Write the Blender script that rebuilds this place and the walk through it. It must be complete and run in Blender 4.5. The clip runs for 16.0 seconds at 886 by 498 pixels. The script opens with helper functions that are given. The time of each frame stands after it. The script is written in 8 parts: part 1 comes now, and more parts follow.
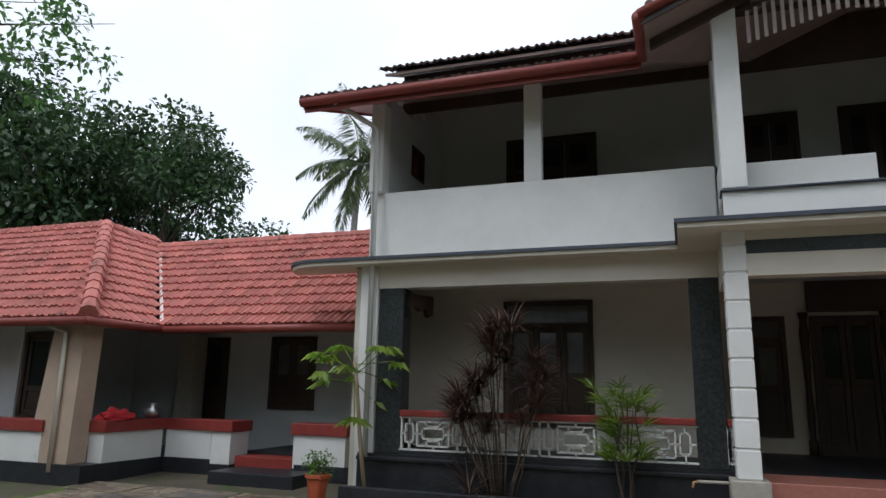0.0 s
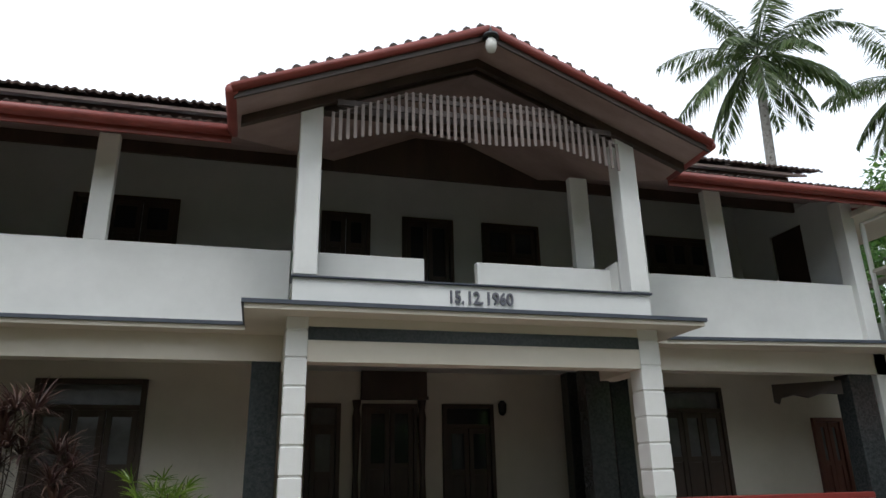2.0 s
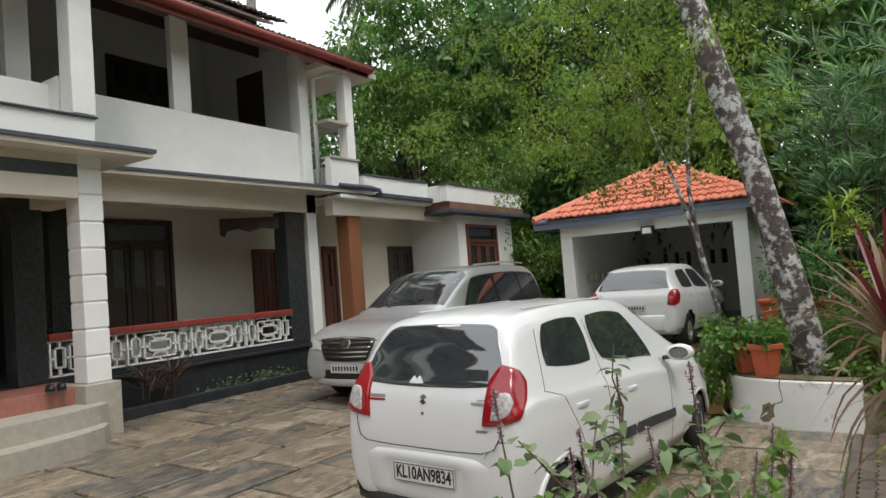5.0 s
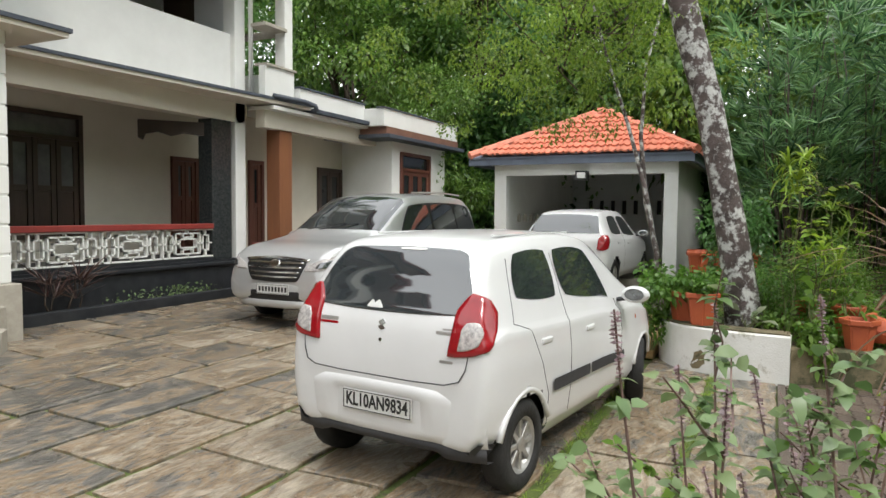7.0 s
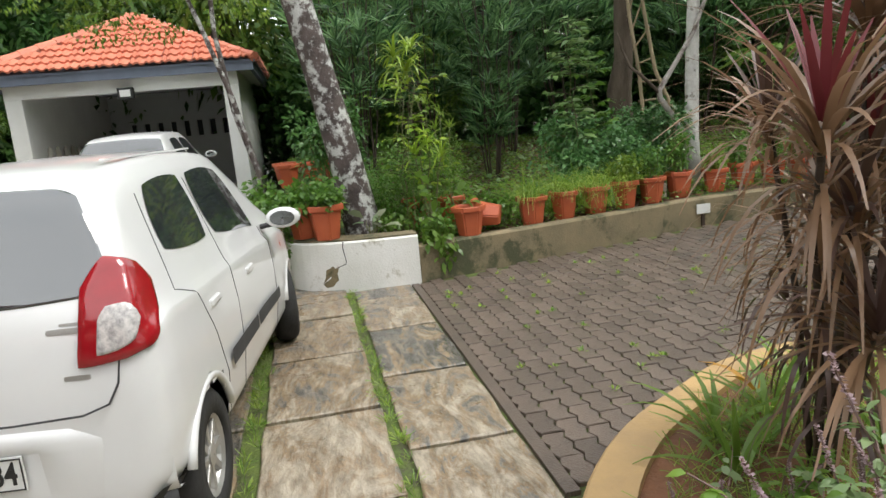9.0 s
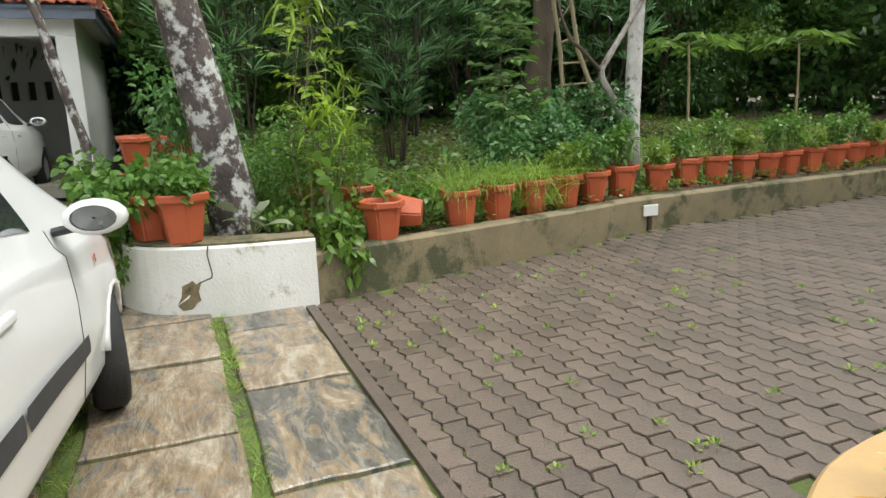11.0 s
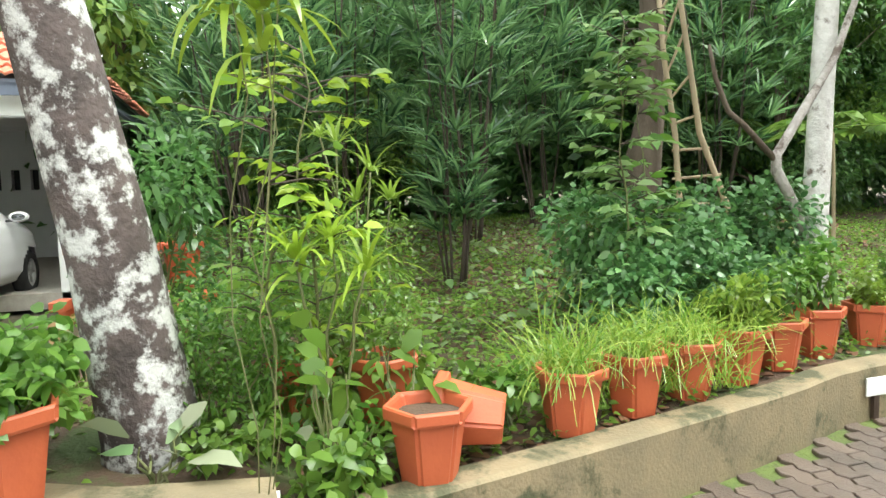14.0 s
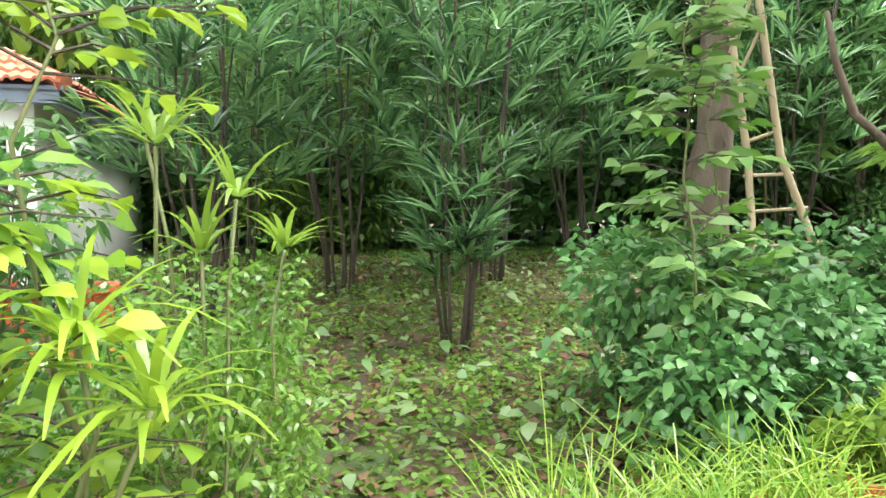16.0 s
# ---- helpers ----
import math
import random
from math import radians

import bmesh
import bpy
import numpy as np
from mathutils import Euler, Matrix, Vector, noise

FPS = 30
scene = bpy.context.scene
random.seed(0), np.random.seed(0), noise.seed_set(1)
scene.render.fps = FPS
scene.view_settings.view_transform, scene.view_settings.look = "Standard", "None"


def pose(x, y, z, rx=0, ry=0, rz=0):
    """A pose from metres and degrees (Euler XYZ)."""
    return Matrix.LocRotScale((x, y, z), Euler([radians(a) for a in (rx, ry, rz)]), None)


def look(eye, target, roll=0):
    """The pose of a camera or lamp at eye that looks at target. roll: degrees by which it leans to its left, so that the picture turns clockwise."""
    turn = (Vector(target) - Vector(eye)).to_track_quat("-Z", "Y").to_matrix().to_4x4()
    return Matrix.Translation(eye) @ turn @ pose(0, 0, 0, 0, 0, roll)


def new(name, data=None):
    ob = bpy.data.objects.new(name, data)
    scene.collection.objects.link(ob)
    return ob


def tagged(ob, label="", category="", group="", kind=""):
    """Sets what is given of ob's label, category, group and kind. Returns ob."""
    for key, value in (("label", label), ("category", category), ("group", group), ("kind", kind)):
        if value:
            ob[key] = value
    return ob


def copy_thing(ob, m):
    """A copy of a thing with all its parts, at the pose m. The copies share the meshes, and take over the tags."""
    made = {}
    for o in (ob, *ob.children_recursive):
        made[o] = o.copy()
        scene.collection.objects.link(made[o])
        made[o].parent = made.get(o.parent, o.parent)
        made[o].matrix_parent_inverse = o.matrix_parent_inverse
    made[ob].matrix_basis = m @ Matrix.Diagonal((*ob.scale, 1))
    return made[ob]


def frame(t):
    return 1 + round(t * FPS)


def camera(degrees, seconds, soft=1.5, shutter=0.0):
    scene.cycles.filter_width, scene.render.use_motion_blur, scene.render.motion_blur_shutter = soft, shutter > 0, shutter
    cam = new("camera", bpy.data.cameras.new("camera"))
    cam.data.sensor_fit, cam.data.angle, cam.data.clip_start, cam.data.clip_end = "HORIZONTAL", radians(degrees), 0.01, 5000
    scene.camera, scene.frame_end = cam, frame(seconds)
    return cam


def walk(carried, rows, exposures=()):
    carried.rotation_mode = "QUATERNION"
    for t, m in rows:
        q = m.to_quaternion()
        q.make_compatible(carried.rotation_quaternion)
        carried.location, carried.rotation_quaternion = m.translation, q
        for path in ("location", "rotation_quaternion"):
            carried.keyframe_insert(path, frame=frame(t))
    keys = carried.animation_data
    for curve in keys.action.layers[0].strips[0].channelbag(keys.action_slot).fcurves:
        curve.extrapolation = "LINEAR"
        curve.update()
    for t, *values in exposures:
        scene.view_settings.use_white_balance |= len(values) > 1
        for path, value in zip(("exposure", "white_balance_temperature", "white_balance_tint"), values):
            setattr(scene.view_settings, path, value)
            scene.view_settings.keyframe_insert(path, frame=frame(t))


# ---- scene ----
cam = camera(66.3, 16.0)
EXPOSURES = [(0.0, -0.33, 5900, 11), (1.5, -0.12, 5980, 10), (3.0, 0.12, 6200, 10), (4.7, 0.2, 6450, 10), (7.0, 0.68, 6500, 9), (9.0, 0.75, 6500, 9), (12.0, 1.27, 6500, 6), (13.0, 1.56, 6500, 6), (14.0, 1.95, 6500, 5), (15.2, 2.15, 6500, 4), (16.0, 2.4, 6500, 4)]
PATH = [
    (0, (-0.91, 0.277, 1.617), (-1.562, 2.123, 2.026), 1.1),
    (0.5, (-0.808, 0.41, 1.635), (-1.168, 2.308, 2.154), 1.4),
    (1, (-0.766, 0.513, 1.625), (-0.825, 2.418, 2.231), 1.2),
    (1.5, (-0.758, 0.564, 1.654), (-0.527, 2.445, 2.295), 0.1),
    (2, (-0.674, 0.621, 1.652), (-0.18, 2.45, 2.293), -1.2),
    (2.5, (-0.646, 0.63, 1.687), (0.12, 2.372, 2.303), -2.4),
    (3, (-0.584, 0.679, 1.708), (0.5, 2.262, 2.271), -3.2),
    (3.5, (-0.493, 0.726, 1.701), (0.877, 2.099, 2.186), -4.0),
    (4, (-0.377, 0.65, 1.66), (1.211, 1.808, 2.033), -4.5),
    (4.5, (-0.344, 0.611, 1.622), (1.319, 1.691, 1.879), -5.2),
    (4.7, (-0.367, 0.55, 1.633), (1.304, 1.634, 1.813), -5.1),
    (6.8, (-0.289, 0.905, 1.568), (1.448, 1.892, 1.466), -0.9),
    (7, (-0.245, 0.997, 1.561), (1.552, 1.867, 1.453), 0.5),
    (7.5, (-0.198, 1.278, 1.547), (1.743, 1.715, 1.348), -2.1),
    (8, (0.076, 1.502, 1.495), (2.042, 1.602, 1.142), -3.9),
    (8.5, (0.377, 1.632, 1.486), (2.326, 1.452, 1.074), -2.1),
    (9, (0.721, 1.745, 1.476), (2.648, 1.371, 1.093), -5.1),
    (9.2, (0.92, 1.785, 1.472), (2.805, 1.245, 1.076), -4.4),
    (11.3, (2.494, 1.598, 1.316), (4.307, 0.874, 0.878), -1.8),
    (11.5, (2.609, 1.566, 1.323), (4.432, 0.891, 0.851), -1.0),
    (12, (3.05, 1.487, 1.322), (4.866, 0.761, 0.908), -0.5),
    (12.5, (3.451, 1.381, 1.368), (5.337, 0.834, 0.993), -2.5),
    (13, (3.84, 1.224, 1.394), (5.752, 0.695, 1.133), -0.4),
    (13.5, (4.289, 1.1, 1.404), (6.191, 0.512, 1.206), -1.6),
    (14, (4.663, 0.901, 1.402), (6.566, 0.311, 1.221), -1.4),
    (14.5, (5.015, 0.746, 1.431), (6.909, 0.138, 1.227), 0.6),
    (15, (5.343, 0.599, 1.428), (7.203, -0.12, 1.272), 0.7),
    (15.5, (5.709, 0.339, 1.435), (7.634, -0.189, 1.324), 0.5),
    (16, (5.952, 0.179, 1.444), (7.892, -0.294, 1.336), -0.3),
]
walk(cam, [(t, look(eye, target, roll)) for t, eye, target, roll in PATH], EXPOSURES)

# ---- world and sun ----
world = bpy.data.worlds.new("sky")
scene.world = world
world.use_nodes = True
wn = world.node_tree
wn.nodes.clear()
sky = wn.nodes.new("ShaderNodeTexSky")
sky.sky_type = "NISHITA"
sky.sun_disc = False
sky.sun_elevation, sky.sun_rotation = radians(58), radians(200)
gray = wn.nodes.new("ShaderNodeHueSaturation")
gray.inputs["Saturation"].default_value = 0.12
wtc = wn.nodes.new("ShaderNodeTexCoord")
cloud = wn.nodes.new("ShaderNodeTexNoise")
cloud.inputs["Scale"].default_value = 2.2
cloud.inputs["Detail"].default_value = 5
cramp = wn.nodes.new("ShaderNodeValToRGB")
cramp.color_ramp.elements[0].position, cramp.color_ramp.elements[0].color = 0.3, (9.4, 9.7, 10.1, 1)
cramp.color_ramp.elements[1].position, cramp.color_ramp.elements[1].color = 0.7, (11.8, 11.9, 12.0, 1)
wmix = wn.nodes.new("ShaderNodeMix")
wmix.data_type = "RGBA"
wmix.inputs["Factor"].default_value = 0.8
wbg = wn.nodes.new("ShaderNodeBackground")
wbg.inputs["Strength"].default_value = 0.14
wout = wn.nodes.new("ShaderNodeOutputWorld")
wn.links.new(sky.outputs[0], gray.inputs["Color"])
wn.links.new(wtc.outputs["Generated"], cloud.inputs["Vector"])
wn.links.new(cloud.outputs["Fac"], cramp.inputs[0])
wn.links.new(gray.outputs[0], wmix.inputs["A"])
wn.links.new(cramp.outputs[0], wmix.inputs["B"])
wn.links.new(wmix.outputs["Result"], wbg.inputs[0])
wn.links.new(wbg.outputs[0], wout.inputs[0])
sun = new("sun", bpy.data.lights.new("sun", "SUN"))
sun.data.energy, sun.data.angle, sun.data.color = 1.3, radians(20), (1.0, 0.97, 0.92)
sun.matrix_world = look((-6, -14, 26), (0, 0, 0))

# ---- materials ----


def mat(name, c1, c2=None, scale=3.0, rough=0.7, bump=0.1, metal=0.0, fine=60.0, spec=0.5, stain=None, stain_at=0.62, stain_scale=1.3, vary=0.0, coat=0.0, stretch=(1, 1, 1)):
    """A surface with two scales of colour, fine relief and, if given, stains of a third colour."""
    m = bpy.data.materials.new(name)
    m.use_nodes = True
    nt = m.node_tree
    b = nt.nodes["Principled BSDF"]
    L = nt.links.new
    tc = nt.nodes.new("ShaderNodeTexCoord")
    mp = nt.nodes.new("ShaderNodeMapping")
    mp.inputs["Scale"].default_value = stretch
    L(tc.outputs["Object"], mp.inputs[0])
    c2 = c2 or tuple(v * 0.8 for v in c1)
    n1 = nt.nodes.new("ShaderNodeTexNoise")
    n1.inputs["Scale"].default_value, n1.inputs["Detail"].default_value, n1.inputs["Roughness"].default_value = scale, 6, 0.65
    n2 = nt.nodes.new("ShaderNodeTexNoise")
    n2.inputs["Scale"].default_value, n2.inputs["Detail"].default_value = fine, 3
    L(mp.outputs[0], n1.inputs["Vector"])
    L(mp.outputs[0], n2.inputs["Vector"])
    r = nt.nodes.new("ShaderNodeValToRGB")
    r.color_ramp.elements[0].position, r.color_ramp.elements[0].color = 0.35, (*c1, 1)
    r.color_ramp.elements[1].position, r.color_ramp.elements[1].color = 0.68, (*c2, 1)
    L(n1.outputs["Fac"], r.inputs[0])
    col = r.outputs[0]
    if stain:
        n3 = nt.nodes.new("ShaderNodeTexNoise")
        n3.inputs["Scale"].default_value, n3.inputs["Detail"].default_value, n3.inputs["Roughness"].default_value = stain_scale, 8, 0.7
        L(tc.outputs["Object"], n3.inputs["Vector"])
        r3 = nt.nodes.new("ShaderNodeValToRGB")
        r3.color_ramp.elements[0].position, r3.color_ramp.elements[1].position = stain_at - 0.04, stain_at + 0.05
        L(n3.outputs["Fac"], r3.inputs[0])
        mx = nt.nodes.new("ShaderNodeMix")
        mx.data_type = "RGBA"
        L(r3.outputs[0], mx.inputs["Factor"])
        L(col, mx.inputs["A"])
        mx.inputs["B"].default_value = (*stain, 1)
        col = mx.outputs["Result"]
    if vary:
        oi = nt.nodes.new("ShaderNodeObjectInfo")
        ge = nt.nodes.new("ShaderNodeNewGeometry")
        ad = nt.nodes.new("ShaderNodeMath")
        ad.operation = "ADD"
        L(oi.outputs["Random"], ad.inputs[0])
        L(ge.outputs["Random Per Island"], ad.inputs[1])
        fr = nt.nodes.new("ShaderNodeMath")
        fr.operation = "FRACT"
        L(ad.outputs[0], fr.inputs[0])
        mr = nt.nodes.new("ShaderNodeMapRange")
        mr.inputs["To Min"].default_value, mr.inputs["To Max"].default_value = 1 - vary, 1 + vary
        L(fr.outputs[0], mr.inputs["Value"])
        hs = nt.nodes.new("ShaderNodeHueSaturation")
        L(mr.outputs[0], hs.inputs["Value"])
        L(col, hs.inputs["Color"])
        col = hs.outputs[0]
    L(col, b.inputs["Base Color"])
    b.inputs["Roughness"].default_value, b.inputs["Metallic"].default_value = rough, metal
    b.inputs["Specular IOR Level"].default_value = spec
    b.inputs["Coat Weight"].default_value, b.inputs["Coat Roughness"].default_value = coat, 0.05
    if bump:
        sm = nt.nodes.new("ShaderNodeMath")
        sm.operation = "ADD"
        L(n1.outputs["Fac"], sm.inputs[0])
        L(n2.outputs["Fac"], sm.inputs[1])
        bp = nt.nodes.new("ShaderNodeBump")
        bp.inputs["Strength"].default_value, bp.inputs["Distance"].default_value = bump, 0.02
        L(sm.outputs[0], bp.inputs["Height"])
        L(bp.outputs[0], b.inputs["Normal"])
    return m


def leafmat(name, c1, c2, trans=0.35, rough=0.33):
    """Foliage: each leaf a little different, and some light passing through."""
    m = bpy.data.materials.new(name)
    m.use_nodes = True
    nt = m.node_tree
    L = nt.links.new
    b = nt.nodes["Principled BSDF"]
    ge = nt.nodes.new("ShaderNodeNewGeometry")
    r = nt.nodes.new("ShaderNodeValToRGB")
    r.color_ramp.elements[0].color, r.color_ramp.elements[1].color = (*c1, 1), (*c2, 1)
    L(ge.outputs["Random Per Island"], r.inputs[0])
    n = nt.nodes.new("ShaderNodeTexNoise")
    n.inputs["Scale"].default_value = 0.9
    tc = nt.nodes.new("ShaderNodeTexCoord")
    L(tc.outputs["Object"], n.inputs["Vector"])
    mr = nt.nodes.new("ShaderNodeMapRange")
    mr.inputs["From Min"].default_value, mr.inputs["From Max"].default_value = 0.3, 0.7
    mr.inputs["To Min"].default_value, mr.inputs["To Max"].default_value = 0.65, 1.3
    L(n.outputs["Fac"], mr.inputs["Value"])
    hs = nt.nodes.new("ShaderNodeHueSaturation")
    L(mr.outputs[0], hs.inputs["Value"])
    L(r.outputs[0], hs.inputs["Color"])
    L(hs.outputs[0], b.inputs["Base Color"])
    b.inputs["Roughness"].default_value = rough
    tr = nt.nodes.new("ShaderNodeBsdfTranslucent")
    L(hs.outputs[0], tr.inputs["Color"])
    mx = nt.nodes.new("ShaderNodeMixShader")
    mx.inputs[0].default_value = trans
    L(b.outputs[0], mx.inputs[1])
    L(tr.outputs[0], mx.inputs[2])
    L(mx.outputs[0], nt.nodes["Material Output"].inputs["Surface"])
    return m


def glassmat(name, tint=(0.6, 0.65, 0.65), rough=0.02):
    m = bpy.data.materials.new(name)
    m.use_nodes = True
    b = m.node_tree.nodes["Principled BSDF"]
    b.inputs["Base Color"].default_value = (*tint, 1)
    b.inputs["Transmission Weight"].default_value = 1.0
    b.inputs["Roughness"].default_value = rough
    b.inputs["IOR"].default_value = 1.35
    return m


M_WHITE = mat("white wall paint", (0.80, 0.80, 0.77), (0.72, 0.72, 0.69), 1.2, 0.75, 0.12, stain=(0.55, 0.54, 0.49), stain_at=0.70, stain_scale=0.9, fine=90)
M_CREAM = mat("cream wall paint", (0.68, 0.63, 0.54), (0.61, 0.565, 0.475), 1.1, 0.75, 0.12, stain=(0.58, 0.55, 0.48), stain_at=0.72, fine=90)
M_GRAYWALL = mat("grey upper wall paint", (0.66, 0.68, 0.68), (0.58, 0.60, 0.60), 1.0, 0.75, 0.12, fine=90)
M_SLABEDGE = mat("blue grey painted slab edge", (0.045, 0.055, 0.075), (0.07, 0.08, 0.10), 4, 0.6, 0.15)
M_GRANITE = mat("dark polished granite", (0.018, 0.022, 0.024), (0.05, 0.055, 0.055), 30, 0.25, 0.03, fine=160)
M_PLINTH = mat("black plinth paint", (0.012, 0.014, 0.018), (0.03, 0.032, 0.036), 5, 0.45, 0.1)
M_REDOX = mat("red oxide paint", (0.30, 0.045, 0.035), (0.22, 0.035, 0.03), 5, 0.45, 0.08)
M_GUTTER = mat("red painted gutter", (0.27, 0.055, 0.04), (0.20, 0.04, 0.03), 4, 0.5, 0.1, stain=(0.10, 0.05, 0.04), stain_at=0.66)
M_DARKWOOD = mat("dark stained wood", (0.035, 0.022, 0.016), (0.065, 0.04, 0.028), 3, 0.5, 0.15, stretch=(1, 1, 0.2))
M_DOORWOOD = mat("reddish brown door wood", (0.10, 0.035, 0.025), (0.16, 0.06, 0.04), 3, 0.42, 0.12, stretch=(1, 1, 0.2))
M_SOFFIT = mat("brown soffit boards", (0.30, 0.21, 0.19), (0.40, 0.29, 0.26), 3, 0.6, 0.15, stretch=(0.3, 1, 1))
M_SLAT = mat("weathered slat wood", (0.17, 0.135, 0.12), (0.25, 0.20, 0.18), 4, 0.65, 0.15, stretch=(1, 1, 0.2))
M_OLDTILE = mat("old blackened clay tile", (0.07, 0.055, 0.05), (0.13, 0.08, 0.065), 5, 0.85, 0.3, vary=0.3)
M_TILE = mat("red clay roof tile", (0.42, 0.125, 0.10), (0.52, 0.19, 0.15), 3, 0.7, 0.15, stain=(0.20, 0.075, 0.06), stain_at=0.60, stain_scale=2.5, vary=0.16)
M_TILEORANGE = mat("bright orange roof tile", (0.58, 0.175, 0.105), (0.66, 0.245, 0.155), 3, 0.55, 0.1, vary=0.1)
M_PANE = mat("dark window pane", (0.02, 0.022, 0.025), (0.03, 0.032, 0.035), 2, 0.08, 0.0)
M_MOSAIC = mat("red mosaic floor", (0.32, 0.12, 0.09), (0.38, 0.17, 0.13), 20, 0.3, 0.03, fine=150)
M_GRITSTONE = mat("speckled grey cement", (0.42, 0.39, 0.33), (0.34, 0.31, 0.26), 12, 0.7, 0.2, fine=140)
M_CONCRETE = mat("mossy tan plaster", (0.24, 0.19, 0.11), (0.15, 0.125, 0.075), 2.5, 0.85, 0.3, stain=(0.065, 0.068, 0.033), stain_at=0.54, stain_scale=2.6)
M_WHITEOLD = mat("flaking whitewash", (0.80, 0.79, 0.76), (0.70, 0.69, 0.64), 2, 0.8, 0.2, stain=(0.36, 0.33, 0.24), stain_at=0.585, stain_scale=3.2)
M_CURB = mat("ochre cement kerb", (0.46, 0.30, 0.13), (0.36, 0.24, 0.12), 3, 0.75, 0.2, stain=(0.20, 0.16, 0.09), stain_at=0.62)
M_SOIL = mat("damp soil and leaf litter", (0.055, 0.035, 0.022), (0.10, 0.06, 0.035), 4, 0.9, 0.5, stain=(0.05, 0.075, 0.02), stain_at=0.54, stain_scale=1.5)
M_GROUND = mat("damp ground", (0.07, 0.06, 0.04), (0.11, 0.09, 0.06), 3, 0.75, 0.3, stain=(0.05, 0.08, 0.02), stain_at=0.56)
M_MOSS = mat("mossy joint", (0.065, 0.10, 0.02), (0.12, 0.155, 0.035), 9, 0.9, 0.6, stain=(0.055, 0.048, 0.03), stain_at=0.56, stain_scale=4)


def stonemat(name):
    """Wet natural stone: streaks of grey, brown and cream that differ from slab to slab, and wet patches."""
    m = bpy.data.materials.new(name)
    m.use_nodes = True
    nt = m.node_tree
    L = nt.links.new
    b = nt.nodes["Principled BSDF"]
    tc = nt.nodes.new("ShaderNodeTexCoord")
    oi = nt.nodes.new("ShaderNodeObjectInfo")
    sc = nt.nodes.new("ShaderNodeVectorMath")
    sc.operation = "SCALE"
    sc.inputs[0].default_value = (37.0, 61.0, 19.0)
    L(oi.outputs["Random"], sc.inputs["Scale"])
    ad = nt.nodes.new("ShaderNodeVectorMath")
    L(tc.outputs["Object"], ad.inputs[0])
    L(sc.outputs[0], ad.inputs[1])
    mp = nt.nodes.new("ShaderNodeMapping")
    mp.inputs["Scale"].default_value = (1.0, 2.8, 1.0)
    mp.inputs["Rotation"].default_value = (0, 0, 0.5)
    L(ad.outputs[0], mp.inputs[0])
    n1 = nt.nodes.new("ShaderNodeTexNoise")
    n1.inputs["Scale"].default_value, n1.inputs["Detail"].default_value, n1.inputs["Roughness"].default_value, n1.inputs["Distortion"].default_value = 1.9, 13, 0.72, 1.3
    L(mp.outputs[0], n1.inputs["Vector"])
    r = nt.nodes.new("ShaderNodeValToRGB")
    e = r.color_ramp.elements
    e[0].position, e[0].color = 0.40, (0.115, 0.107, 0.095, 1)
    e[1].position, e[1].color = 0.62, (0.38, 0.325, 0.25, 1)
    for p, c in ((0.455, (0.22, 0.195, 0.16, 1)), (0.495, (0.25, 0.172, 0.10, 1)), (0.54, (0.29, 0.235, 0.17, 1))):
        q = e.new(p)
        q.color = c
    mr = nt.nodes.new("ShaderNodeMapRange")
    mr.inputs["To Min"].default_value, mr.inputs["To Max"].default_value = -0.07, 0.05
    L(oi.outputs["Random"], mr.inputs["Value"])
    sm = nt.nodes.new("ShaderNodeMath")
    L(n1.outputs["Fac"], sm.inputs[0])
    L(mr.outputs[0], sm.inputs[1])
    L(sm.outputs[0], r.inputs[0])
    n4 = nt.nodes.new("ShaderNodeTexNoise")
    n4.inputs["Scale"].default_value, n4.inputs["Detail"].default_value, n4.inputs["Roughness"].default_value = 7, 10, 0.7
    L(mp.outputs[0], n4.inputs["Vector"])
    m4 = nt.nodes.new("ShaderNodeMapRange")
    m4.inputs["From Min"].default_value, m4.inputs["From Max"].default_value = 0.36, 0.62
    m4.inputs["To Min"].default_value, m4.inputs["To Max"].default_value = 0.62, 1.12
    L(n4.outputs["Fac"], m4.inputs["Value"])
    h4 = nt.nodes.new("ShaderNodeHueSaturation")
    L(m4.outputs[0], h4.inputs["Value"])
    L(r.outputs[0], h4.inputs["Color"])
    L(h4.outputs[0], b.inputs["Base Color"])
    n2 = nt.nodes.new("ShaderNodeTexNoise")
    n2.inputs["Scale"].default_value, n2.inputs["Detail"].default_value = 1.1, 5
    L(ad.outputs[0], n2.inputs["Vector"])
    rr = nt.nodes.new("ShaderNodeMapRange")
    rr.inputs["From Min"].default_value, rr.inputs["From Max"].default_value = 0.42, 0.62
    rr.inputs["To Min"].default_value, rr.inputs["To Max"].default_value = 0.13, 0.5
    L(n2.outputs["Fac"], rr.inputs["Value"])
    L(rr.outputs[0], b.inputs["Roughness"])
    n3 = nt.nodes.new("ShaderNodeTexNoise")
    n3.inputs["Scale"].default_value, n3.inputs["Detail"].default_value = 14, 6
    L(mp.outputs[0], n3.inputs["Vector"])
    bp = nt.nodes.new("ShaderNodeBump")
    bp.inputs["Strength"].default_value, bp.inputs["Distance"].default_value = 0.7, 0.02
    L(n3.outputs["Fac"], bp.inputs["Height"])
    L(bp.outputs[0], b.inputs["Normal"])
    return m


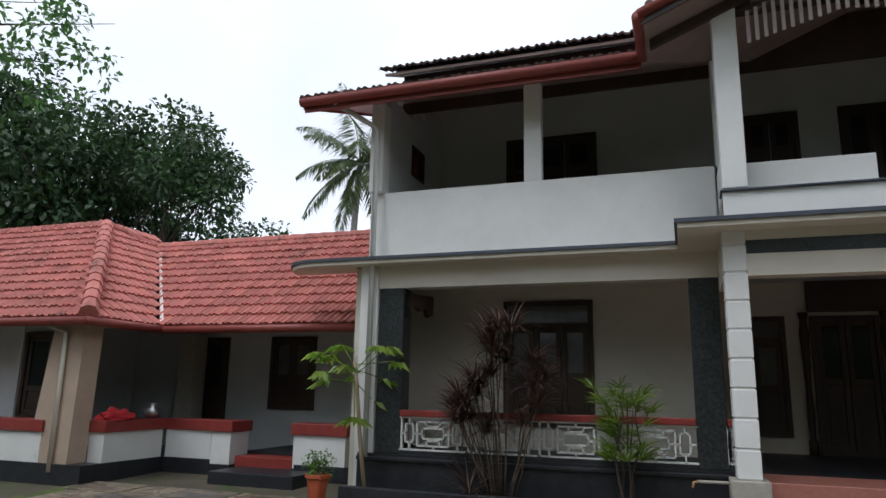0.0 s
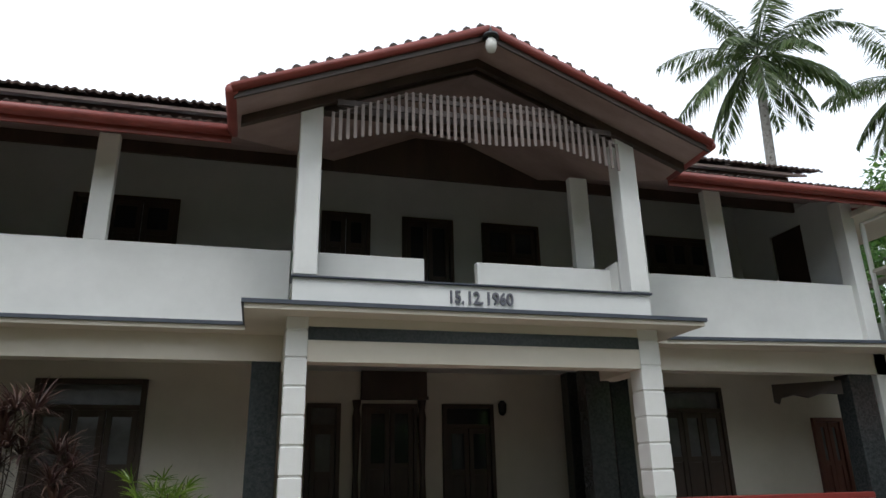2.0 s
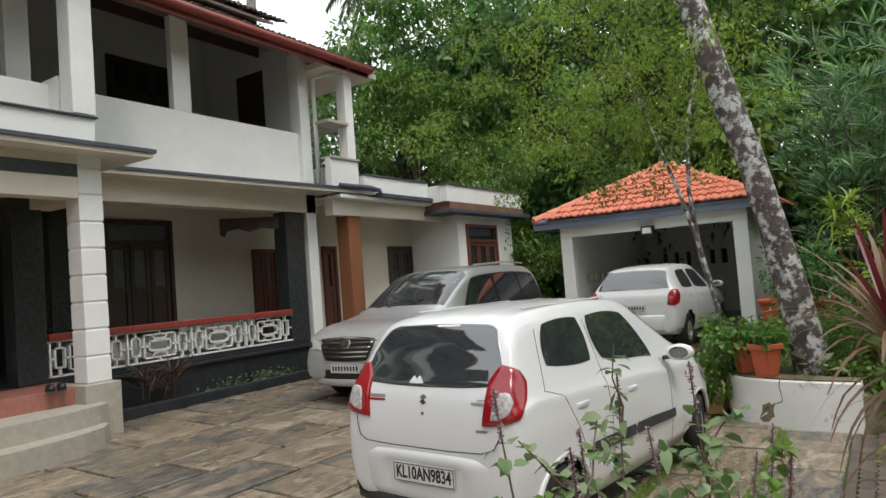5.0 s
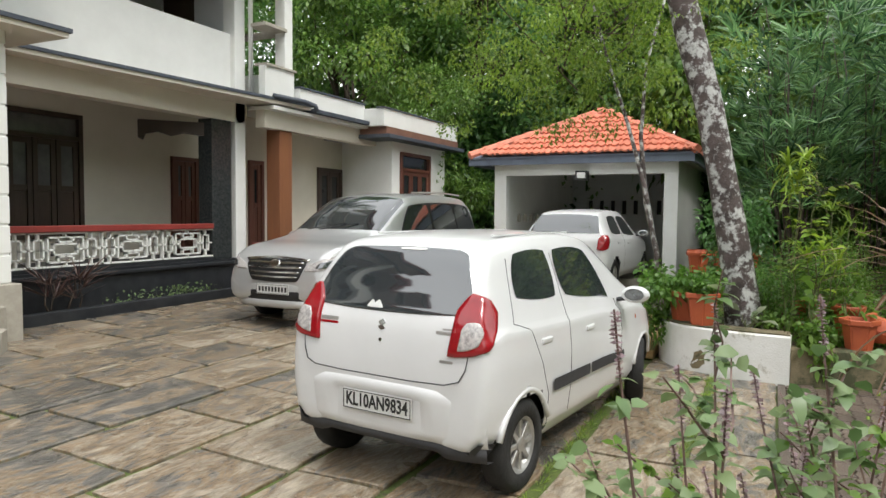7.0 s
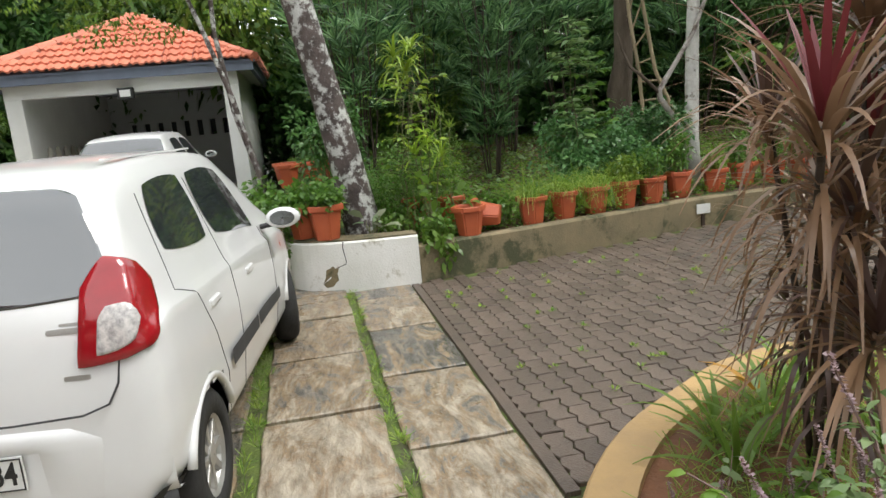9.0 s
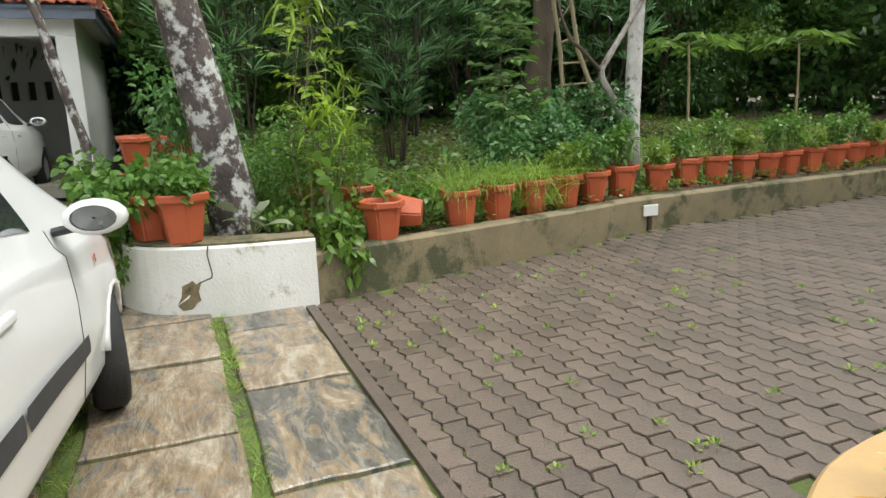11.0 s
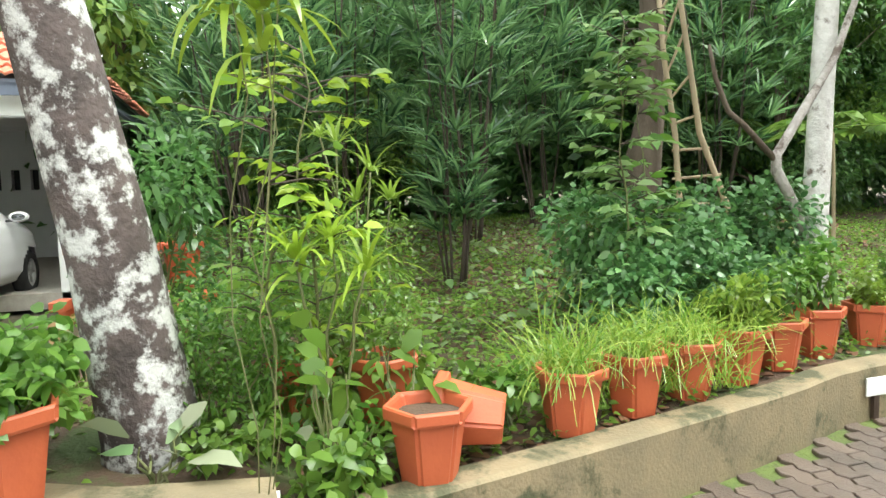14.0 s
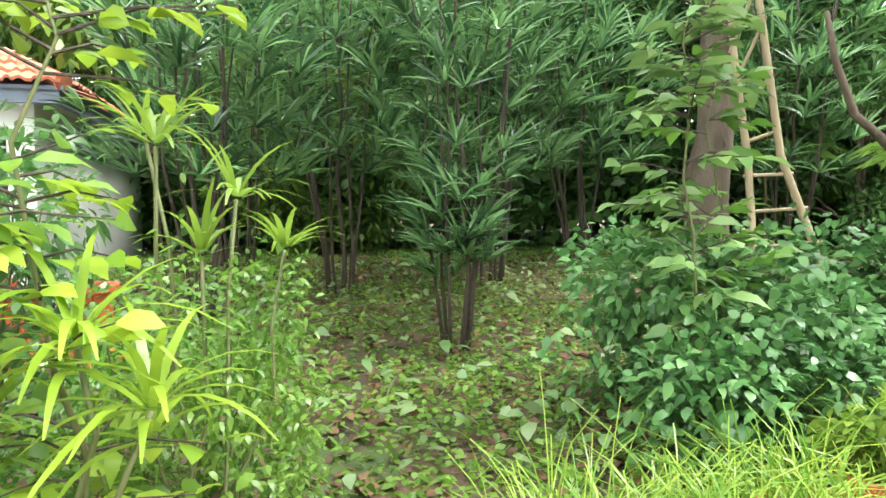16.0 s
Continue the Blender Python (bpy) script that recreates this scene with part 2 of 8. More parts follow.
M_SLATE = stonemat("wet natural flagstone")
M_PAVER = mat("grey brown concrete paver", (0.135, 0.10, 0.078), (0.088, 0.068, 0.055), 2.2, 0.40, 0.4, vary=0.2, stain=(0.06, 0.048, 0.038), stain_at=0.58, stain_scale=1.1, fine=90)
M_POT = mat("terracotta plastic pot", (0.50, 0.115, 0.045), (0.42, 0.09, 0.04), 4, 0.5, 0.08, stain=(0.36, 0.14, 0.08), stain_at=0.66, stain_scale=5)
M_LICHEN = mat("lichen bark", (0.045, 0.035, 0.032), (0.12, 0.092, 0.085), 5, 0.9, 0.45, stain=(0.50, 0.50, 0.48), stain_at=0.53, stain_scale=9, fine=40)
M_LICHENPALE = mat("pale lichen bark", (0.62, 0.61, 0.58), (0.42, 0.40, 0.37), 9, 0.9, 0.6, stain=(0.14, 0.11, 0.09), stain_at=0.60, stain_scale=5, fine=40)
M_LICHENGREY = mat("grey lichen bark", (0.40, 0.38, 0.35), (0.25, 0.22, 0.20), 8, 0.9, 0.6, stain=(0.11, 0.085, 0.07), stain_at=0.58, stain_scale=6, fine=40)
M_BARK = mat("dark bark", (0.07, 0.05, 0.035), (0.13, 0.10, 0.075), 6, 0.9, 0.7, fine=40, stretch=(1, 1, 0.3))
M_BAMBOO = mat("dry bamboo", (0.38, 0.30, 0.19), (0.26, 0.20, 0.13), 6, 0.7, 0.2, stretch=(1, 1, 0.3))
M_GREENSTEM = mat("green brown plant stem", (0.11, 0.14, 0.045), (0.16, 0.15, 0.07), 9, 0.6, 0.1)
M_STEEL = mat("brushed steel", (0.6, 0.6, 0.6), (0.5, 0.5, 0.5), 8, 0.3, 0.03, metal=1)
M_PIPE = mat("white plastic pipe", (0.72, 0.72, 0.70), (0.65, 0.65, 0.62), 4, 0.45, 0.04)
M_BLACK = mat("black plastic", (0.012, 0.012, 0.013), (0.02, 0.02, 0.02), 8, 0.5, 0.05)
M_FASCIA = mat("blue grey fascia paint", (0.16, 0.19, 0.25), (0.13, 0.15, 0.20), 3, 0.6, 0.1)
M_BROWNBAND = mat("brown painted band", (0.22, 0.11, 0.075), (0.17, 0.085, 0.06), 3, 0.6, 0.1)
M_TEAK = mat("orange brown timber post", (0.27, 0.11, 0.05), (0.20, 0.08, 0.04), 3, 0.45, 0.1, stretch=(1, 1, 0.2))
M_TEXT = mat("dark grey lettering", (0.10, 0.10, 0.12), (0.13, 0.13, 0.15), 5, 0.5, 0.05)

# ---- building helpers ----


def thing(name, at=(0, 0, 0), label="", category="", group="", turn=0.0, kind=""):
    ob = new(name)
    ob.empty_display_size = 0.1
    ob.matrix_basis = pose(*at, 0, 0, turn)
    return tagged(ob, label, category, group, kind)


def mesh_object(name, bm, material, smooth=False):
    me = bpy.data.meshes.new(name)
    bm.to_mesh(me)
    bm.free()
    me.materials.append(material)
    if smooth:
        me.shade_smooth()
    return new(name, me)


def part(name, bm, material, parent, label="", smooth=False):
    ob = mesh_object(name, bm, material, smooth)
    ob.parent = parent
    return tagged(ob, label)


def structure(name, bm, material, label, category, smooth=False):
    return tagged(mesh_object(name, bm, material, smooth), label, category, "", "structure")


def add_box(bm, x0, x1, y0, y1, z0, z1, bevel=0.0, m=None):
    vs = [bm.verts.new((x, y, z)) for z in (z0, z1) for y in (y0, y1) for x in (x0, x1)]
    fs = [bm.faces.new([vs[i] for i in q]) for q in ((0, 2, 3, 1), (4, 5, 7, 6), (0, 1, 5, 4), (2, 6, 7, 3), (0, 4, 6, 2), (1, 3, 7, 5))]
    if bevel:
        es = list({e for f in fs for e in f.edges})
        made = bmesh.ops.bevel(bm, geom=es, offset=bevel, segments=2, affect="EDGES", profile=0.5)
        vs = list({v for f in made["faces"] for v in f.verts} | {v for v in vs if v.is_valid})
    if m is not None:
        bmesh.ops.transform(bm, matrix=m, verts=vs)
    return bm


def box(*a, **k):
    return add_box(bmesh.new(), *a, **k)


def boxes(rows, bevel=0.0):
    bm = bmesh.new()
    for r in rows:
        add_box(bm, *r, bevel=bevel)
    return bm


def add_tube(bm, pts, radii, sides=8, cap=True):
    """A tube along pts, whose radius follows radii."""
    rings = []
    prev = None
    n = len(pts)
    for i, p in enumerate(pts):
        p = Vector(p)
        d = (Vector(pts[min(i + 1, n - 1)]) - Vector(pts[max(i - 1, 0)])).normalized()
        a = d.orthogonal().normalized() if prev is None else (prev - d * prev.dot(d)).normalized()
        prev = a
        b = d.cross(a)
        r = radii[i] if hasattr(radii, "__len__") else radii
        rings.append([bm.verts.new(p + (a * math.cos(2 * math.pi * k / sides) + b * math.sin(2 * math.pi * k / sides)) * r) for k in range(sides)])
    for r0, r1 in zip(rings, rings[1:]):
        for k in range(sides):
            bm.faces.new((r0[k], r0[(k + 1) % sides], r1[(k + 1) % sides], r1[k]))
    if cap:
        bm.faces.new(rings[0][::-1])
        bm.faces.new(rings[-1])
    return bm


def tube(pts, radii, sides=8):
    return add_tube(bmesh.new(), pts, radii, sides)


def add_lathe(bm, profile, sides=16, m=None, close=False):
    """A turned body from (radius, height) pairs."""
    rings = []
    for r, z in profile:
        rings.append([bm.verts.new((m or Matrix()) @ Vector((r * math.cos(2 * math.pi * k / sides), r * math.sin(2 * math.pi * k / sides), z))) for k in range(sides)])
    for r0, r1 in zip(rings, rings[1:]):
        for k in range(sides):
            bm.faces.new((r0[k], r0[(k + 1) % sides], r1[(k + 1) % sides], r1[k]))
    if close:
        bm.faces.new(rings[0][::-1])
        bm.faces.new(rings[-1])
    return bm


def prism(outline, z0, z1, bm=None):
    """An upright prism over a plan outline."""
    bm = bm or bmesh.new()
    lo = [bm.verts.new((x, y, z0)) for x, y in outline]
    hi = [bm.verts.new((x, y, z1)) for x, y in outline]
    n = len(outline)
    bm.faces.new(lo[::-1])
    bm.faces.new(hi)
    for i in range(n):
        bm.faces.new((lo[i], lo[(i + 1) % n], hi[(i + 1) % n], hi[i]))
    bmesh.ops.recalc_face_normals(bm, faces=bm.faces)
    return bm


def wall_x(name, y0, y1, x0, x1, z0, z1, openings, material, label):
    """A wall along x with rectangular openings (x0, x1, z0, z1) cut right through."""
    xs = sorted({x0, x1, *(v for o in openings for v in o[:2])})
    bm = bmesh.new()
    for a, b in zip(xs, xs[1:]):
        holes = sorted((o[2], o[3]) for o in openings if o[0] <= a and o[1] >= b)
        z = z0
        for h0, h1 in holes:
            if h0 > z + 1e-4:
                add_box(bm, a, b, y0, y1, z, h0)
            z = h1
        if z < z1 - 1e-4:
            add_box(bm, a, b, y0, y1, z, z1)
    return structure(name, bm, material, label, "wall")


def ground_z(x, y):
    """The court rises gently to the house; the garden is raised behind its wall."""
    return 0.036 * max(0.0, y - 3.6)

# ---- ground ----
bm = bmesh.new()
nx = [-400, -120, -60, -30, -20, -14, -10, -6, -2, 2, 6, 10, 14, 18, 24, 32, 60, 120, 400]
ny = [-400, -120, -60, -30, -16, -8, -4, 0, 3.6, 6, 9, 12, 16, 22, 32, 60, 120, 400]
gv = [[bm.verts.new((x, y, min(0.036 * max(0.0, y - 3.6), 0.3) - 0.06)) for x in nx] for y in ny]
for r0, r1 in zip(gv, gv[1:]):
    for i in range(len(nx) - 1):
        bm.faces.new((r0[i], r0[i + 1], r1[i + 1], r1[i]))
structure("ground", bm, M_GROUND, "damp earth ground with patches of moss", "ground")

# ---- the house: ground floor ----
FZ = 0.75
structure("floor", boxes([(-5.3, -0.85, 9.25, 11.0, 0.05, FZ), (-0.85, 5.2, 9.25, 12.6, 0.05, FZ), (5.2, 9.0, 9.25, 11.0, 0.05, FZ)]), M_PLINTH, "black plinth and floor of the veranda", "floor")
structure("floor_porch", boxes([(-0.4, 4.1, 8.35, 9.25, 0.05, FZ)], 0.01), M_MOSAIC, "red mosaic floor of the porch", "floor")
structure("wall_bay_left", boxes([(-5.3, -3.62, 11.0, 11.2, FZ, 3.45), (-2.2, -0.75, 11.0, 11.2, FZ, 3.45), (-3.62, -2.2, 11.0, 11.2, 3.05, 3.45), (-3.62, -2.2, 11.0, 11.2, FZ, 1.1)]), M_CREAM, "cream painted veranda wall", "wall")
wall_x("wall_entrance", 12.5, 12.7, -0.85, 5.3, FZ, 3.6, [(0.1, 0.67, 1.0, 2.9), (1.03, 2.0, FZ, 2.9), (2.45, 3.4, 1.0, 2.9)], M_CREAM, "cream painted entrance wall")
wall_x("wall_bay_right", 11.0, 11.2, 5.3, 9.75, FZ, 3.45, [(5.8, 7.07, 1.1, 3.05), (8.86, 9.5, FZ, 2.55)], M_CREAM, "cream painted veranda wall")
structure("wall_return_left", box(-0.95, -0.75, 11.2, 12.5, FZ, 3.45), M_CREAM, "cream painted return wall", "wall")
structure("wall_return_right", box(5.1, 5.3, 11.2, 12.5, FZ, 3.45), M_CREAM, "cream painted return wall", "wall")
structure("wall_side_left", box(-5.5, -5.3, 9.4, 12.0, 0.1, 3.4), M_CREAM, "cream painted side wall", "wall")
structure("ceiling_veranda", box(-5.5, 9.8, 9.1, 12.7, 3.45, 3.5), M_WHITE, "white veranda ceiling", "ceiling")
structure("beam_left", box(-5.3, -0.44, 9.3, 9.55, 3.07, 3.4), M_CREAM, "cream beam above the veranda", "beam")
structure("beam_right", box(4.15, 9.0, 9.3, 9.55, 3.07, 3.4), M_CREAM, "cream beam above the veranda", "beam")
structure("beam_porch", boxes([(-0.2, 3.9, 8.2, 8.45, 2.9, 3.14), (-0.2, 3.9, 8.2, 8.45, 3.29, 3.4), (-0.2, 3.9, 8.23, 8.45, 3.14, 3.29)]), M_CREAM, "cream beam of the porch", "beam")
structure("beam_porch_side", boxes([(-0.44, -0.2, 8.48, 9.4, 2.9, 3.4), (3.9, 4.19, 8.48, 9.4, 2.9, 3.4)]), M_CREAM, "cream side beams of the porch", "beam")
structure("beam_band", box(-0.2, 3.9, 8.195, 8.23, 3.14, 3.29), M_GRANITE, "dark granite band on the porch beam", "trim")


def slab_outline(k):
    """The sunshade's plan, drawn in by k on its open sides."""
    pts = []
    cx, cy, r = -6.0, 9.75, 0.75 - k
    for i in range(9):
        a = math.pi * (1.0 + 0.5 * i / 8)
        pts.append((cx + r * math.cos(a), cy + r * math.sin(a)))
    pts += [(-0.93 + k, 9.0 + k), (-0.93 + k, 7.85 + k), (4.7 - k, 7.85 + k), (4.7 - k, 9.0 + k), (10.0 - k, 8.62 + k), (10.0 - k, 9.3), (-5.5, 9.3), (-5.5, 9.75)]
    return pts


structure("sunshade", prism(slab_outline(0.03), 3.40, 3.455), M_CREAM, "thin cream concrete sunshade slab", "slab")
structure("sunshade_edge", prism(slab_outline(0.0), 3.455, 3.50), M_SLABEDGE, "blue grey lip along the sunshade", "trim")

# ---- the house: upper floor ----
structure("floor_upper", boxes([(-5.3, 9.0, 9.5, 12.0, 3.52, 3.8), (-0.4, 4.1, 8.25, 9.5, 3.52, 3.84)]), M_GRITSTONE, "cement floor of the upper balcony", "floor")
structure("wall_band", box(-0.40, 4.14, 8.21, 8.42, 3.5, 3.857), M_WHITE, "white band wall above the porch", "wall")
structure("band_coping", box(-0.42, 4.17, 8.17, 8.5, 3.857, 3.88, bevel=0.006), M_SLABEDGE, "blue grey coping of the band", "trim")
structure("parapet_left", box(-5.32, -0.40, 9.4, 9.55, 3.5, 4.56, bevel=0.008), M_WHITE, "white plastered balcony parapet", "parapet")
structure("parapet_right", box(4.12, 8.97, 9.4, 9.55, 3.5, 4.56, bevel=0.008), M_WHITE, "white plastered balcony parapet", "parapet")
structure("parapet_porch_left", box(-0.18, 1.26, 8.72, 8.84, 3.84, 4.34, bevel=0.008), M_WHITE, "low white porch parapet", "parapet")
structure("parapet_porch_right", box(1.97, 3.9, 8.72, 8.84, 3.84, 4.34, bevel=0.008), M_WHITE, "low white porch parapet", "parapet")
structure("parapet_porch_sides", boxes([(-0.38, -0.2, 8.52, 9.4, 3.84, 4.4), (3.9, 4.1, 8.52, 9.4, 3.84, 4.4)]), M_WHITE, "white side parapets of the porch", "parapet")
UPWIN = [(-3.82, -2.18, 4.9, 6.2), (0.18, 1.05, 4.9, 6.2), (3.15, 4.29, 4.9, 6.2), (6.63, 8.04, 4.9, 6.2)]
wall_x("wall_upper", 12.0, 12.2, -5.3, 9.05, 3.8, 7.4, UPWIN + [(1.63, 2.59, 3.82, 6.2)], M_GRAYWALL, "grey painted upper wall in the balcony's shade")
structure("wall_upper_left", boxes([(-5.32, -5.12, 9.55, 10.5, 3.5, 6.2), (-5.32, -5.12, 10.5, 11.1, 3.5, 5.2), (-5.32, -5.12, 10.5, 11.1, 5.75, 6.4), (-5.32, -5.12, 11.1, 12.0, 3.5, 6.8)]), M_GRAYWALL, "grey end wall of the balcony", "wall")
structure("wall_upper_right", boxes([(8.8, 9.0, 9.55, 10.3, 3.5, 6.3), (8.8, 9.0, 10.3, 11.1, 6.0, 6.6), (8.8, 9.0, 11.1, 12.0, 3.5, 6.9)]), M_GRAYWALL, "grey end wall of the balcony", "wall")
structure("wall_core", boxes([(-5.3, 9.05, 12.8, 16.5, 0.1, 7.3)]), M_GRAYWALL, "plain rear walls of the house", "wall")


def column(name, x0, x1, y0, y1, z0, z1, material, label, grooves=False, base=None):
    t = thing(name, ((x0 + x1) / 2, (y0 + y1) / 2, z0), label, "column", "columns of the house")
    w, d = (x1 - x0) / 2, (y1 - y0) / 2
    bm = bmesh.new()
    if grooves:
        z = 0.0 if not base else base
        add_box(bm, -w + 0.012, w - 0.012, -d + 0.012, d - 0.012, z, z1 - z0)
        while z < z1 - z0 - 0.32:
            add_box(bm, -w, w, -d, d, z + 0.012, z + 0.298, bevel=0.008)
            z += 0.31
        add_box(bm, -w, w, -d, d, z + 0.012, z1 - z0, bevel=0.008)
    else:
        add_box(bm, -w, w, -d, d, 0, z1 - z0, bevel=0.012)
    part("shaft", bm, material, t)
    if base:
        part("base", box(-w - 0.07, w + 0.07, -d - 0.07, d + 0.07, 0, base, bevel=0.012), M_GRITSTONE, t, "speckled cement base")
    return t


column("column", -0.44, -0.2, 8.2, 8.48, 0.12, 3.4, M_WHITE, "white grooved porch column on a cement base", True, 0.65)
column("column", 3.9, 4.19, 8.2, 8.48, 0.12, 3.4, M_WHITE, "white grooved porch column on a cement base", True, 0.65)
column("column", -0.4, -0.13, 8.2, 8.46, 3.895, 6.2, M_WHITE, "tall white upper porch column under the gable")
column("column", 3.89, 4.17, 8.2, 8.46, 3.895, 6.2, M_WHITE, "tall white upper porch column under the gable")
for x0, x1 in ((-2.93, -2.67), (-0.38, -0.1), (3.75, 4.05), (6.13, 6.45)):
    column("column", x0, x1, 9.41, 9.54, 4.56, 6.05, M_WHITE, "short white pillar on the balcony parapet")
column("column", -5.32, -5.1, 9.3, 9.56, 4.56, 6.0, M_WHITE, "white corner pillar of the balcony")
column("column", 8.72, 8.97, 9.3, 9.56, 0.2, 6.05, M_WHITE, "white corner column over both floors")
column("column", -5.36, -5.08, 9.26, 9.42, 0.2, 3.4, M_WHITE, "white corner column beside the veranda")
for x0, x1, y0 in ((-5.06, -4.68, 9.3), (-0.8, -0.45, 9.3), (3.68, 4.04, 9.3), (8.17, 8.62, 9.3), (4.87, 5.2, 10.8), (4.72, 5.05, 12.1)):
    column("column", x0, x1, y0, y0 + 0.3, FZ, 3.07 if y0 < 9.5 else 3.45, M_GRANITE, "dark green granite clad veranda pillar")

# roofs: the lower roof over the balcony, the upper tier and the porch gable
SL = 0.36


def low_z(y):
    return 5.88 + SL * (y - 8.67)


def sheet(corners, thick, bm=None):
    """A plate through four or more corners, thick metres deep, downwards."""
    bm = bm or bmesh.new()
    hi = [bm.verts.new(c) for c in corners]
    lo = [bm.verts.new(Vector(c) - Vector((0, 0, thick))) for c in corners]
    n = len(corners)
    bm.faces.new(hi)
    bm.faces.new(lo[::-1])
    for i in range(n):
        bm.faces.new((lo[i], lo[(i + 1) % n], hi[(i + 1) % n], hi[i]))
    bmesh.ops.recalc_face_normals(bm, faces=bm.faces)
    return bm


bm = bmesh.new()
TOPY = 12.2
sheet([(-6.15, 8.7, low_z(8.7)), (-1.15, 8.7, low_z(8.7)), (-1.15, TOPY, low_z(TOPY)), (-6.15, TOPY, low_z(TOPY))], 0.06, bm)
sheet([(4.95, 8.7, low_z(8.7)), (10.0, 8.7, low_z(8.7)), (10.0, TOPY, low_z(TOPY)), (4.95, TOPY, low_z(TOPY))], 0.06, bm)
sheet([(-1.15, 8.7, low_z(8.7)), (1.9, TOPY, low_z(TOPY)), (-1.15, TOPY, low_z(TOPY))], 0.06, bm)
sheet([(4.95, 8.7, low_z(8.7)), (4.95, TOPY, low_z(TOPY)), (1.9, TOPY, low_z(TOPY))], 0.06, bm)
structure("ceiling_balcony", bm, M_SOFFIT, "brown boarded soffit of the balcony roof", "ceiling")
bm = bmesh.new()
sheet([(-1.15, 7.66, 5.85), (1.9, 7.66, 7.13), (1.9, TOPY, 7.13), (-1.15, 8.7, 5.85)], 0.06, bm)
sheet([(4.95, 7.66, 5.85), (4.95, 8.7, 5.85), (1.9, TOPY, 7.13), (1.9, 7.66, 7.13)], 0.06, bm)
structure("ceiling_gable", bm, M_SOFFIT, "brown boarded soffit under the porch gable", "ceiling")

# ---- doors and windows ----


def window(name, x0, x1, z0, z1, y, label, wood, leaves=2, transom=True, panel=0.45, glass=None):
    """A wooden window or glazed door set in a wall along x: frame, leaves with a lower panel and a pane each."""
    t = thing(name, ((x0 + x1) / 2, y, z0), label, "window" if "window" in name else "door", "", 0, "structure")
    w, h, f = (x1 - x0) / 2, z1 - z0, 0.075
    part("frame", boxes([(-w, -w + f, -0.04, 0.12, 0, h), (w - f, w, -0.04, 0.12, 0, h), (-w + f, w - f, -0.04, 0.12, h - f, h), (-w + f, w - f, -0.04, 0.12, 0, f)], 0.006), wood, t)
    top = h - f
    if transom:
        top = h - 0.42
        part("transom", box(-w + f, w - f, -0.035, 0.11, top, top + 0.07, bevel=0.006), wood, t)
        part("pane", box(-w + f, w - f, 0.04, 0.05, top + 0.07, h - f), glass or M_PANE, t, "dark pane above the transom")
    lw = (2 * w - 2 * f) / leaves
    for i in range(leaves):
        a = -w + f + i * lw
        zp = f + (top - f) * panel
        leaf = part("leaf", boxes([(a + 0.006, a + 0.085, -0.01, 0.04, f, top), (a + lw - 0.085, a + lw - 0.006, -0.01, 0.04, f, top), (a + 0.085, a + lw - 0.085, -0.01, 0.04, top - 0.09, top), (a + 0.085, a + lw - 0.085, -0.01, 0.04, f, f + 0.1), (a + 0.085, a + lw - 0.085, -0.01, 0.04, zp, zp + 0.09)], 0.004), wood, t)
        part("panel", box(a + 0.085, a + lw - 0.085, 0.005, 0.03, f + 0.1, zp, bevel=0.012), wood, leaf)
        part("pane", box(a + 0.085, a + lw - 0.085, 0.012, 0.02, zp + 0.09, top - 0.09), glass or M_PANE, leaf)
    return t


M_FROST = mat("curtained pane", (0.10, 0.10, 0.10), (0.15, 0.15, 0.15), 3, 0.12, 0.0)
window("window_1", -3.62, -2.2, 1.1, 3.05, 10.98, "dark wooden three leaf window on the veranda", M_DARKWOOD, 3, glass=M_FROST)
window("window_2", 5.8, 7.07, 1.1, 3.05, 10.98, "dark wooden three leaf window on the veranda", M_DARKWOOD, 3, glass=M_FROST)
window("window_3", 0.1, 0.67, 1.0, 2.9, 12.48, "dark wooden window beside the entrance door", M_DARKWOOD, 1, glass=M_FROST)
window("window_4", 2.45, 3.4, 1.0, 2.9, 12.48, "dark wooden window beside the entrance door", M_DARKWOOD, 2, glass=M_PANE)
window("door_1", 1.03, 2.0, FZ, 2.9, 12.48, "dark carved wooden entrance door, closed", M_DARKWOOD, 2, False, 0.5)
window("door_2", 8.86, 9.5, FZ, 2.55, 10.98, "reddish brown panelled wooden door, closed", M_DOORWOOD, 2, False, 0.55, M_FROST)
window("door_3", 1.63, 2.59, 3.82, 6.2, 11.98, "dark wooden balcony door, closed", M_DARKWOOD, 2, False, 0.5)
for i, (a, b, c, d) in enumerate(UPWIN):
    window("window_%d" % (i + 5), a, b, c, d, 11.98, "dark shuttered upper window behind the balcony", M_DARKWOOD, 2 if b - a < 1.3 else 3, False, 0.5)
t = thing("window_9", (-5.22, 10.8, 5.2), "small red framed window in the balcony's end wall", "window", "", 90, "structure")
part("frame", boxes([(-0.3, -0.25, -0.11, 0.11, 0, 0.55), (0.25, 0.3, -0.11, 0.11, 0, 0.55), (-0.25, 0.25, -0.11, 0.11, 0, 0.05), (-0.25, 0.25, -0.11, 0.11, 0.5, 0.55)]), M_DARKWOOD, t)
part("pane", box(-0.25, 0.25, -0.01, 0.01, 0.05, 0.5), M_REDOX, t, "red stained pane")
t = thing("door_4", (8.87, 10.7, 3.8), "dark wooden door at the balcony's end, closed", "door", "", 90, "structure")
part("leaf", boxes([(-0.4, 0.4, -0.02, 0.03, 0, 2.2)], 0.006), M_DARKWOOD, t)
t = thing("door_panel", (1.58, 12.42, 2.96), "dark carved wooden board above the entrance door", "carving")
part("board", box(-0.58, 0.58, -0.05, 0.06, 0, 0.54, bevel=0.012), M_DARKWOOD, t)
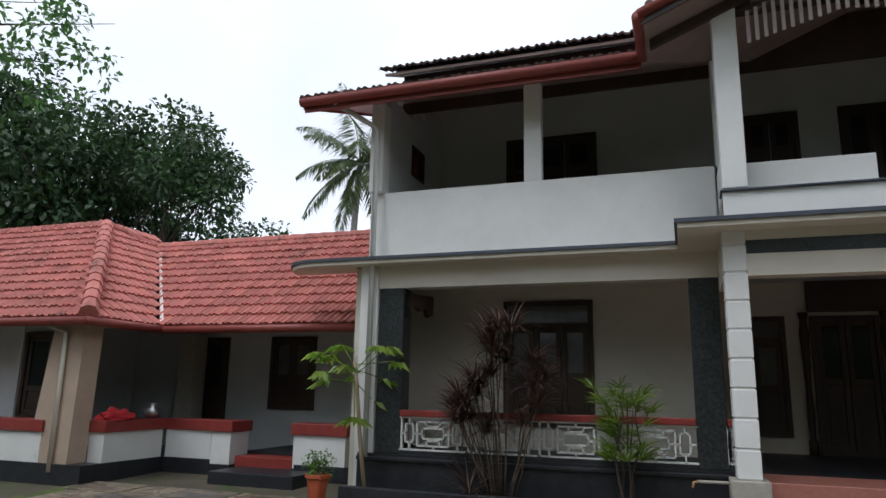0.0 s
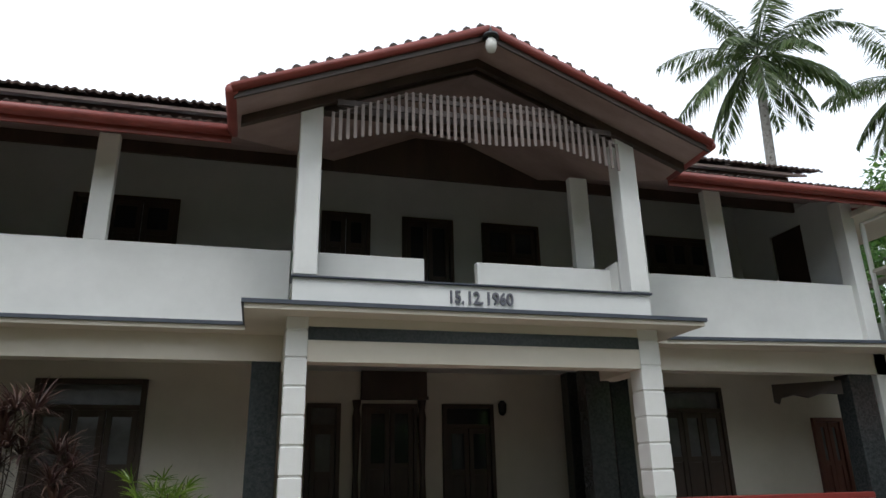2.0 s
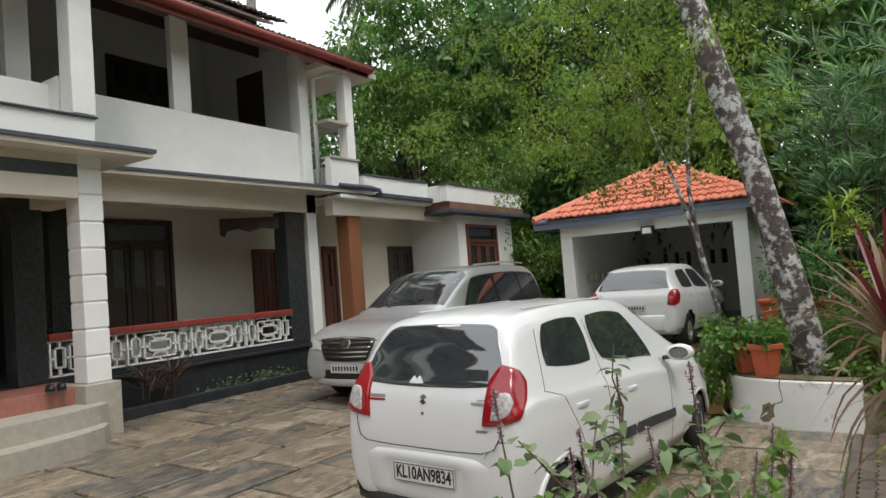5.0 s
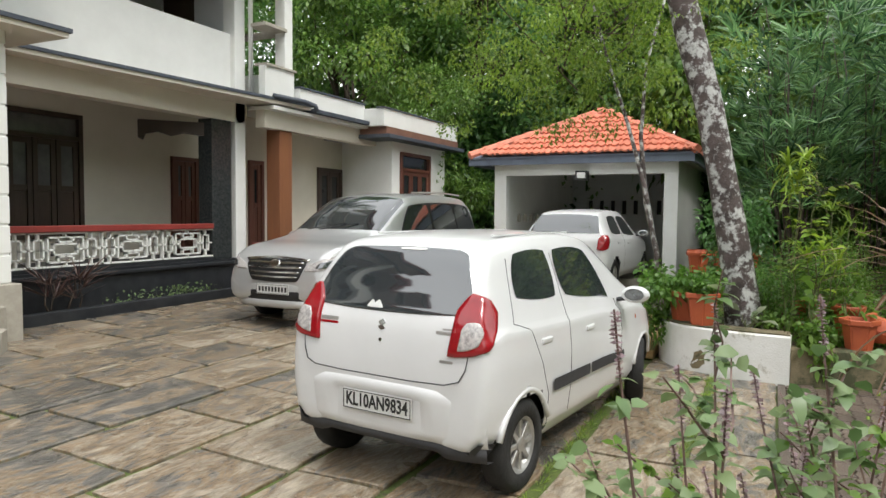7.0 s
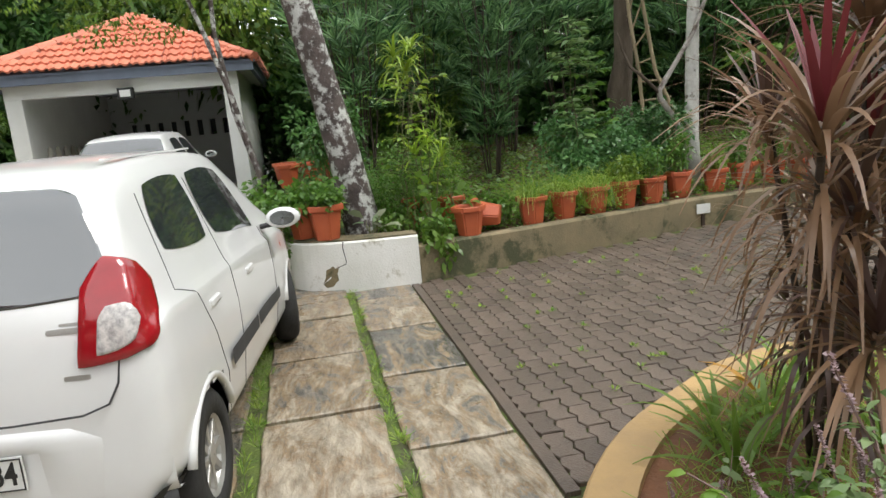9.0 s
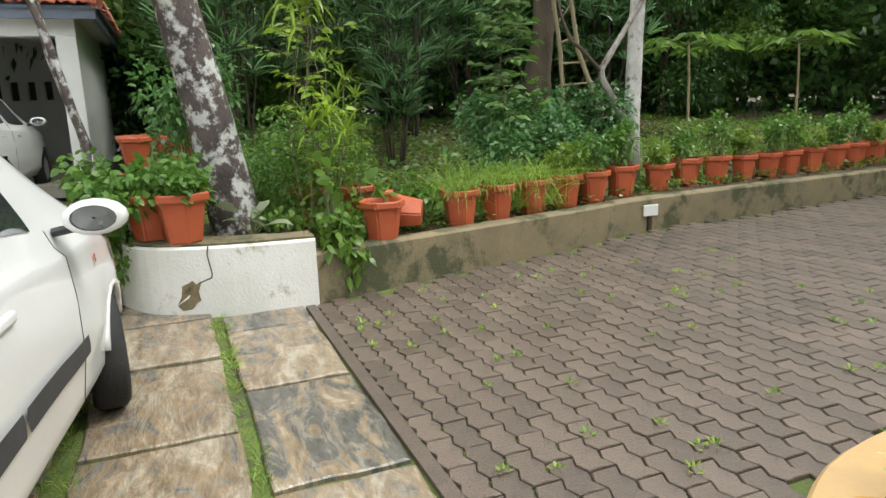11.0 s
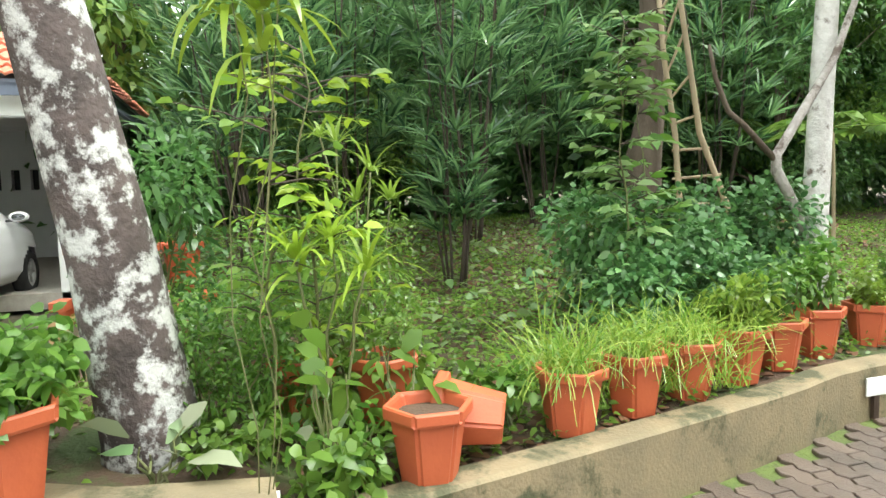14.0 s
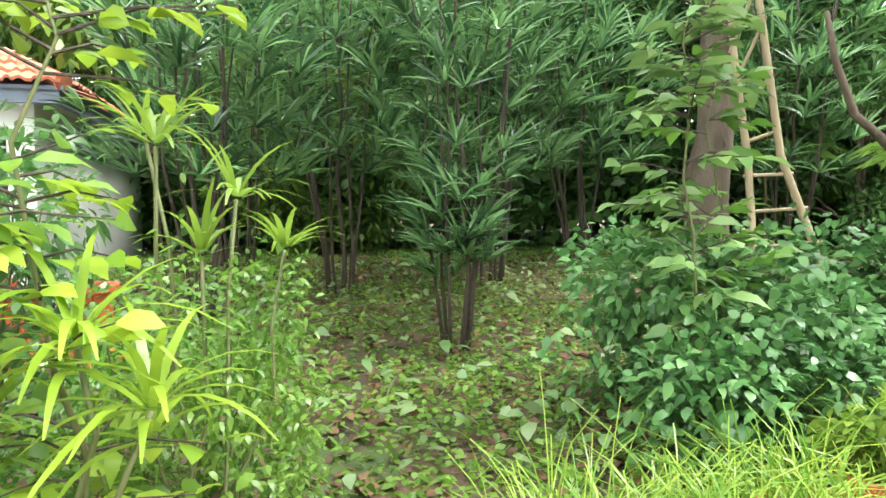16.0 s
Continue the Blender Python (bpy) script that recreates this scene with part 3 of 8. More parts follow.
part("rail", boxes([(-0.6, 0.6, -0.07, -0.05, 0.0, 0.06), (-0.6, 0.6, -0.07, -0.05, 0.48, 0.54)], 0.006), M_DARKWOOD, t)
for x in (0.93, 2.07):
    t = thing("door_post", (x, 12.42, FZ), "dark carved post beside the entrance door", "carving")
    bm = bmesh.new()
    add_lathe(bm, [(0.07, 0), (0.07, 0.2), (0.045, 0.25), (0.06, 0.6), (0.045, 1.0), (0.06, 1.5), (0.075, 1.9), (0.05, 2.05), (0.08, 2.2)], 10, None, True)
    part("post", bm, M_DARKWOOD, t, "", True)
t = thing("door_5", (5.08, 11.6, FZ), "dark wooden side door of the entrance, closed", "door", "", 90, "structure")
part("leaf", box(-0.5, 0.5, -0.02, 0.03, 0, 2.2, bevel=0.006), M_DARKWOOD, t)
part("frame", boxes([(-0.58, -0.5, -0.03, 0.05, 0, 2.28), (0.5, 0.58, -0.03, 0.05, 0, 2.28), (-0.5, 0.5, -0.03, 0.05, 2.2, 2.28)]), M_DARKWOOD, t)


def bracket(x, y, length, turn):
    """A carved beam end on the pillar heads."""
    t = thing("beam_bracket", (x, y, 2.72), "dark carved timber bracket on the pillar head", "bracket", "carved brackets", turn)
    pts = [(0, 0.28), (length, 0.28), (length, 0.0), (length - 0.08, -0.04), (length - 0.12, 0.06), (length * 0.7, 0.10), (length * 0.5, 0.04), (length * 0.3, 0.10), (0, 0.06)]
    bm = bmesh.new()
    lo = [bm.verts.new((a, -0.05, b)) for a, b in pts]
    hi = [bm.verts.new((a, 0.05, b)) for a, b in pts]
    bm.faces.new(lo)
    bm.faces.new(hi[::-1])
    for i in range(len(pts)):
        bm.faces.new((lo[i], hi[i], hi[(i + 1) % len(pts)], lo[(i + 1) % len(pts)]))
    bmesh.ops.recalc_face_normals(bm, faces=bm.faces)
    part("board", bm, M_DARKWOOD, t)


bracket(8.2, 9.5, 1.0, 140)
bracket(-4.68, 9.45, 0.45, 60)

# ---- veranda rails with a square-spiral grille ----


def rail(name, x0, x1, y, z0, z1, turn=0):
    t = thing(name, ((x0 + x1) / 2, y, z0), "white cement grille railing with a red top rail", "railing", "veranda railings", turn)
    w, h = (x1 - x0) / 2, z1 - z0
    part("top_rail", box(-w, w, -0.07, 0.07, h - 0.085, h, bevel=0.01), M_REDOX, t, "red oxide top rail")
    n = max(1, round(2 * w / 1.0))
    cw = 2 * w / n
    g = h - 0.085
    b = 0.022
    for i in range(n):
        c = -w + (i + 0.5) * cw
        bm = bmesh.new()

        def bar(xa, xb, za, zb):
            add_box(bm, c + xa * cw - b / 2, c + xb * cw + b / 2, -0.03, 0.03, za * g - b / 2, zb * g + b / 2)
        bar(-0.5, 0.5, 0.03, 0.03)
        bar(-0.5, 0.5, 0.97, 0.97)
        bar(-0.48, -0.48, 0.03, 0.97)
        for s in (-1, 1):
            for xa, xb, za, zb in ((0.30, 0.30, 0.25, 0.78), (0.42, 0.42, 0.25, 0.78), (0.30, 0.42, 0.25, 0.25), (0.30, 0.42, 0.78, 0.78), (0.36, 0.36, 0.03, 0.25), (0.36, 0.36, 0.78, 0.97), (0.24, 0.30, 0.5, 0.5), (0.42, 0.48, 0.5, 0.5), (0.16, 0.16, 0.36, 0.66), (0.24, 0.24, 0.15, 0.85), (0.10, 0.24, 0.85, 0.85), (0.10, 0.24, 0.15, 0.15), (0.16, 0.24, 0.5, 0.5)):
                bar(min(s * xa, s * xb), max(s * xa, s * xb), za, zb)
        for xa, xb, za, zb in ((-0.16, 0.16, 0.36, 0.36), (-0.16, 0.16, 0.66, 0.66), (-0.10, -0.10, 0.15, 0.30), (0.10, 0.10, 0.15, 0.30), (-0.10, 0.10, 0.30, 0.30), (-0.10, -0.10, 0.72, 0.85), (0.10, 0.10, 0.72, 0.85), (-0.10, 0.10, 0.72, 0.72), (0, 0, 0.30, 0.36), (0, 0, 0.66, 0.72), (0, 0, 0.03, 0.15), (0, 0, 0.85, 0.97), (-0.1, 0.1, 0.15, 0.15), (-0.1, 0.1, 0.85, 0.85)):
            bar(xa, xb, za, zb)
        part("grille", bm, M_WHITE, t, "white square-spiral cement grille")
    part("kerb", box(-w, w, -0.05, 0.05, -0.05, 0.0), M_PLINTH, t)


rail("railing", -4.68, -0.8, 9.33, 0.8, 1.345)
rail("railing", -0.45, -0.36, 9.33, 0.8, 1.345)
rail("railing", 4.04, 8.17, 9.33, 0.8, 1.345)
structure("wall_bed", boxes([(-5.3, -0.55, 8.72, 8.84, 0.1, 0.36), (4.3, 9.0, 8.72, 8.84, 0.1, 0.32)], 0.01), M_PLINTH, "low black kerb of the planting bed", "kerb")
structure("bed_soil", boxes([(-5.3, -0.55, 8.84, 9.25, 0.1, 0.28), (4.3, 9.0, 8.84, 9.25, 0.1, 0.25)]), M_SOIL, "dark soil of the planting bed", "soil")
structure("plinth_moulding", boxes([(-5.3, -0.45, 9.2, 9.25, 0.66, 0.71), (4.2, 9.0, 9.2, 9.25, 0.66, 0.71)], 0.008), M_PLINTH, "moulding along the black plinth", "trim")

# rounded porch steps
for k, (r, z) in enumerate(((0.62, 0.56), (0.95, 0.36))):
    pts = [(4.05 - 0.02, 8.35), (-0.35, 8.35)]
    pts += [(-0.35 + 0.0, 8.3)]
    n = 14
    pts += [(1.85 - (2.2 - 0.1 * k) * math.cos(math.pi * i / n) , 8.3 - r * math.sin(math.pi * i / n) ** 0.45) for i in range(n + 1)]
    structure("porch_step_%d" % (k + 1), prism(pts, 0.08, z), M_GRITSTONE if k else M_GRITSTONE, "rounded speckled cement porch step", "step")

# ---- gutters, slats, lamp, text ----
t = thing("gutter", (0, 0, 0), "red painted half-round gutter along the balcony eaves", "gutter")
for a, b in ((-6.19, -1.2), (4.99, 10.07)):
    part("channel", tube([(a, 8.64, 5.86), (b, 8.64, 5.86)], 0.075, 10), M_GUTTER, t, "", True)
    part("fascia", box(a + 0.03, b - 0.03, 8.7, 8.73, 5.72, 5.88), M_GUTTER, t)
for x in (-1.2, 4.99):
    part("channel", tube([(x, 7.62, 5.84), (x, 8.64, 5.84)], 0.075, 10), M_GUTTER, t, "", True)
for a, b in ((-6.17, 5.6), (10.02, 5.6)):
    part("verge_board", sheet([(a, 8.68, low_z(8.68) + 0.03), (a + 0.03, 8.68, low_z(8.68) + 0.03), (a + 0.03, TOPY, low_z(TOPY) + 0.03), (a, TOPY, low_z(TOPY) + 0.03)], 0.16), M_GUTTER, t)
structure("soffit_left", sheet([(-6.14, 8.75, low_z(8.75) - 0.07), (-5.34, 8.75, low_z(8.75) - 0.07), (-5.34, TOPY, low_z(TOPY) - 0.07), (-6.14, TOPY, low_z(TOPY) - 0.07)], 0.02), M_GUTTER, "red painted soffit of the eaves", "soffit")
t = thing("verge", (1.9, 7.64, 7.14), "red painted verge of the porch gable", "roof trim")
for s in (-1, 1):
    part("channel", tube([(s * 3.1, -0.02, -1.28), (s * 1.5, -0.02, -0.61), (0, -0.02, 0.02)], 0.06, 10), M_GUTTER, t, "", True)
    part("barge_board", sheet([(0, 0, -0.02), (s * 3.07, 0, -1.3), (s * 3.07, 0.03, -1.3), (0, 0.03, -0.02)], 0.1), M_DARKWOOD, t)
    part("rafter", sheet([(0, 0.5, -0.08), (s * 3.0, 0.5, -1.33), (s * 3.0, 0.58, -1.33), (0, 0.58, -0.08)], 0.12), M_DARKWOOD, t)
    for k in range(16):
        a = 0.12 + k * 0.19
        part("tile_edge", add_tube(bmesh.new(), [(s * a, -0.05, 0.07 - 0.42 * a), (s * a, 0.35, 0.07 - 0.42 * a)], 0.055, 6), M_OLDTILE, t)
t = thing("gable_screen", (1.87, 7.98, 5.4), "hanging screen of brown wooden slats with a scalloped edge", "screen")
n = 43
tops = []
for i in range(n):
    u = -1 + 2 * i / (n - 1)
    x = u * 1.9
    top = 6.98 - 0.42 * abs(x)
    lowz = 5.50 + 0.52 * (1 - abs(u)) if abs(u) > 0.5 else 5.76 - 0.09 * math.cos(u / 0.5 * math.pi / 2)
    # slats shortened to a band: the shape stands in for tops lost in shade
    top = min(top, lowz + 0.40 + 0.30 * (1 - abs(u)))
    tops.append((x, 0.02, top - 5.43))
    part("slat", box(x - 0.02, x + 0.02, -0.012, 0.012, lowz - 5.4, top - 5.4, bevel=0.004), M_SLAT, t)
part("top_rail", tube(tops, 0.025, 6), M_DARKWOOD, t)
part("cross_bar", boxes([(-1.85, 1.85, 0.012, 0.04, 0.62, 0.70), (-1.0, 1.0, 0.012, 0.04, 0.80, 0.86)]), M_DARKWOOD, t)
structure("gable_rear_board", sheet([(-0.25, 8.3, 6.2), (1.9, 8.3, 7.06), (4.05, 8.3, 6.2), (4.05, 8.34, 6.2), (1.9, 8.34, 7.06), (-0.25, 8.34, 6.2)], 0.12), M_DARKWOOD, "dark timber beam behind the slat screen", "beam")
structure("gable_tie_beam", box(-0.3, 4.1, 8.28, 8.42, 6.08, 6.2), M_DARKWOOD, "dark timber tie beam under the gable", "beam")
t = thing("gable_lamp", (1.9, 7.58, 6.9), "white glass bulb lamp at the gable's peak", "lamp")
part("bulb", add_lathe(bmesh.new(), [(0.01, -0.12), (0.055, -0.10), (0.075, -0.03), (0.07, 0.05), (0.04, 0.09)], 14, None, True), mat("milky lamp glass", (0.75, 0.74, 0.68), (0.7, 0.69, 0.64), 3, 0.25, 0.0), t, "", True)
part("cap", add_lathe(bmesh.new(), [(0.04, 0.09), (0.11, 0.10), (0.10, 0.14), (0.03, 0.17), (0.02, 0.26)], 14, None, True), M_BLACK, t, "", True)
t = thing("wall_lamp", (3.55, 12.4, 2.7), "dark wall lamp in the entrance", "lamp")
part("body", add_lathe(bmesh.new(), [(0.03, 0), (0.07, 0.05), (0.08, 0.2), (0.03, 0.26)], 10, None, True), M_BLACK, t)


def writing(name, text, size, m, parent, material, depth=0.006, bold=0.0):
    """Raised letters in the built-in font, as a mesh."""
    cu = bpy.data.curves.new(name, "FONT")
    cu.body, cu.size, cu.extrude, cu.align_x, cu.align_y = text, size, depth, "CENTER", "CENTER"
    cu.resolution_u = 3
    cu.offset = bold
    ob = bpy.data.objects.new(name, cu)
    scene.collection.objects.link(ob)
    bpy.context.view_layer.update()
    me = bpy.data.meshes.new_from_object(ob.evaluated_get(bpy.context.evaluated_depsgraph_get()))
    bpy.data.objects.remove(ob)
    me.materials.clear()
    me.materials.append(material)
    o = new(name, me)
    o.parent = parent
    o.matrix_basis = m
    return o


t = thing("date_lettering", (1.85, 8.195, 3.70), "dark grey raised date on the white band", "lettering")
x = -0.40
for word, width in (("15.", 0.17), ("12.", 0.18), ("1960", 0.33)):
    w = writing("number", word, 0.215, pose(0, 0, 0, 90, 0, 0), t, M_TEXT, 0.012, 0.004)
    xs = [v.co.x for v in w.data.vertices]
    k, lo = width / (max(xs) - min(xs)), min(xs)
    for v in w.data.vertices:
        v.co.x = x + (v.co.x - lo) * k
    x += width + 0.06

# ---- roof tiles ----


def tile_mesh(name, w, l, material):
    """One interlocking clay tile: two rolls and a lip, along +y."""
    bm = bmesh.new()
    prof = [(-0.5, 0.0), (-0.42, 0.03), (-0.3, 0.036), (-0.18, 0.006), (0.0, 0.03), (0.12, 0.036), (0.28, 0.006), (0.5, 0.002)]
    rows = []
    for y, dz in ((-0.02, 0.042), (l * 1.05, 0.0)):
        rows.append([bm.verts.new((a * w, y, b + dz)) for a, b in prof])
    for a, b, c, d in zip(rows[0], rows[0][1:], rows[1][1:], rows[1]):
        bm.faces.new((a, b, c, d))
    low = [bm.verts.new((a * w, -0.02, b + 0.008)) for a, b in prof]
    for a, b, c, d in zip(low, low[1:], rows[0][1:], rows[0]):
        bm.faces.new((a, b, c, d))
    me = bpy.data.meshes.new(name)
    bm.to_mesh(me)
    bm.free()
    me.materials.append(material)
    return me


def tiled(parent, origin, along, up, width, length, inside, material, w=0.24, l=0.30, single=0):
    """Tiles over a sloped plane; inside(u, v) says where. The first ones are parts of their own, the rest one mesh."""
    o, a, u = Vector(origin), Vector(along).normalized(), Vector(up).normalized()
    nrm = a.cross(u).normalized()
    base = Matrix((a, u, nrm)).transposed()
    me = tile_mesh("roof_tile", w, l, material)
    co = [v.co.copy() for v in me.vertices]
    fc = [tuple(p.vertices) for p in me.polygons]
    verts, faces = [], []
    made = 0
    rng = random.Random(5)
    for r in range(int(length / l) + 1):
        for c in range(int(width / w) + 1):
            x, y = (c + 0.5) * w, r * l
            if not inside(x, y + l / 2):
                continue
            m = Matrix.Translation(o + a * (x + rng.uniform(-0.006, 0.006)) + u * (y + rng.uniform(-0.008, 0.008)) + nrm * rng.uniform(0, 0.008)) @ base.to_4x4()
            if made < single:
                t = new("roof_tile", me)
                t.parent = parent
                t.matrix_basis = parent.matrix_basis.inverted() @ m
                made += 1
            else:
                k = len(verts)
                verts += [m @ v for v in co]
                faces += [tuple(i + k for i in f) for f in fc]
    if verts:
        me2 = bpy.data.meshes.new("roof_tiles")
        me2.from_pydata(verts, [], faces)
        me2.materials.append(material)
        j = new("roof_tiles", me2)
        j.parent = parent
        j.matrix_basis = parent.matrix_basis.inverted()
        tagged(j, "", "", "", "stuff")


def ridge_caps(parent, p, q, material, r=0.11, step=0.34):
    """Half-round ridge tiles from p to q."""
    p, q = Vector(p), Vector(q)
    n = max(1, round((q - p).length / step))
    for i in range(n):
        a, b = p.lerp(q, i / n), p.lerp(q, (i + 1.08) / n)
        c = part("ridge_tile", add_tube(bmesh.new(), [a, b], [r * 1.08, r * 0.92], 8), material, parent)
        c.matrix_basis = parent.matrix_basis.inverted()


# upper tier of the main roof: its dark tile edge shows over the gutter
roof = thing("main_roof", (1.7, 10.0, 6.8), "old blackened clay tiled main roof", "roof")
bm = sheet([(-5.42, 9.95, 6.84), (8.84, 9.95, 6.84), (8.84, 13.5, 8.4), (-5.42, 13.5, 8.4)], 0.05)
d = part("deck", bm, M_SOFFIT, roof)
d.matrix_basis = roof.matrix_basis.inverted()
d = part("clerestory_board", box(-5.2, 8.7, 10.25, 10.3, 6.2, 6.9), M_DARKWOOD, roof, "dark boarding between the roof tiers")
d.matrix_basis = roof.matrix_basis.inverted()
tiled(roof, (-5.5, 9.9, 6.86), (1, 0, 0), (0, 3.55, 1.56), 14.4, 1.2, lambda u, v: True, M_OLDTILE)
lroof = thing("balcony_roof", (1.9, 8.7, 5.9), "old clay tiled lean-to roof over the balcony", "roof")
tiled(lroof, (-6.2, 8.62, low_z(8.62) + 0.02), (1, 0, 0), (0, 1, SL), 5.1, 3.4, lambda u, v: True, M_OLDTILE)
tiled(lroof, (4.95, 8.62, low_z(8.62) + 0.02), (1, 0, 0), (0, 1, SL), 5.1, 3.4, lambda u, v: True, M_OLDTILE)

# ---- the left wing ----
lw = thing("left_wing_roof", (-9.5, 8.3, 2.6), "red clay tiled hipped roof of the low wing", "roof")
AX, AY, AZ = -12.4, 11.2, 4.9
bm = bmesh.new()
sheet([(-9.5, 8.3, 2.6), (AX, AY, AZ), (-20, AY, AZ), (-20, 8.3, 2.6)], 0.05, bm)
sheet([(-9.5, 8.3, 2.6), (-9.5, 9.87, 2.6), (AX, 12.77, AZ), (AX, AY, AZ)], 0.05, bm)
sheet([(-9.5, 9.87, 2.6), (-5.45, 9.87, 2.6), (-5.45, 12.4, 4.63), (-12.03, 12.4, 4.63)], 0.05, bm)
d = part("deck", bm, M_DARKWOOD, lw, "dark boarding under the tiles")
d.matrix_basis = lw.matrix_basis.inverted()
sl = math.hypot(2.9, 2.3)
tiled(lw, (-9.5, 8.25, 2.62), (0, 1, 0), (-2.9, 0, 2.3), 4.6, sl, lambda u, v: 0.784 * v - 0.05 < u < 1.62 + 0.784 * v, M_TILE, single=150)
tiled(lw, (-9.5 - 9.6, 8.25, 2.62), (1, 0, 0), (0, 2.9, 2.3), 9.6, sl, lambda u, v: u < 9.65 - 0.784 * v, M_TILE)
tiled(lw, (-13.2, 9.82, 2.62), (1, 0, 0), (0, 2.53, 2.03), 7.75, 3.2, lambda u, v: u > 3.65 - 0.784 * v, M_TILE, single=150)
ridge_caps(lw, (-9.45, 8.25, 2.68), (AX, AY, AZ + 0.06), M_TILE, 0.13, 0.36)
ridge_caps(lw, (AX, AY, AZ + 0.05), (-20, AY, AZ + 0.05), M_TILE)
ridge_caps(lw, (AX, AY, AZ + 0.05), (AX + 0.3, 12.5, AZ - 0.25), M_TILE)
ridge_caps(lw, (-12.0, 12.4, 4.68), (-5.45, 12.4, 4.68), M_TILE)
d = part("valley", tube([(-9.45, 9.85, 2.66), (-12.0, 12.4, 4.68)], 0.05, 6), M_WHITEOLD, lw, "pale mortar in the roof valley")
d.matrix_basis = lw.matrix_basis.inverted()
for p, q in (((-20, 8.2, 2.56), (-9.42, 8.2, 2.56)), ((-9.42, 8.2, 2.56), (-9.42, 9.8, 2.56)), ((-9.42, 9.8, 2.56), (-5.5, 9.8, 2.56))):
    d = part("gutter", tube([p, q], 0.07, 8), M_GUTTER, lw, "red painted gutter", True)
    d.matrix_basis = lw.matrix_basis.inverted()
d = part("verge_board", sheet([(-5.5, 9.75, 2.66), (-5.44, 9.75, 2.66), (-5.44, 12.4, 4.75), (-5.5, 12.4, 4.75)], 0.2), M_SLABEDGE, lw, "grey verge board")
d.matrix_basis = lw.matrix_basis.inverted()
structure("floor_left_wing", boxes([(-20, -9.45, 8.45, 12.0, 0.1, 0.42), (-9.45, -8.05, 10.15, 12.0, 0.1, 0.42), (-8.05, -6.85, 10.6, 12.0, 0.1, 0.55), (-6.85, -5.5, 10.15, 12.0, 0.1, 0.42)]), M_PLINTH, "dark floor of the low wing's veranda", "floor")
wall_x("wall_left_wing", 12.0, 12.2, -20, -5.5, 0.4, 4.15, [(-8.6, -7.6, 1.2, 2.6), (-10.65, -9.6, 0.42, 2.6)], M_GRAYWALL, "grey painted wall of the low wing")
structure("wall_left_wing_inner", box(-12.2, -12.0, 9.3, 12.0, 0.4, 3.4), M_GRAYWALL, "grey inner wall of the low wing", "wall")
window("window_10", -8.6, -7.6, 1.2, 2.6, 11.98, "dark wooden two leaf window of the low wing", M_DARKWOOD, 2, False, 0.4, M_FROST)
window("door_6", -10.65, -9.6, 0.42, 2.6, 11.98, "dark wooden door of the low wing, closed", M_DARKWOOD, 2, False, 0.5)
window("window_11", -11.9, -11.2, 1.0, 2.5, 9.3, "dark window beyond the cream pillar", M_DARKWOOD, 1, False, 0.3)
structure("wall_left_wing_front", boxes([(-20, -11.95, 9.35, 9.5, 0.4, 3.3), (-11.2, -11.0, 9.35, 9.5, 0.4, 3.0), (-11.95, -11.2, 9.35, 9.5, 2.5, 3.3), (-11.95, -11.2, 9.35, 9.5, 0.4, 1.0)]), M_GRAYWALL, "grey front wall of the low wing", "wall")
M_TAN = mat("tan pillar paint", (0.50, 0.38, 0.29), (0.43, 0.33, 0.25), 3, 0.7, 0.1)
d = thing("column", (-10.0, 8.68, 0.2), "tan painted battered pillar of the low wing", "column", "columns of the house")
for (a0, a1), (b0, b1), y in (((-0.66, -0.30), (-0.36, -0.10), -0.17), ((-0.28, 0.22), (-0.08, 0.28), -0.19)):
    bm = box(0, 1, y, 0.17, 0, 2.4)
    for v in bm.verts:
        lo, hi = (a0, a1) if v.co.z < 1 else (b0, b1)
        v.co.x = lo + (hi - lo) * v.co.x
    part("shaft", bm, M_TAN, d)
column("column", -10.35, -10.0, 11.4, 11.8, 0.42, 2.6, M_GRITSTONE, "brown grey pillar of the low wing's veranda")
d = thing("drain_pipe", (-10.05, 8.44, 0.3), "cream plastic drain pipe on the pillar", "pipe")
part("pipe", tube([(0, 0, 0), (0, 0, 2.1), (-0.25, -0.1, 2.2)], 0.035, 8), M_CREAM, d, "", True)


def bench_wall(x0, x1, y0, y1, zb=0.22):
    d = thing("bench_wall", ((x0 + x1) / 2, (y0 + y1) / 2, zb), "low white veranda wall with a red oxide seat", "low wall", "low walls of the wing")
    a, b = (x1 - x0) / 2, (y1 - y0) / 2
    part("wall", box(-a, a, -b, b, 0.14, 0.66, bevel=0.006), M_WHITE, d)
    part("seat", box(-a - 0.04, a + 0.04, -b - 0.04, b + 0.04, 0.66, 0.84, bevel=0.012), M_REDOX, d, "red oxide seat slab")
    part("base", box(-a - 0.01, a + 0.01, -b - 0.01, b + 0.01, 0, 0.14), M_PLINTH, d, "black base")


bench_wall(-9.78, -9.48, 8.87, 10.16)
bench_wall(-9.44, -8.5, 10.2, 10.5)
bench_wall(-8.42, -8.04, 10.1, 10.6)
bench_wall(-6.88, -5.95, 10.15, 10.55)
bench_wall(-14, -10.36, 8.5, 8.8)
for k, (z, y) in enumerate(((0.5, 10.2), (0.34, 9.75))):
    structure("wing_step_%d" % (k + 1), box(-8.0, -6.9, y, 10.6, 0.1, z, bevel=0.01) if k == 0 else box(-7.9, -6.4, y - 0.35, 10.19, 0.1, z, bevel=0.01), M_REDOX if k == 0 else M_PLINTH, "dark step up to the wing", "step")
d = thing("steel_pot", (-9.62, 10.0, 1.06), "round brushed steel water pot on the red seat", "pot")
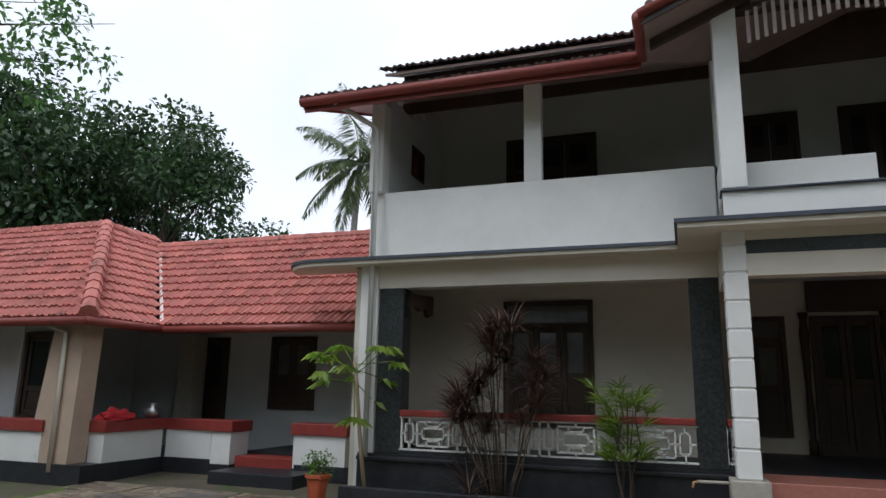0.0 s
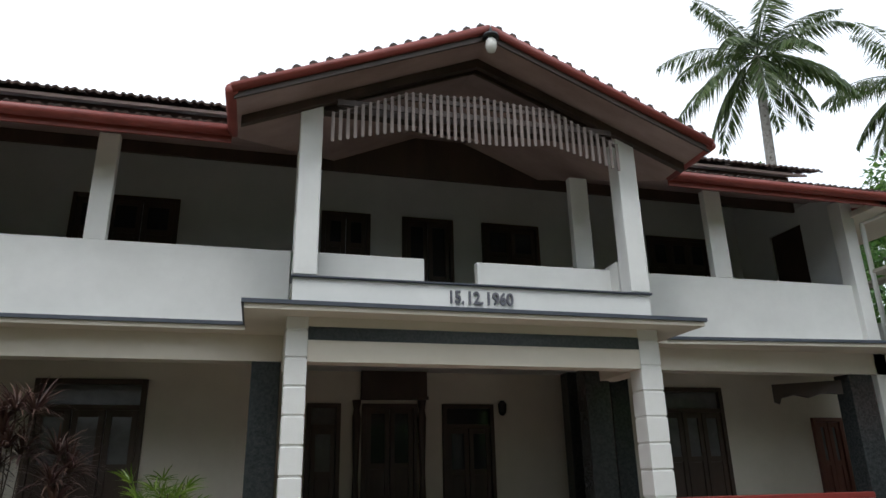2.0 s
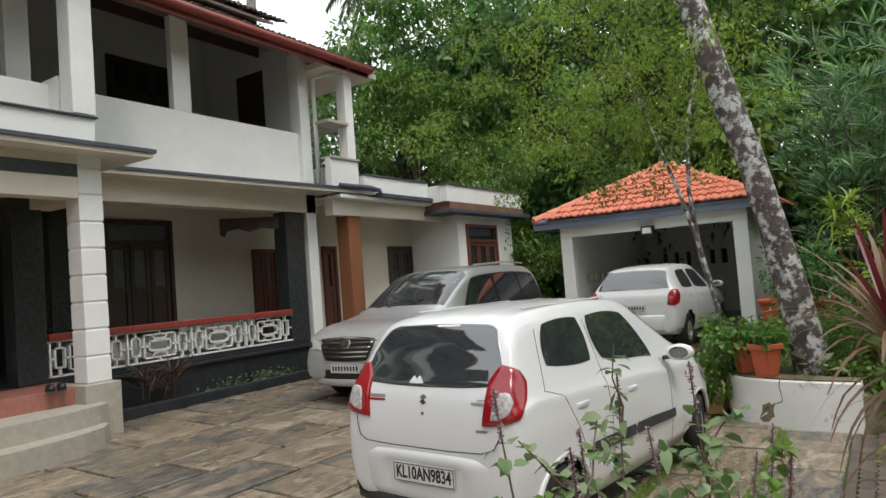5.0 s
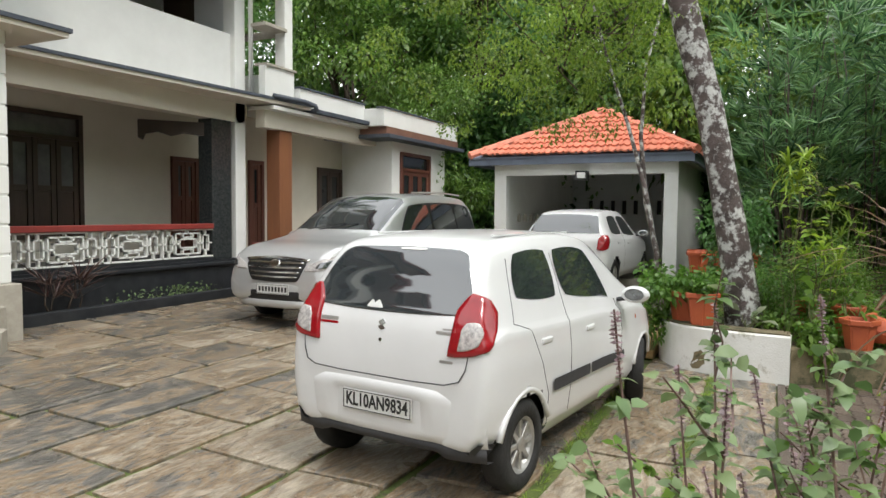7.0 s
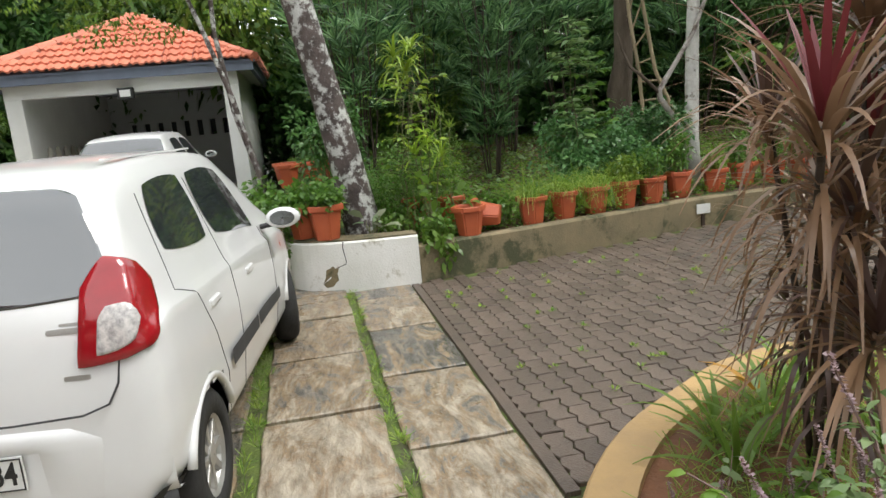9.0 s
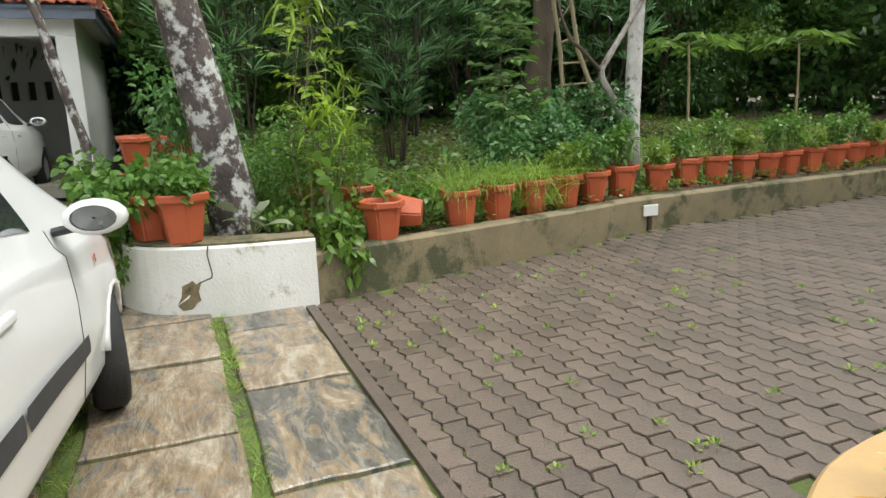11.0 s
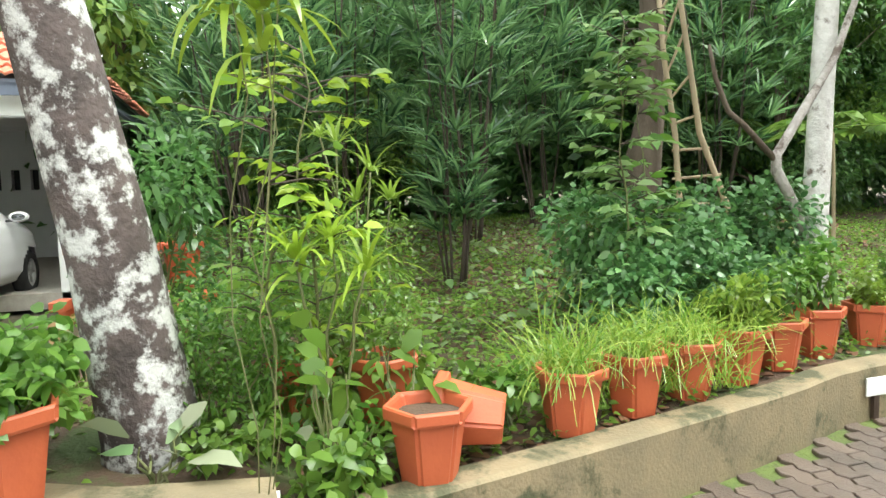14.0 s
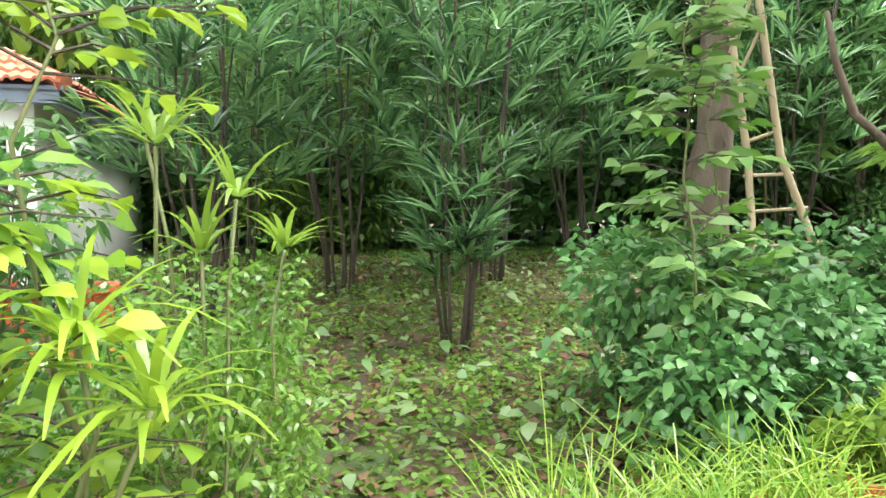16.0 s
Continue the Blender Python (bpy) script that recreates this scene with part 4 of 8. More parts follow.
part("body", add_lathe(bmesh.new(), [(0.02, 0), (0.09, 0.01), (0.15, 0.08), (0.14, 0.16), (0.09, 0.2), (0.075, 0.23), (0.11, 0.25), (0.105, 0.25)], 16), M_STEEL, d, "", True)
d = thing("red_cloth", (-9.62, 9.2, 1.06), "crumpled bright red cloth on the red seat", "cloth")
bm = bmesh.new()
bmesh.ops.create_icosphere(bm, subdivisions=4, radius=1)
for v in bm.verts:
    n = noise.noise(v.co * 2.3) * 0.5 + noise.noise(v.co * 6) * 0.22
    v.co = Vector((v.co.x * 0.17 * (1 + n), v.co.y * 0.32 * (1 + n), max(0.0, v.co.z) * 0.16 * (1 + n)))
part("cloth", bm, mat("red cloth", (0.55, 0.03, 0.03), (0.42, 0.02, 0.03), 8, 0.85, 0.3), d, "", True)

# ---- right wing: corner turret, recess and flat-roofed block ----
structure("wall_turret", boxes([(8.97, 9.75, 8.86, 9.0, 3.5, 4.05), (9.6, 9.75, 9.0, 10.6, 3.5, 4.05)]), M_WHITE, "white turret parapet", "wall")
for x, y in ((9.52, 8.88), (9.5, 10.2), (8.99, 10.2)):
    column("column", x, x + 0.22, y, y + 0.22, 4.05, 5.75, M_WHITE, "white turret pillar")
structure("turret_ledge", boxes([(8.97, 9.78, 8.82, 9.1, 4.05, 4.09), (8.97, 9.54, 8.84, 9.25, 4.72, 4.78), (9.5, 9.76, 9.1, 10.2, 4.72, 4.78)], 0.006), M_GRITSTONE, "thin cement ledges of the turret", "ledge")
structure("turret_roof", box(8.9, 10.3, 8.7, 10.9, 5.74, 5.84), M_CREAM, "flat cream turret roof slab", "roof")
wall_x("wall_recess", 9.8, 10.0, 9.5, 12.9, 0.35, 3.45, [(9.57, 9.98, 0.55, 2.5), (10.45, 10.75, 1.2, 2.5), (11.7, 12.6, 0.6, 2.5)], M_CREAM, "cream painted recess wall")
window("door_7", 9.57, 9.98, 0.55, 2.5, 9.79, "narrow reddish brown wooden door, closed", M_DOORWOOD, 1, False, 0.55)
window("window_12", 10.45, 10.75, 1.2, 2.5, 9.79, "narrow louvred window with a brown frame", M_DARKWOOD, 1, False, 0.3, M_FROST)
window("door_8", 11.7, 12.6, 0.6, 2.5, 9.79, "plain dark brown door, closed", M_DARKWOOD, 2, False, 0.5)
column("column", 9.45, 9.8, 8.95, 9.25, 0.5, 3.3, M_TEAK, "orange brown timber clad post")
structure("floor_recess", box(9.0, 12.9, 8.95, 9.8, 0.1, 0.55), M_GRITSTONE, "cement floor of the recess", "floor")
structure("wall_recess_low", box(9.0, 9.45, 9.0, 9.15, 0.5, 0.95), M_WHITE, "low white wall with a red top", "wall")
structure("recess_low_cap", box(8.98, 9.45, 8.97, 9.18, 0.95, 1.0), M_REDOX, "red top of the low wall", "trim")
structure("ceiling_recess", box(9.0, 12.9, 8.7, 10.0, 3.3, 3.36), M_WHITE, "white ceiling of the recess", "ceiling")
structure("beam_recess", box(9.0, 12.7, 8.9, 9.1, 3.0, 3.3), M_CREAM, "cream beam of the recess", "beam")
wall_x("wall_block", 8.5, 8.65, 12.65, 15.3, 0.1, 3.1, [(13.0, 14.45, 1.5, 2.9)], M_WHITE, "white front wall of the flat-roofed block")
structure("wall_block_side", boxes([(12.65, 12.8, 8.65, 10.6, 0.1, 3.1), (15.15, 15.3, 8.65, 12.0, 0.1, 3.1)]), M_WHITE, "white side wall of the block", "wall")
window("window_13", 13.0, 14.45, 1.5, 2.9, 8.49, "reddish brown wooden window with carved leaves", M_DOORWOOD, 3, True, 0.35)
structure("block_slab", boxes([(10.0, 12.4, 8.6, 10.0, 3.36, 3.44), (11.95, 15.75, 8.15, 12.0, 3.1, 3.18)], 0.01), M_SLABEDGE, "thin grey slab edges of the flat roof", "slab")
structure("block_band", boxes([(12.0, 15.55, 8.25, 12.0, 3.18, 3.34)]), M_BROWNBAND, "brown band below the parapet", "trim")
structure("parapet_block", boxes([(9.78, 11.95, 8.75, 8.9, 3.44, 3.78), (11.9, 15.5, 8.25, 8.4, 3.34, 3.7), (11.9, 12.05, 8.4, 8.9, 3.34, 3.7), (15.35, 15.5, 8.4, 12.0, 3.34, 3.7)], 0.006), M_WHITE, "white parapet of the flat roof", "parapet")
structure("parapet_coping", boxes([(9.76, 11.95, 8.72, 8.93, 3.78, 3.81), (11.87, 15.53, 8.22, 8.43, 3.7, 3.73)], 0.004), M_SLABEDGE, "dark coping on the parapet", "trim")
d = thing("rain_pipe", (9.0, 9.2, 0.4), "white plastic rain pipe down the corner", "pipe")
part("pipe", tube([(0, 0, 3.1), (0, 0, 5.2), (0.5, -0.5, 5.4)], 0.04, 8), M_PIPE, d, "", True)
part("bend", tube([(0.0, -0.5, 3.12), (0.7, -0.65, 3.1), (0.9, -0.7, 3.06), (0.92, -0.72, 2.95)], 0.045, 8), M_SLABEDGE, d, "", True)
d = thing("rain_pipe", (-5.16, 9.2, 0.2), "white plastic rain pipe down the corner", "pipe")
part("pipe", tube([(0, 0, 0.5), (0, 0, 5.3), (-0.04, -0.06, 5.36), (-0.5, -0.5, 5.62)], 0.042, 8), M_PIPE, d, "", True)

# ---- garage ----
GX, GZ = 14.3, 0.25
structure("wall_garage", boxes([(14.5, 20.2, 6.45, 6.65, 0.1, 2.75), (14.5, 20.2, 2.75, 2.95, 0.1, 2.75)]), M_WHITE, "white side wall of the garage", "wall")
holes = [(3.2 + 0.33 * i, 3.2 + 0.33 * i + 0.15) for i in range(9)]
bm = boxes([(20.0, 20.2, 2.95, 6.45, 0.1, 1.55), (20.0, 20.2, 2.95, 6.45, 1.95, 2.75)])
ys = [2.95] + [v for h in holes for v in h] + [6.45]
for a, b in zip(ys[::2], ys[1::2]):
    add_box(bm, 20.0, 20.2, a, b, 1.55, 1.95)
structure("wall_garage_rear", bm, M_GRAYWALL, "grey rear wall of the garage with vent holes", "wall")
# added black sheet: its colour stands in for shade seen through the vents
structure("vent_shade_sheet", box(20.3, 20.35, 2.8, 6.6, 0.1, 2.7), M_PLINTH, "black sheet standing in for the shade behind the vents", "wall")
structure("floor_garage", box(14.2, 20.2, 2.75, 6.65, 0.0, 0.2), M_GRITSTONE, "cement floor of the garage", "floor")
column("column", 14.2, 14.45, 6.42, 6.7, 0.1, 2.4, M_WHITE, "white square garage post")
column("column", 14.2, 14.45, 2.72, 3.0, 0.1, 2.4, M_WHITE, "white square garage post")
structure("beam_garage", box(14.2, 14.45, 2.72, 6.7, 2.4, 2.7), M_WHITE, "white beam over the garage opening", "beam")
structure("fascia_garage", boxes([(13.98, 14.05, 2.4, 7.25, 2.62, 2.8), (14.05, 20.5, 2.4, 2.47, 2.62, 2.8), (14.05, 20.5, 7.18, 7.25, 2.62, 2.8)]), M_FASCIA, "blue grey fascia board of the garage roof", "trim")
structure("ceiling_garage", box(14.05, 20.4, 2.47, 7.18, 2.7, 2.74), M_WHITE, "white ceiling of the garage", "ceiling")
gr = thing("garage_roof", (14.0, 4.85, 2.8), "bright orange tiled hipped garage roof", "roof")
x0, x1, y0, y1, zt = 13.95, 20.55, 2.35, 7.22, 4.05
ax, bx, cy = 16.6, 17.9, 4.83
bm = bmesh.new()
sheet([(x0, y0, 2.8), (x0, y1, 2.8), (ax, cy, zt)], 0.04, bm)
sheet([(x0, y0, 2.8), (ax, cy, zt), (bx, cy, zt), (x1, y0, 2.8)], 0.04, bm)
sheet([(x0, y1, 2.8), (x1, y1, 2.8), (bx, cy, zt), (ax, cy, zt)], 0.04, bm)
sheet([(x1, y0, 2.8), (bx, cy, zt), (x1, y1, 2.8)], 0.04, bm)
d = part("deck", bm, M_FASCIA, gr)
d.matrix_basis = gr.matrix_basis.inverted()
L = math.hypot(ax - x0, zt - 2.8)
tiled(gr, (x0 - 0.03, y1, 2.82), (0, -1, 0), (ax - x0, 0, zt - 2.8), y1 - y0, L, lambda u, v: v / L * 2.47 < u < 4.95 - v / L * 2.47, M_TILEORANGE, 0.27, 0.33, single=150)
L2 = math.hypot(cy - y0, zt - 2.8)
tiled(gr, (x0, y0 - 0.03, 2.82), (1, 0, 0), (0, cy - y0, zt - 2.8), x1 - x0, L2, lambda u, v: v / L2 * 2.65 < u < 6.6 - v / L2 * 2.65, M_TILEORANGE, 0.27, 0.33)
for p, q in (((x0, y0, 2.84), (ax, cy, zt + 0.03)), ((x0, y1, 2.84), (ax, cy, zt + 0.03)), ((ax, cy, zt + 0.03), (bx, cy, zt + 0.03))):
    ridge_caps(gr, p, q, M_TILEORANGE, 0.09, 0.36)
d = thing("flood_light", (14.08, 4.67, 2.37), "small black flood light on the garage beam", "lamp")
part("housing", box(-0.05, 0.12, -0.13, 0.13, -0.1, 0.1, bevel=0.01), M_BLACK, d)
part("glass", box(-0.056, -0.052, -0.09, 0.09, -0.06, 0.06), M_PIPE, d, "pale lamp glass")
for k in range(7):
    d = thing("wall_bottle", (15.0 + 0.45 * k, 6.38, 1.35), "small white bracket with tools on the garage wall", "fitting", "fittings on the garage wall")
    part("hook", add_lathe(bmesh.new(), [(0.02, 0), (0.05, 0.02), (0.045, 0.14), (0.02, 0.2)], 8, None, True), M_GRITSTONE, d)

# ---- cars ----
from mathutils.bvhtree import BVHTree

M_CARWHITE = mat("white car paint", (0.72, 0.72, 0.72), (0.68, 0.68, 0.68), 1.5, 0.35, 0.0, coat=0.8, stain=(0.66, 0.64, 0.58), stain_at=0.72, stain_scale=1.5)
M_CARSILVER = mat("silver car paint", (0.60, 0.60, 0.60), (0.55, 0.55, 0.55), 2, 0.3, 0.0, metal=0.45, coat=0.9)
def reflecting(m, ior):
    m.node_tree.nodes["Principled BSDF"].inputs["IOR"].default_value = ior
    return m


M_CARGLASS = mat("tinted car glass", (0.025, 0.03, 0.032), (0.035, 0.04, 0.042), 2, 0.04, 0.0, spec=0.9)
M_WINDSCREEN = mat("pale windscreen glass", (0.03, 0.036, 0.04), (0.04, 0.046, 0.05), 2, 0.04, 0.0, spec=0.9)
M_TYRE = mat("black tyre rubber", (0.015, 0.015, 0.015), (0.025, 0.024, 0.023), 10, 0.8, 0.2)
M_HUB = mat("silver wheel cover", (0.45, 0.44, 0.42), (0.38, 0.37, 0.35), 6, 0.35, 0.05, metal=0.6)
M_TAIL = mat("red tail lamp plastic", (0.33, 0.008, 0.014), (0.24, 0.006, 0.01), 6, 0.12, 0.02, coat=0.6)
M_CLEAR = mat("clear lamp plastic", (0.62, 0.58, 0.56), (0.26, 0.25, 0.25), 45, 0.12, 0.1, coat=0.6)
M_CHROME = mat("chrome trim", (0.75, 0.75, 0.75), (0.65, 0.65, 0.65), 6, 0.12, 0.0, metal=1)
M_PLATE = mat("white number plate", (0.72, 0.72, 0.70), (0.66, 0.66, 0.64), 6, 0.5, 0.0)
M_TRIM = mat("grey black car trim", (0.03, 0.03, 0.033), (0.045, 0.045, 0.048), 8, 0.6, 0.05)
M_SEAT = mat("dark seat cloth", (0.03, 0.03, 0.032), (0.045, 0.045, 0.045), 8, 0.9, 0.1)
reflecting(M_CARGLASS, 1.9)
reflecting(M_WINDSCREEN, 1.8)
SECTION = ((0.0, 0.0, 0.0), (0.86, 0.0, 0.0), (0.965, 0.16, 0.0), (1.0, 0.42, 0.0), (1.0, 0.72, 0.0), (0.975, 0.95, 0.0), (0.94, 1.0, 0.02), (1.0, 0.0, 0.80), (0.90, 0.0, 0.94), (0.55, 0.0, 0.985), (0.0, 0.0, 1.0))


def catmull(p, t):
    """A smooth value through the list p at the place t."""
    n = len(p)
    t = min(max(t, 0.0), n - 1.0001)
    i = int(t)
    f = t - i
    a, b, c, d = p[max(i - 1, 0)], p[i], p[min(i + 1, n - 1)], p[min(i + 2, n - 1)]
    return 0.5 * (2 * b + (c - a) * f + (2 * a - 5 * b + 4 * c - d) * f * f + (3 * b - a - 3 * c + d) * f ** 3)


class Body:
    """A car body through stations (x, half width, sill, belt, top, half width of the roof)."""

    def __init__(self, stations):
        self.cols = [[s[k] for s in stations] for k in range(6)]
        self.n = len(stations)

    def u(self, x):
        lo, hi = 0.0, self.n - 1.0
        for _ in range(30):
            mid = (lo + hi) / 2
            lo, hi = (mid, hi) if catmull(self.cols[0], mid) < x else (lo, mid)
        return lo

    def raw(self, u, j):
        x, w, zs, zb, zt, wt = (catmull(c, u) for c in self.cols)
        a, low, up = SECTION[j]
        if j <= 6:
            return Vector((x, a * w, zs + low * (zb - zs) + up * (zt - zb)))
        return Vector((x, a * wt, zb + up * (zt - zb)))

    def at(self, u, v, side=1):
        v = min(max(v, 0.0), len(SECTION) - 1.0)
        i = min(int(v), len(SECTION) - 2)
        f = v - i
        f = f * f * (3 - 2 * f) * 0.25 + f * 0.75
        p = self.raw(u, i).lerp(self.raw(u, i + 1), f)
        p.y *= side
        return p

    def shell(self, arches, r):
        """The whole skin, open at the wheel arches."""
        bm = bmesh.new()
        nu, nv = 90, 44
        top = len(SECTION) - 1
        rows = []
        for i in range(nu + 1):
            u = (self.n - 1) * i / nu
            row = [bm.verts.new(self.at(u, top * j / nv, 1)) for j in range(nv + 1)]
            row += [bm.verts.new(self.at(u, top * j / nv, -1)) for j in range(nv - 1, 0, -1)]
            rows.append(row)
        k = len(rows[0])
        for a, b in zip(rows, rows[1:]):
            for j in range(k):
                q = (a[j], a[(j + 1) % k], b[(j + 1) % k], b[j])
                c = sum((v.co for v in q), Vector()) / 4
                if any(math.hypot(c.x - ax, c.z - r) < r * 1.17 for ax in arches) and abs(c.y) > 0.4:
                    continue
                bm.faces.new(q)
        bm.faces.new(rows[0])
        bm.faces.new(rows[-1][::-1])
        bmesh.ops.recalc_face_normals(bm, faces=bm.faces)
        return bm

    def patch(self, corners, side=1, lift=0.004, n=14, m=10, round_=0.22, both=False):
        """A panel over the skin between four corners (x, v), with rounded corners; both: right across the car from side to side."""
        bm = bmesh.new()
        g = []
        for i in range(n + 1):
            row = []
            for j in range(m + 1):
                a, b = 2 * i / n - 1, 2 * j / m - 1
                aa, bb = a * math.sqrt(1 - round_ * b * b), b * math.sqrt(1 - round_ * a * a)
                s, t = (aa + 1) / 2, (bb + 1) / 2
                x = (corners[0][0] * (1 - s) + corners[1][0] * s) * (1 - t) + (corners[3][0] * (1 - s) + corners[2][0] * s) * t
                v = (corners[0][1] * (1 - s) + corners[1][1] * s) * (1 - t) + (corners[3][1] * (1 - s) + corners[2][1] * s) * t
                sd = side
                if both:
                    top = len(SECTION) - 1
                    if v > top:
                        v, sd = 2 * top - v, -1
                    else:
                        sd = 1
                u = self.u(x)
                p = self.at(u, v, sd)
                e = 0.02
                du = self.at(u + e, v, sd) - self.at(u - e, v, sd)
                dv = self.at(u, v + e, sd) - self.at(u, v - e, sd)
                nn = du.cross(dv) * sd
                if nn.length > 1e-9:
                    nn.normalize()
                    if nn.dot(p - Vector((p.x * 0.6 + 0.5, 0, 0.7))) < 0:
                        nn = -nn
                    p = p + nn * lift
                row.append(bm.verts.new(p))
            g.append(row)
        for a, b in zip(g, g[1:]):
            for j in range(m):
                bm.faces.new((a[j], a[j + 1], b[j + 1], b[j]))
        bmesh.ops.recalc_face_normals(bm, faces=bm.faces)
        return bm


def add_wheel(car, x, y, r, w, side, spokes=8, steer=0.0):
    tyre = part("wheel", add_lathe(bmesh.new(), [(r * 0.62, -w / 2), (r * 0.9, -w / 2), (r * 0.985, -w * 0.36), (r, 0), (r * 0.985, w * 0.36), (r * 0.9, w / 2), (r * 0.62, w / 2), (r * 0.6, w * 0.3)], 28), M_TYRE, car, "black rubber tyre", True)
    tyre.matrix_basis = pose(x, y, r, 0, 0, steer) @ pose(0, 0, 0, -90 * side, 0, 0)
    rim = add_lathe(bmesh.new(), [(r * 0.63, w * 0.40), (r * 0.60, w * 0.43), (r * 0.54, w * 0.34), (r * 0.5, w * 0.2), (r * 0.1, w * 0.2)], 28)
    for k in range(spokes):
        add_box(rim, r * 0.12, r * 0.56, -r * 0.055, r * 0.055, w * 0.22, w * 0.36, bevel=0.004, m=Matrix.Rotation(2 * math.pi * k / spokes, 4, "Z"))
    add_lathe(rim, [(r * 0.17, w * 0.24), (r * 0.16, w * 0.40), (r * 0.02, w * 0.42)], 14)
    part("rim", rim, M_HUB, tyre, "silver wheel cover")


def mirror_of(car, b, x, z, side, paint):
    p = b.at(b.u(x), 5.6, side)
    mo = part("mirror", add_lathe(bmesh.new(), [(0.01, -0.06), (0.07, -0.05), (0.085, 0.0), (0.08, 0.045), (0.06, 0.05)], 16), paint, car, "", True)
    mo.matrix_basis = Matrix.Translation((x, p.y + side * 0.13, z)) @ pose(0, 0, 0, 0, -90, 0) @ Matrix.Diagonal((0.78, 1.3, 1, 1))
    # dark tinted glass stands in for trees mirrored in the silvering
    gl = part("mirror_glass", add_lathe(bmesh.new(), [(0.07, 0.04), (0.005, 0.042)], 16), M_CARGLASS, mo, "mirror glass with a dark reflection put into its colour")
    part("mirror_arm", tube([(x, p.y - side * 0.02, z - 0.05), (x, p.y + side * 0.09, z - 0.03)], 0.018, 6), M_TRIM, car)


def plate(car, m, text=None):
    p = part("number_plate", box(-0.25, 0.25, -0.005, 0.004, -0.062, 0.062, bevel=0.003), M_PLATE, car, "white number plate with black characters")
    p.matrix_basis = m
    part("plate_border", boxes([(-0.246, 0.246, -0.008, -0.0052, 0.052, 0.056), (-0.246, 0.246, -0.008, -0.0052, -0.056, -0.052), (-0.246, -0.242, -0.008, -0.0052, -0.052, 0.052), (0.242, 0.246, -0.008, -0.0052, -0.052, 0.052)]), M_BLACK, p)
    if text:
        w = writing("plate_text", text, 0.095, pose(0, -0.0065, 0, 90, 0, 0), p, M_BLACK, 0.0012, 0.0022)
        xs = [v.co.x for v in w.data.vertices]
        k = 0.45 / (max(xs) - min(xs))
        for v in w.data.vertices:
            v.co.x *= k
            v.co.y *= 1.15
    else:
        part("plate_text", boxes([(-0.21 + 0.05 * i, -0.18 + 0.05 * i, -0.008, -0.0055, -0.03, 0.03) for i in range(9)]), M_BLACK, p)


def seam(car, b, xv, side, width=0.006):
    """A thin dark joint along points (x, v) of the skin."""
    pts = []
    for (x0, v0), (x1, v1) in zip(xv, xv[1:]):
        for k in range(8):
            f = k / 8
            x, v = x0 + (x1 - x0) * f, v0 + (v1 - v0) * f
            pts.append(b.at(b.u(x), v, side))
    part("door_joint", add_tube(bmesh.new(), pts, width * 0.42, 5), M_TRIM, car)


def cast_panel(tree, outline, d, lift, z_up=True):
    """A panel laid on the skin: its outline (across, height) is thrown on the body along d."""
    d = Vector(d).normalized()
    e = Vector((-d.y, d.x, 0))
    n = len(outline)
    cx, cz = sum(p[0] for p in outline) / n, sum(p[1] for p in outline) / n
    pts = []
    for i in range(n):
        a, b, c, g = (outline[(i + q) % n] for q in (-1, 0, 1, 2))
        for k in range(6):
            f = k / 6
            pts.append([0.35 * (0.5 * (2 * b[j] + (c[j] - a[j]) * f + (2 * a[j] - 5 * b[j] + 4 * c[j] - g[j]) * f * f + (3 * b[j] - a[j] - 3 * c[j] + g[j]) * f ** 3)) + 0.65 * (b[j] + (c[j] - b[j]) * f) for j in (0, 1)])
    bm = bmesh.new()
    rows = []
    for s, l in ((1.0, -0.006), (0.985, lift * 0.75), (0.95, lift), (0.8, lift), (0.62, lift), (0.44, lift), (0.26, lift), (0.1, lift)):
        row = []
        for p in pts:
            o = e * (cx + (p[0] - cx) * s) + Vector((0, 0, cz + (p[1] - cz) * s)) - d * 6
            loc, nrm, _, _ = tree.ray_cast(o, d)
            if loc is None:
                loc, nrm, _, _ = tree.find_nearest(o + d * 5.3)
            if nrm.dot(d) > 0:
                nrm = -nrm
            row.append(bm.verts.new(loc + nrm * l))
        rows.append(row)
    k = len(pts)
    for a, b in zip(rows, rows[1:]):
        for j in range(k):
            bm.faces.new((a[j], a[(j + 1) % k], b[(j + 1) % k], b[j]))
    bm.faces.new(rows[-1])
    bmesh.ops.recalc_face_normals(bm, faces=bm.faces)
    return bm


# the small white hatchback
ALTO = Body([(-0.455, 0.56, 0.40, 0.58, 0.62, 0.50), (-0.445, 0.66, 0.35, 0.76, 0.80, 0.60), (-0.41, 0.71, 0.32, 0.93, 0.99, 0.645), (-0.33, 0.732, 0.30, 0.965, 1.16, 0.615), (-0.23, 0.738, 0.27, 0.99, 1.36, 0.575), (-0.09, 0.74, 0.21, 0.985, 1.465, 0.55), (0.25, 0.74, 0.2, 0.97, 1.50, 0.55), (0.8, 0.74, 0.2, 0.95, 1.508, 0.55), (1.3, 0.74, 0.2, 0.93, 1.48, 0.55), (1.6, 0.74, 0.2, 0.90, 1.37, 0.565), (1.95, 0.74, 0.2, 0.90, 1.13, 0.61), (2.2, 0.73, 0.2, 0.88, 0.98, 0.65), (2.5, 0.71, 0.22, 0.80, 0.90, 0.63), (2.75, 0.64, 0.24, 0.66, 0.76, 0.55), (2.88, 0.50, 0.28, 0.50, 0.58, 0.43)])


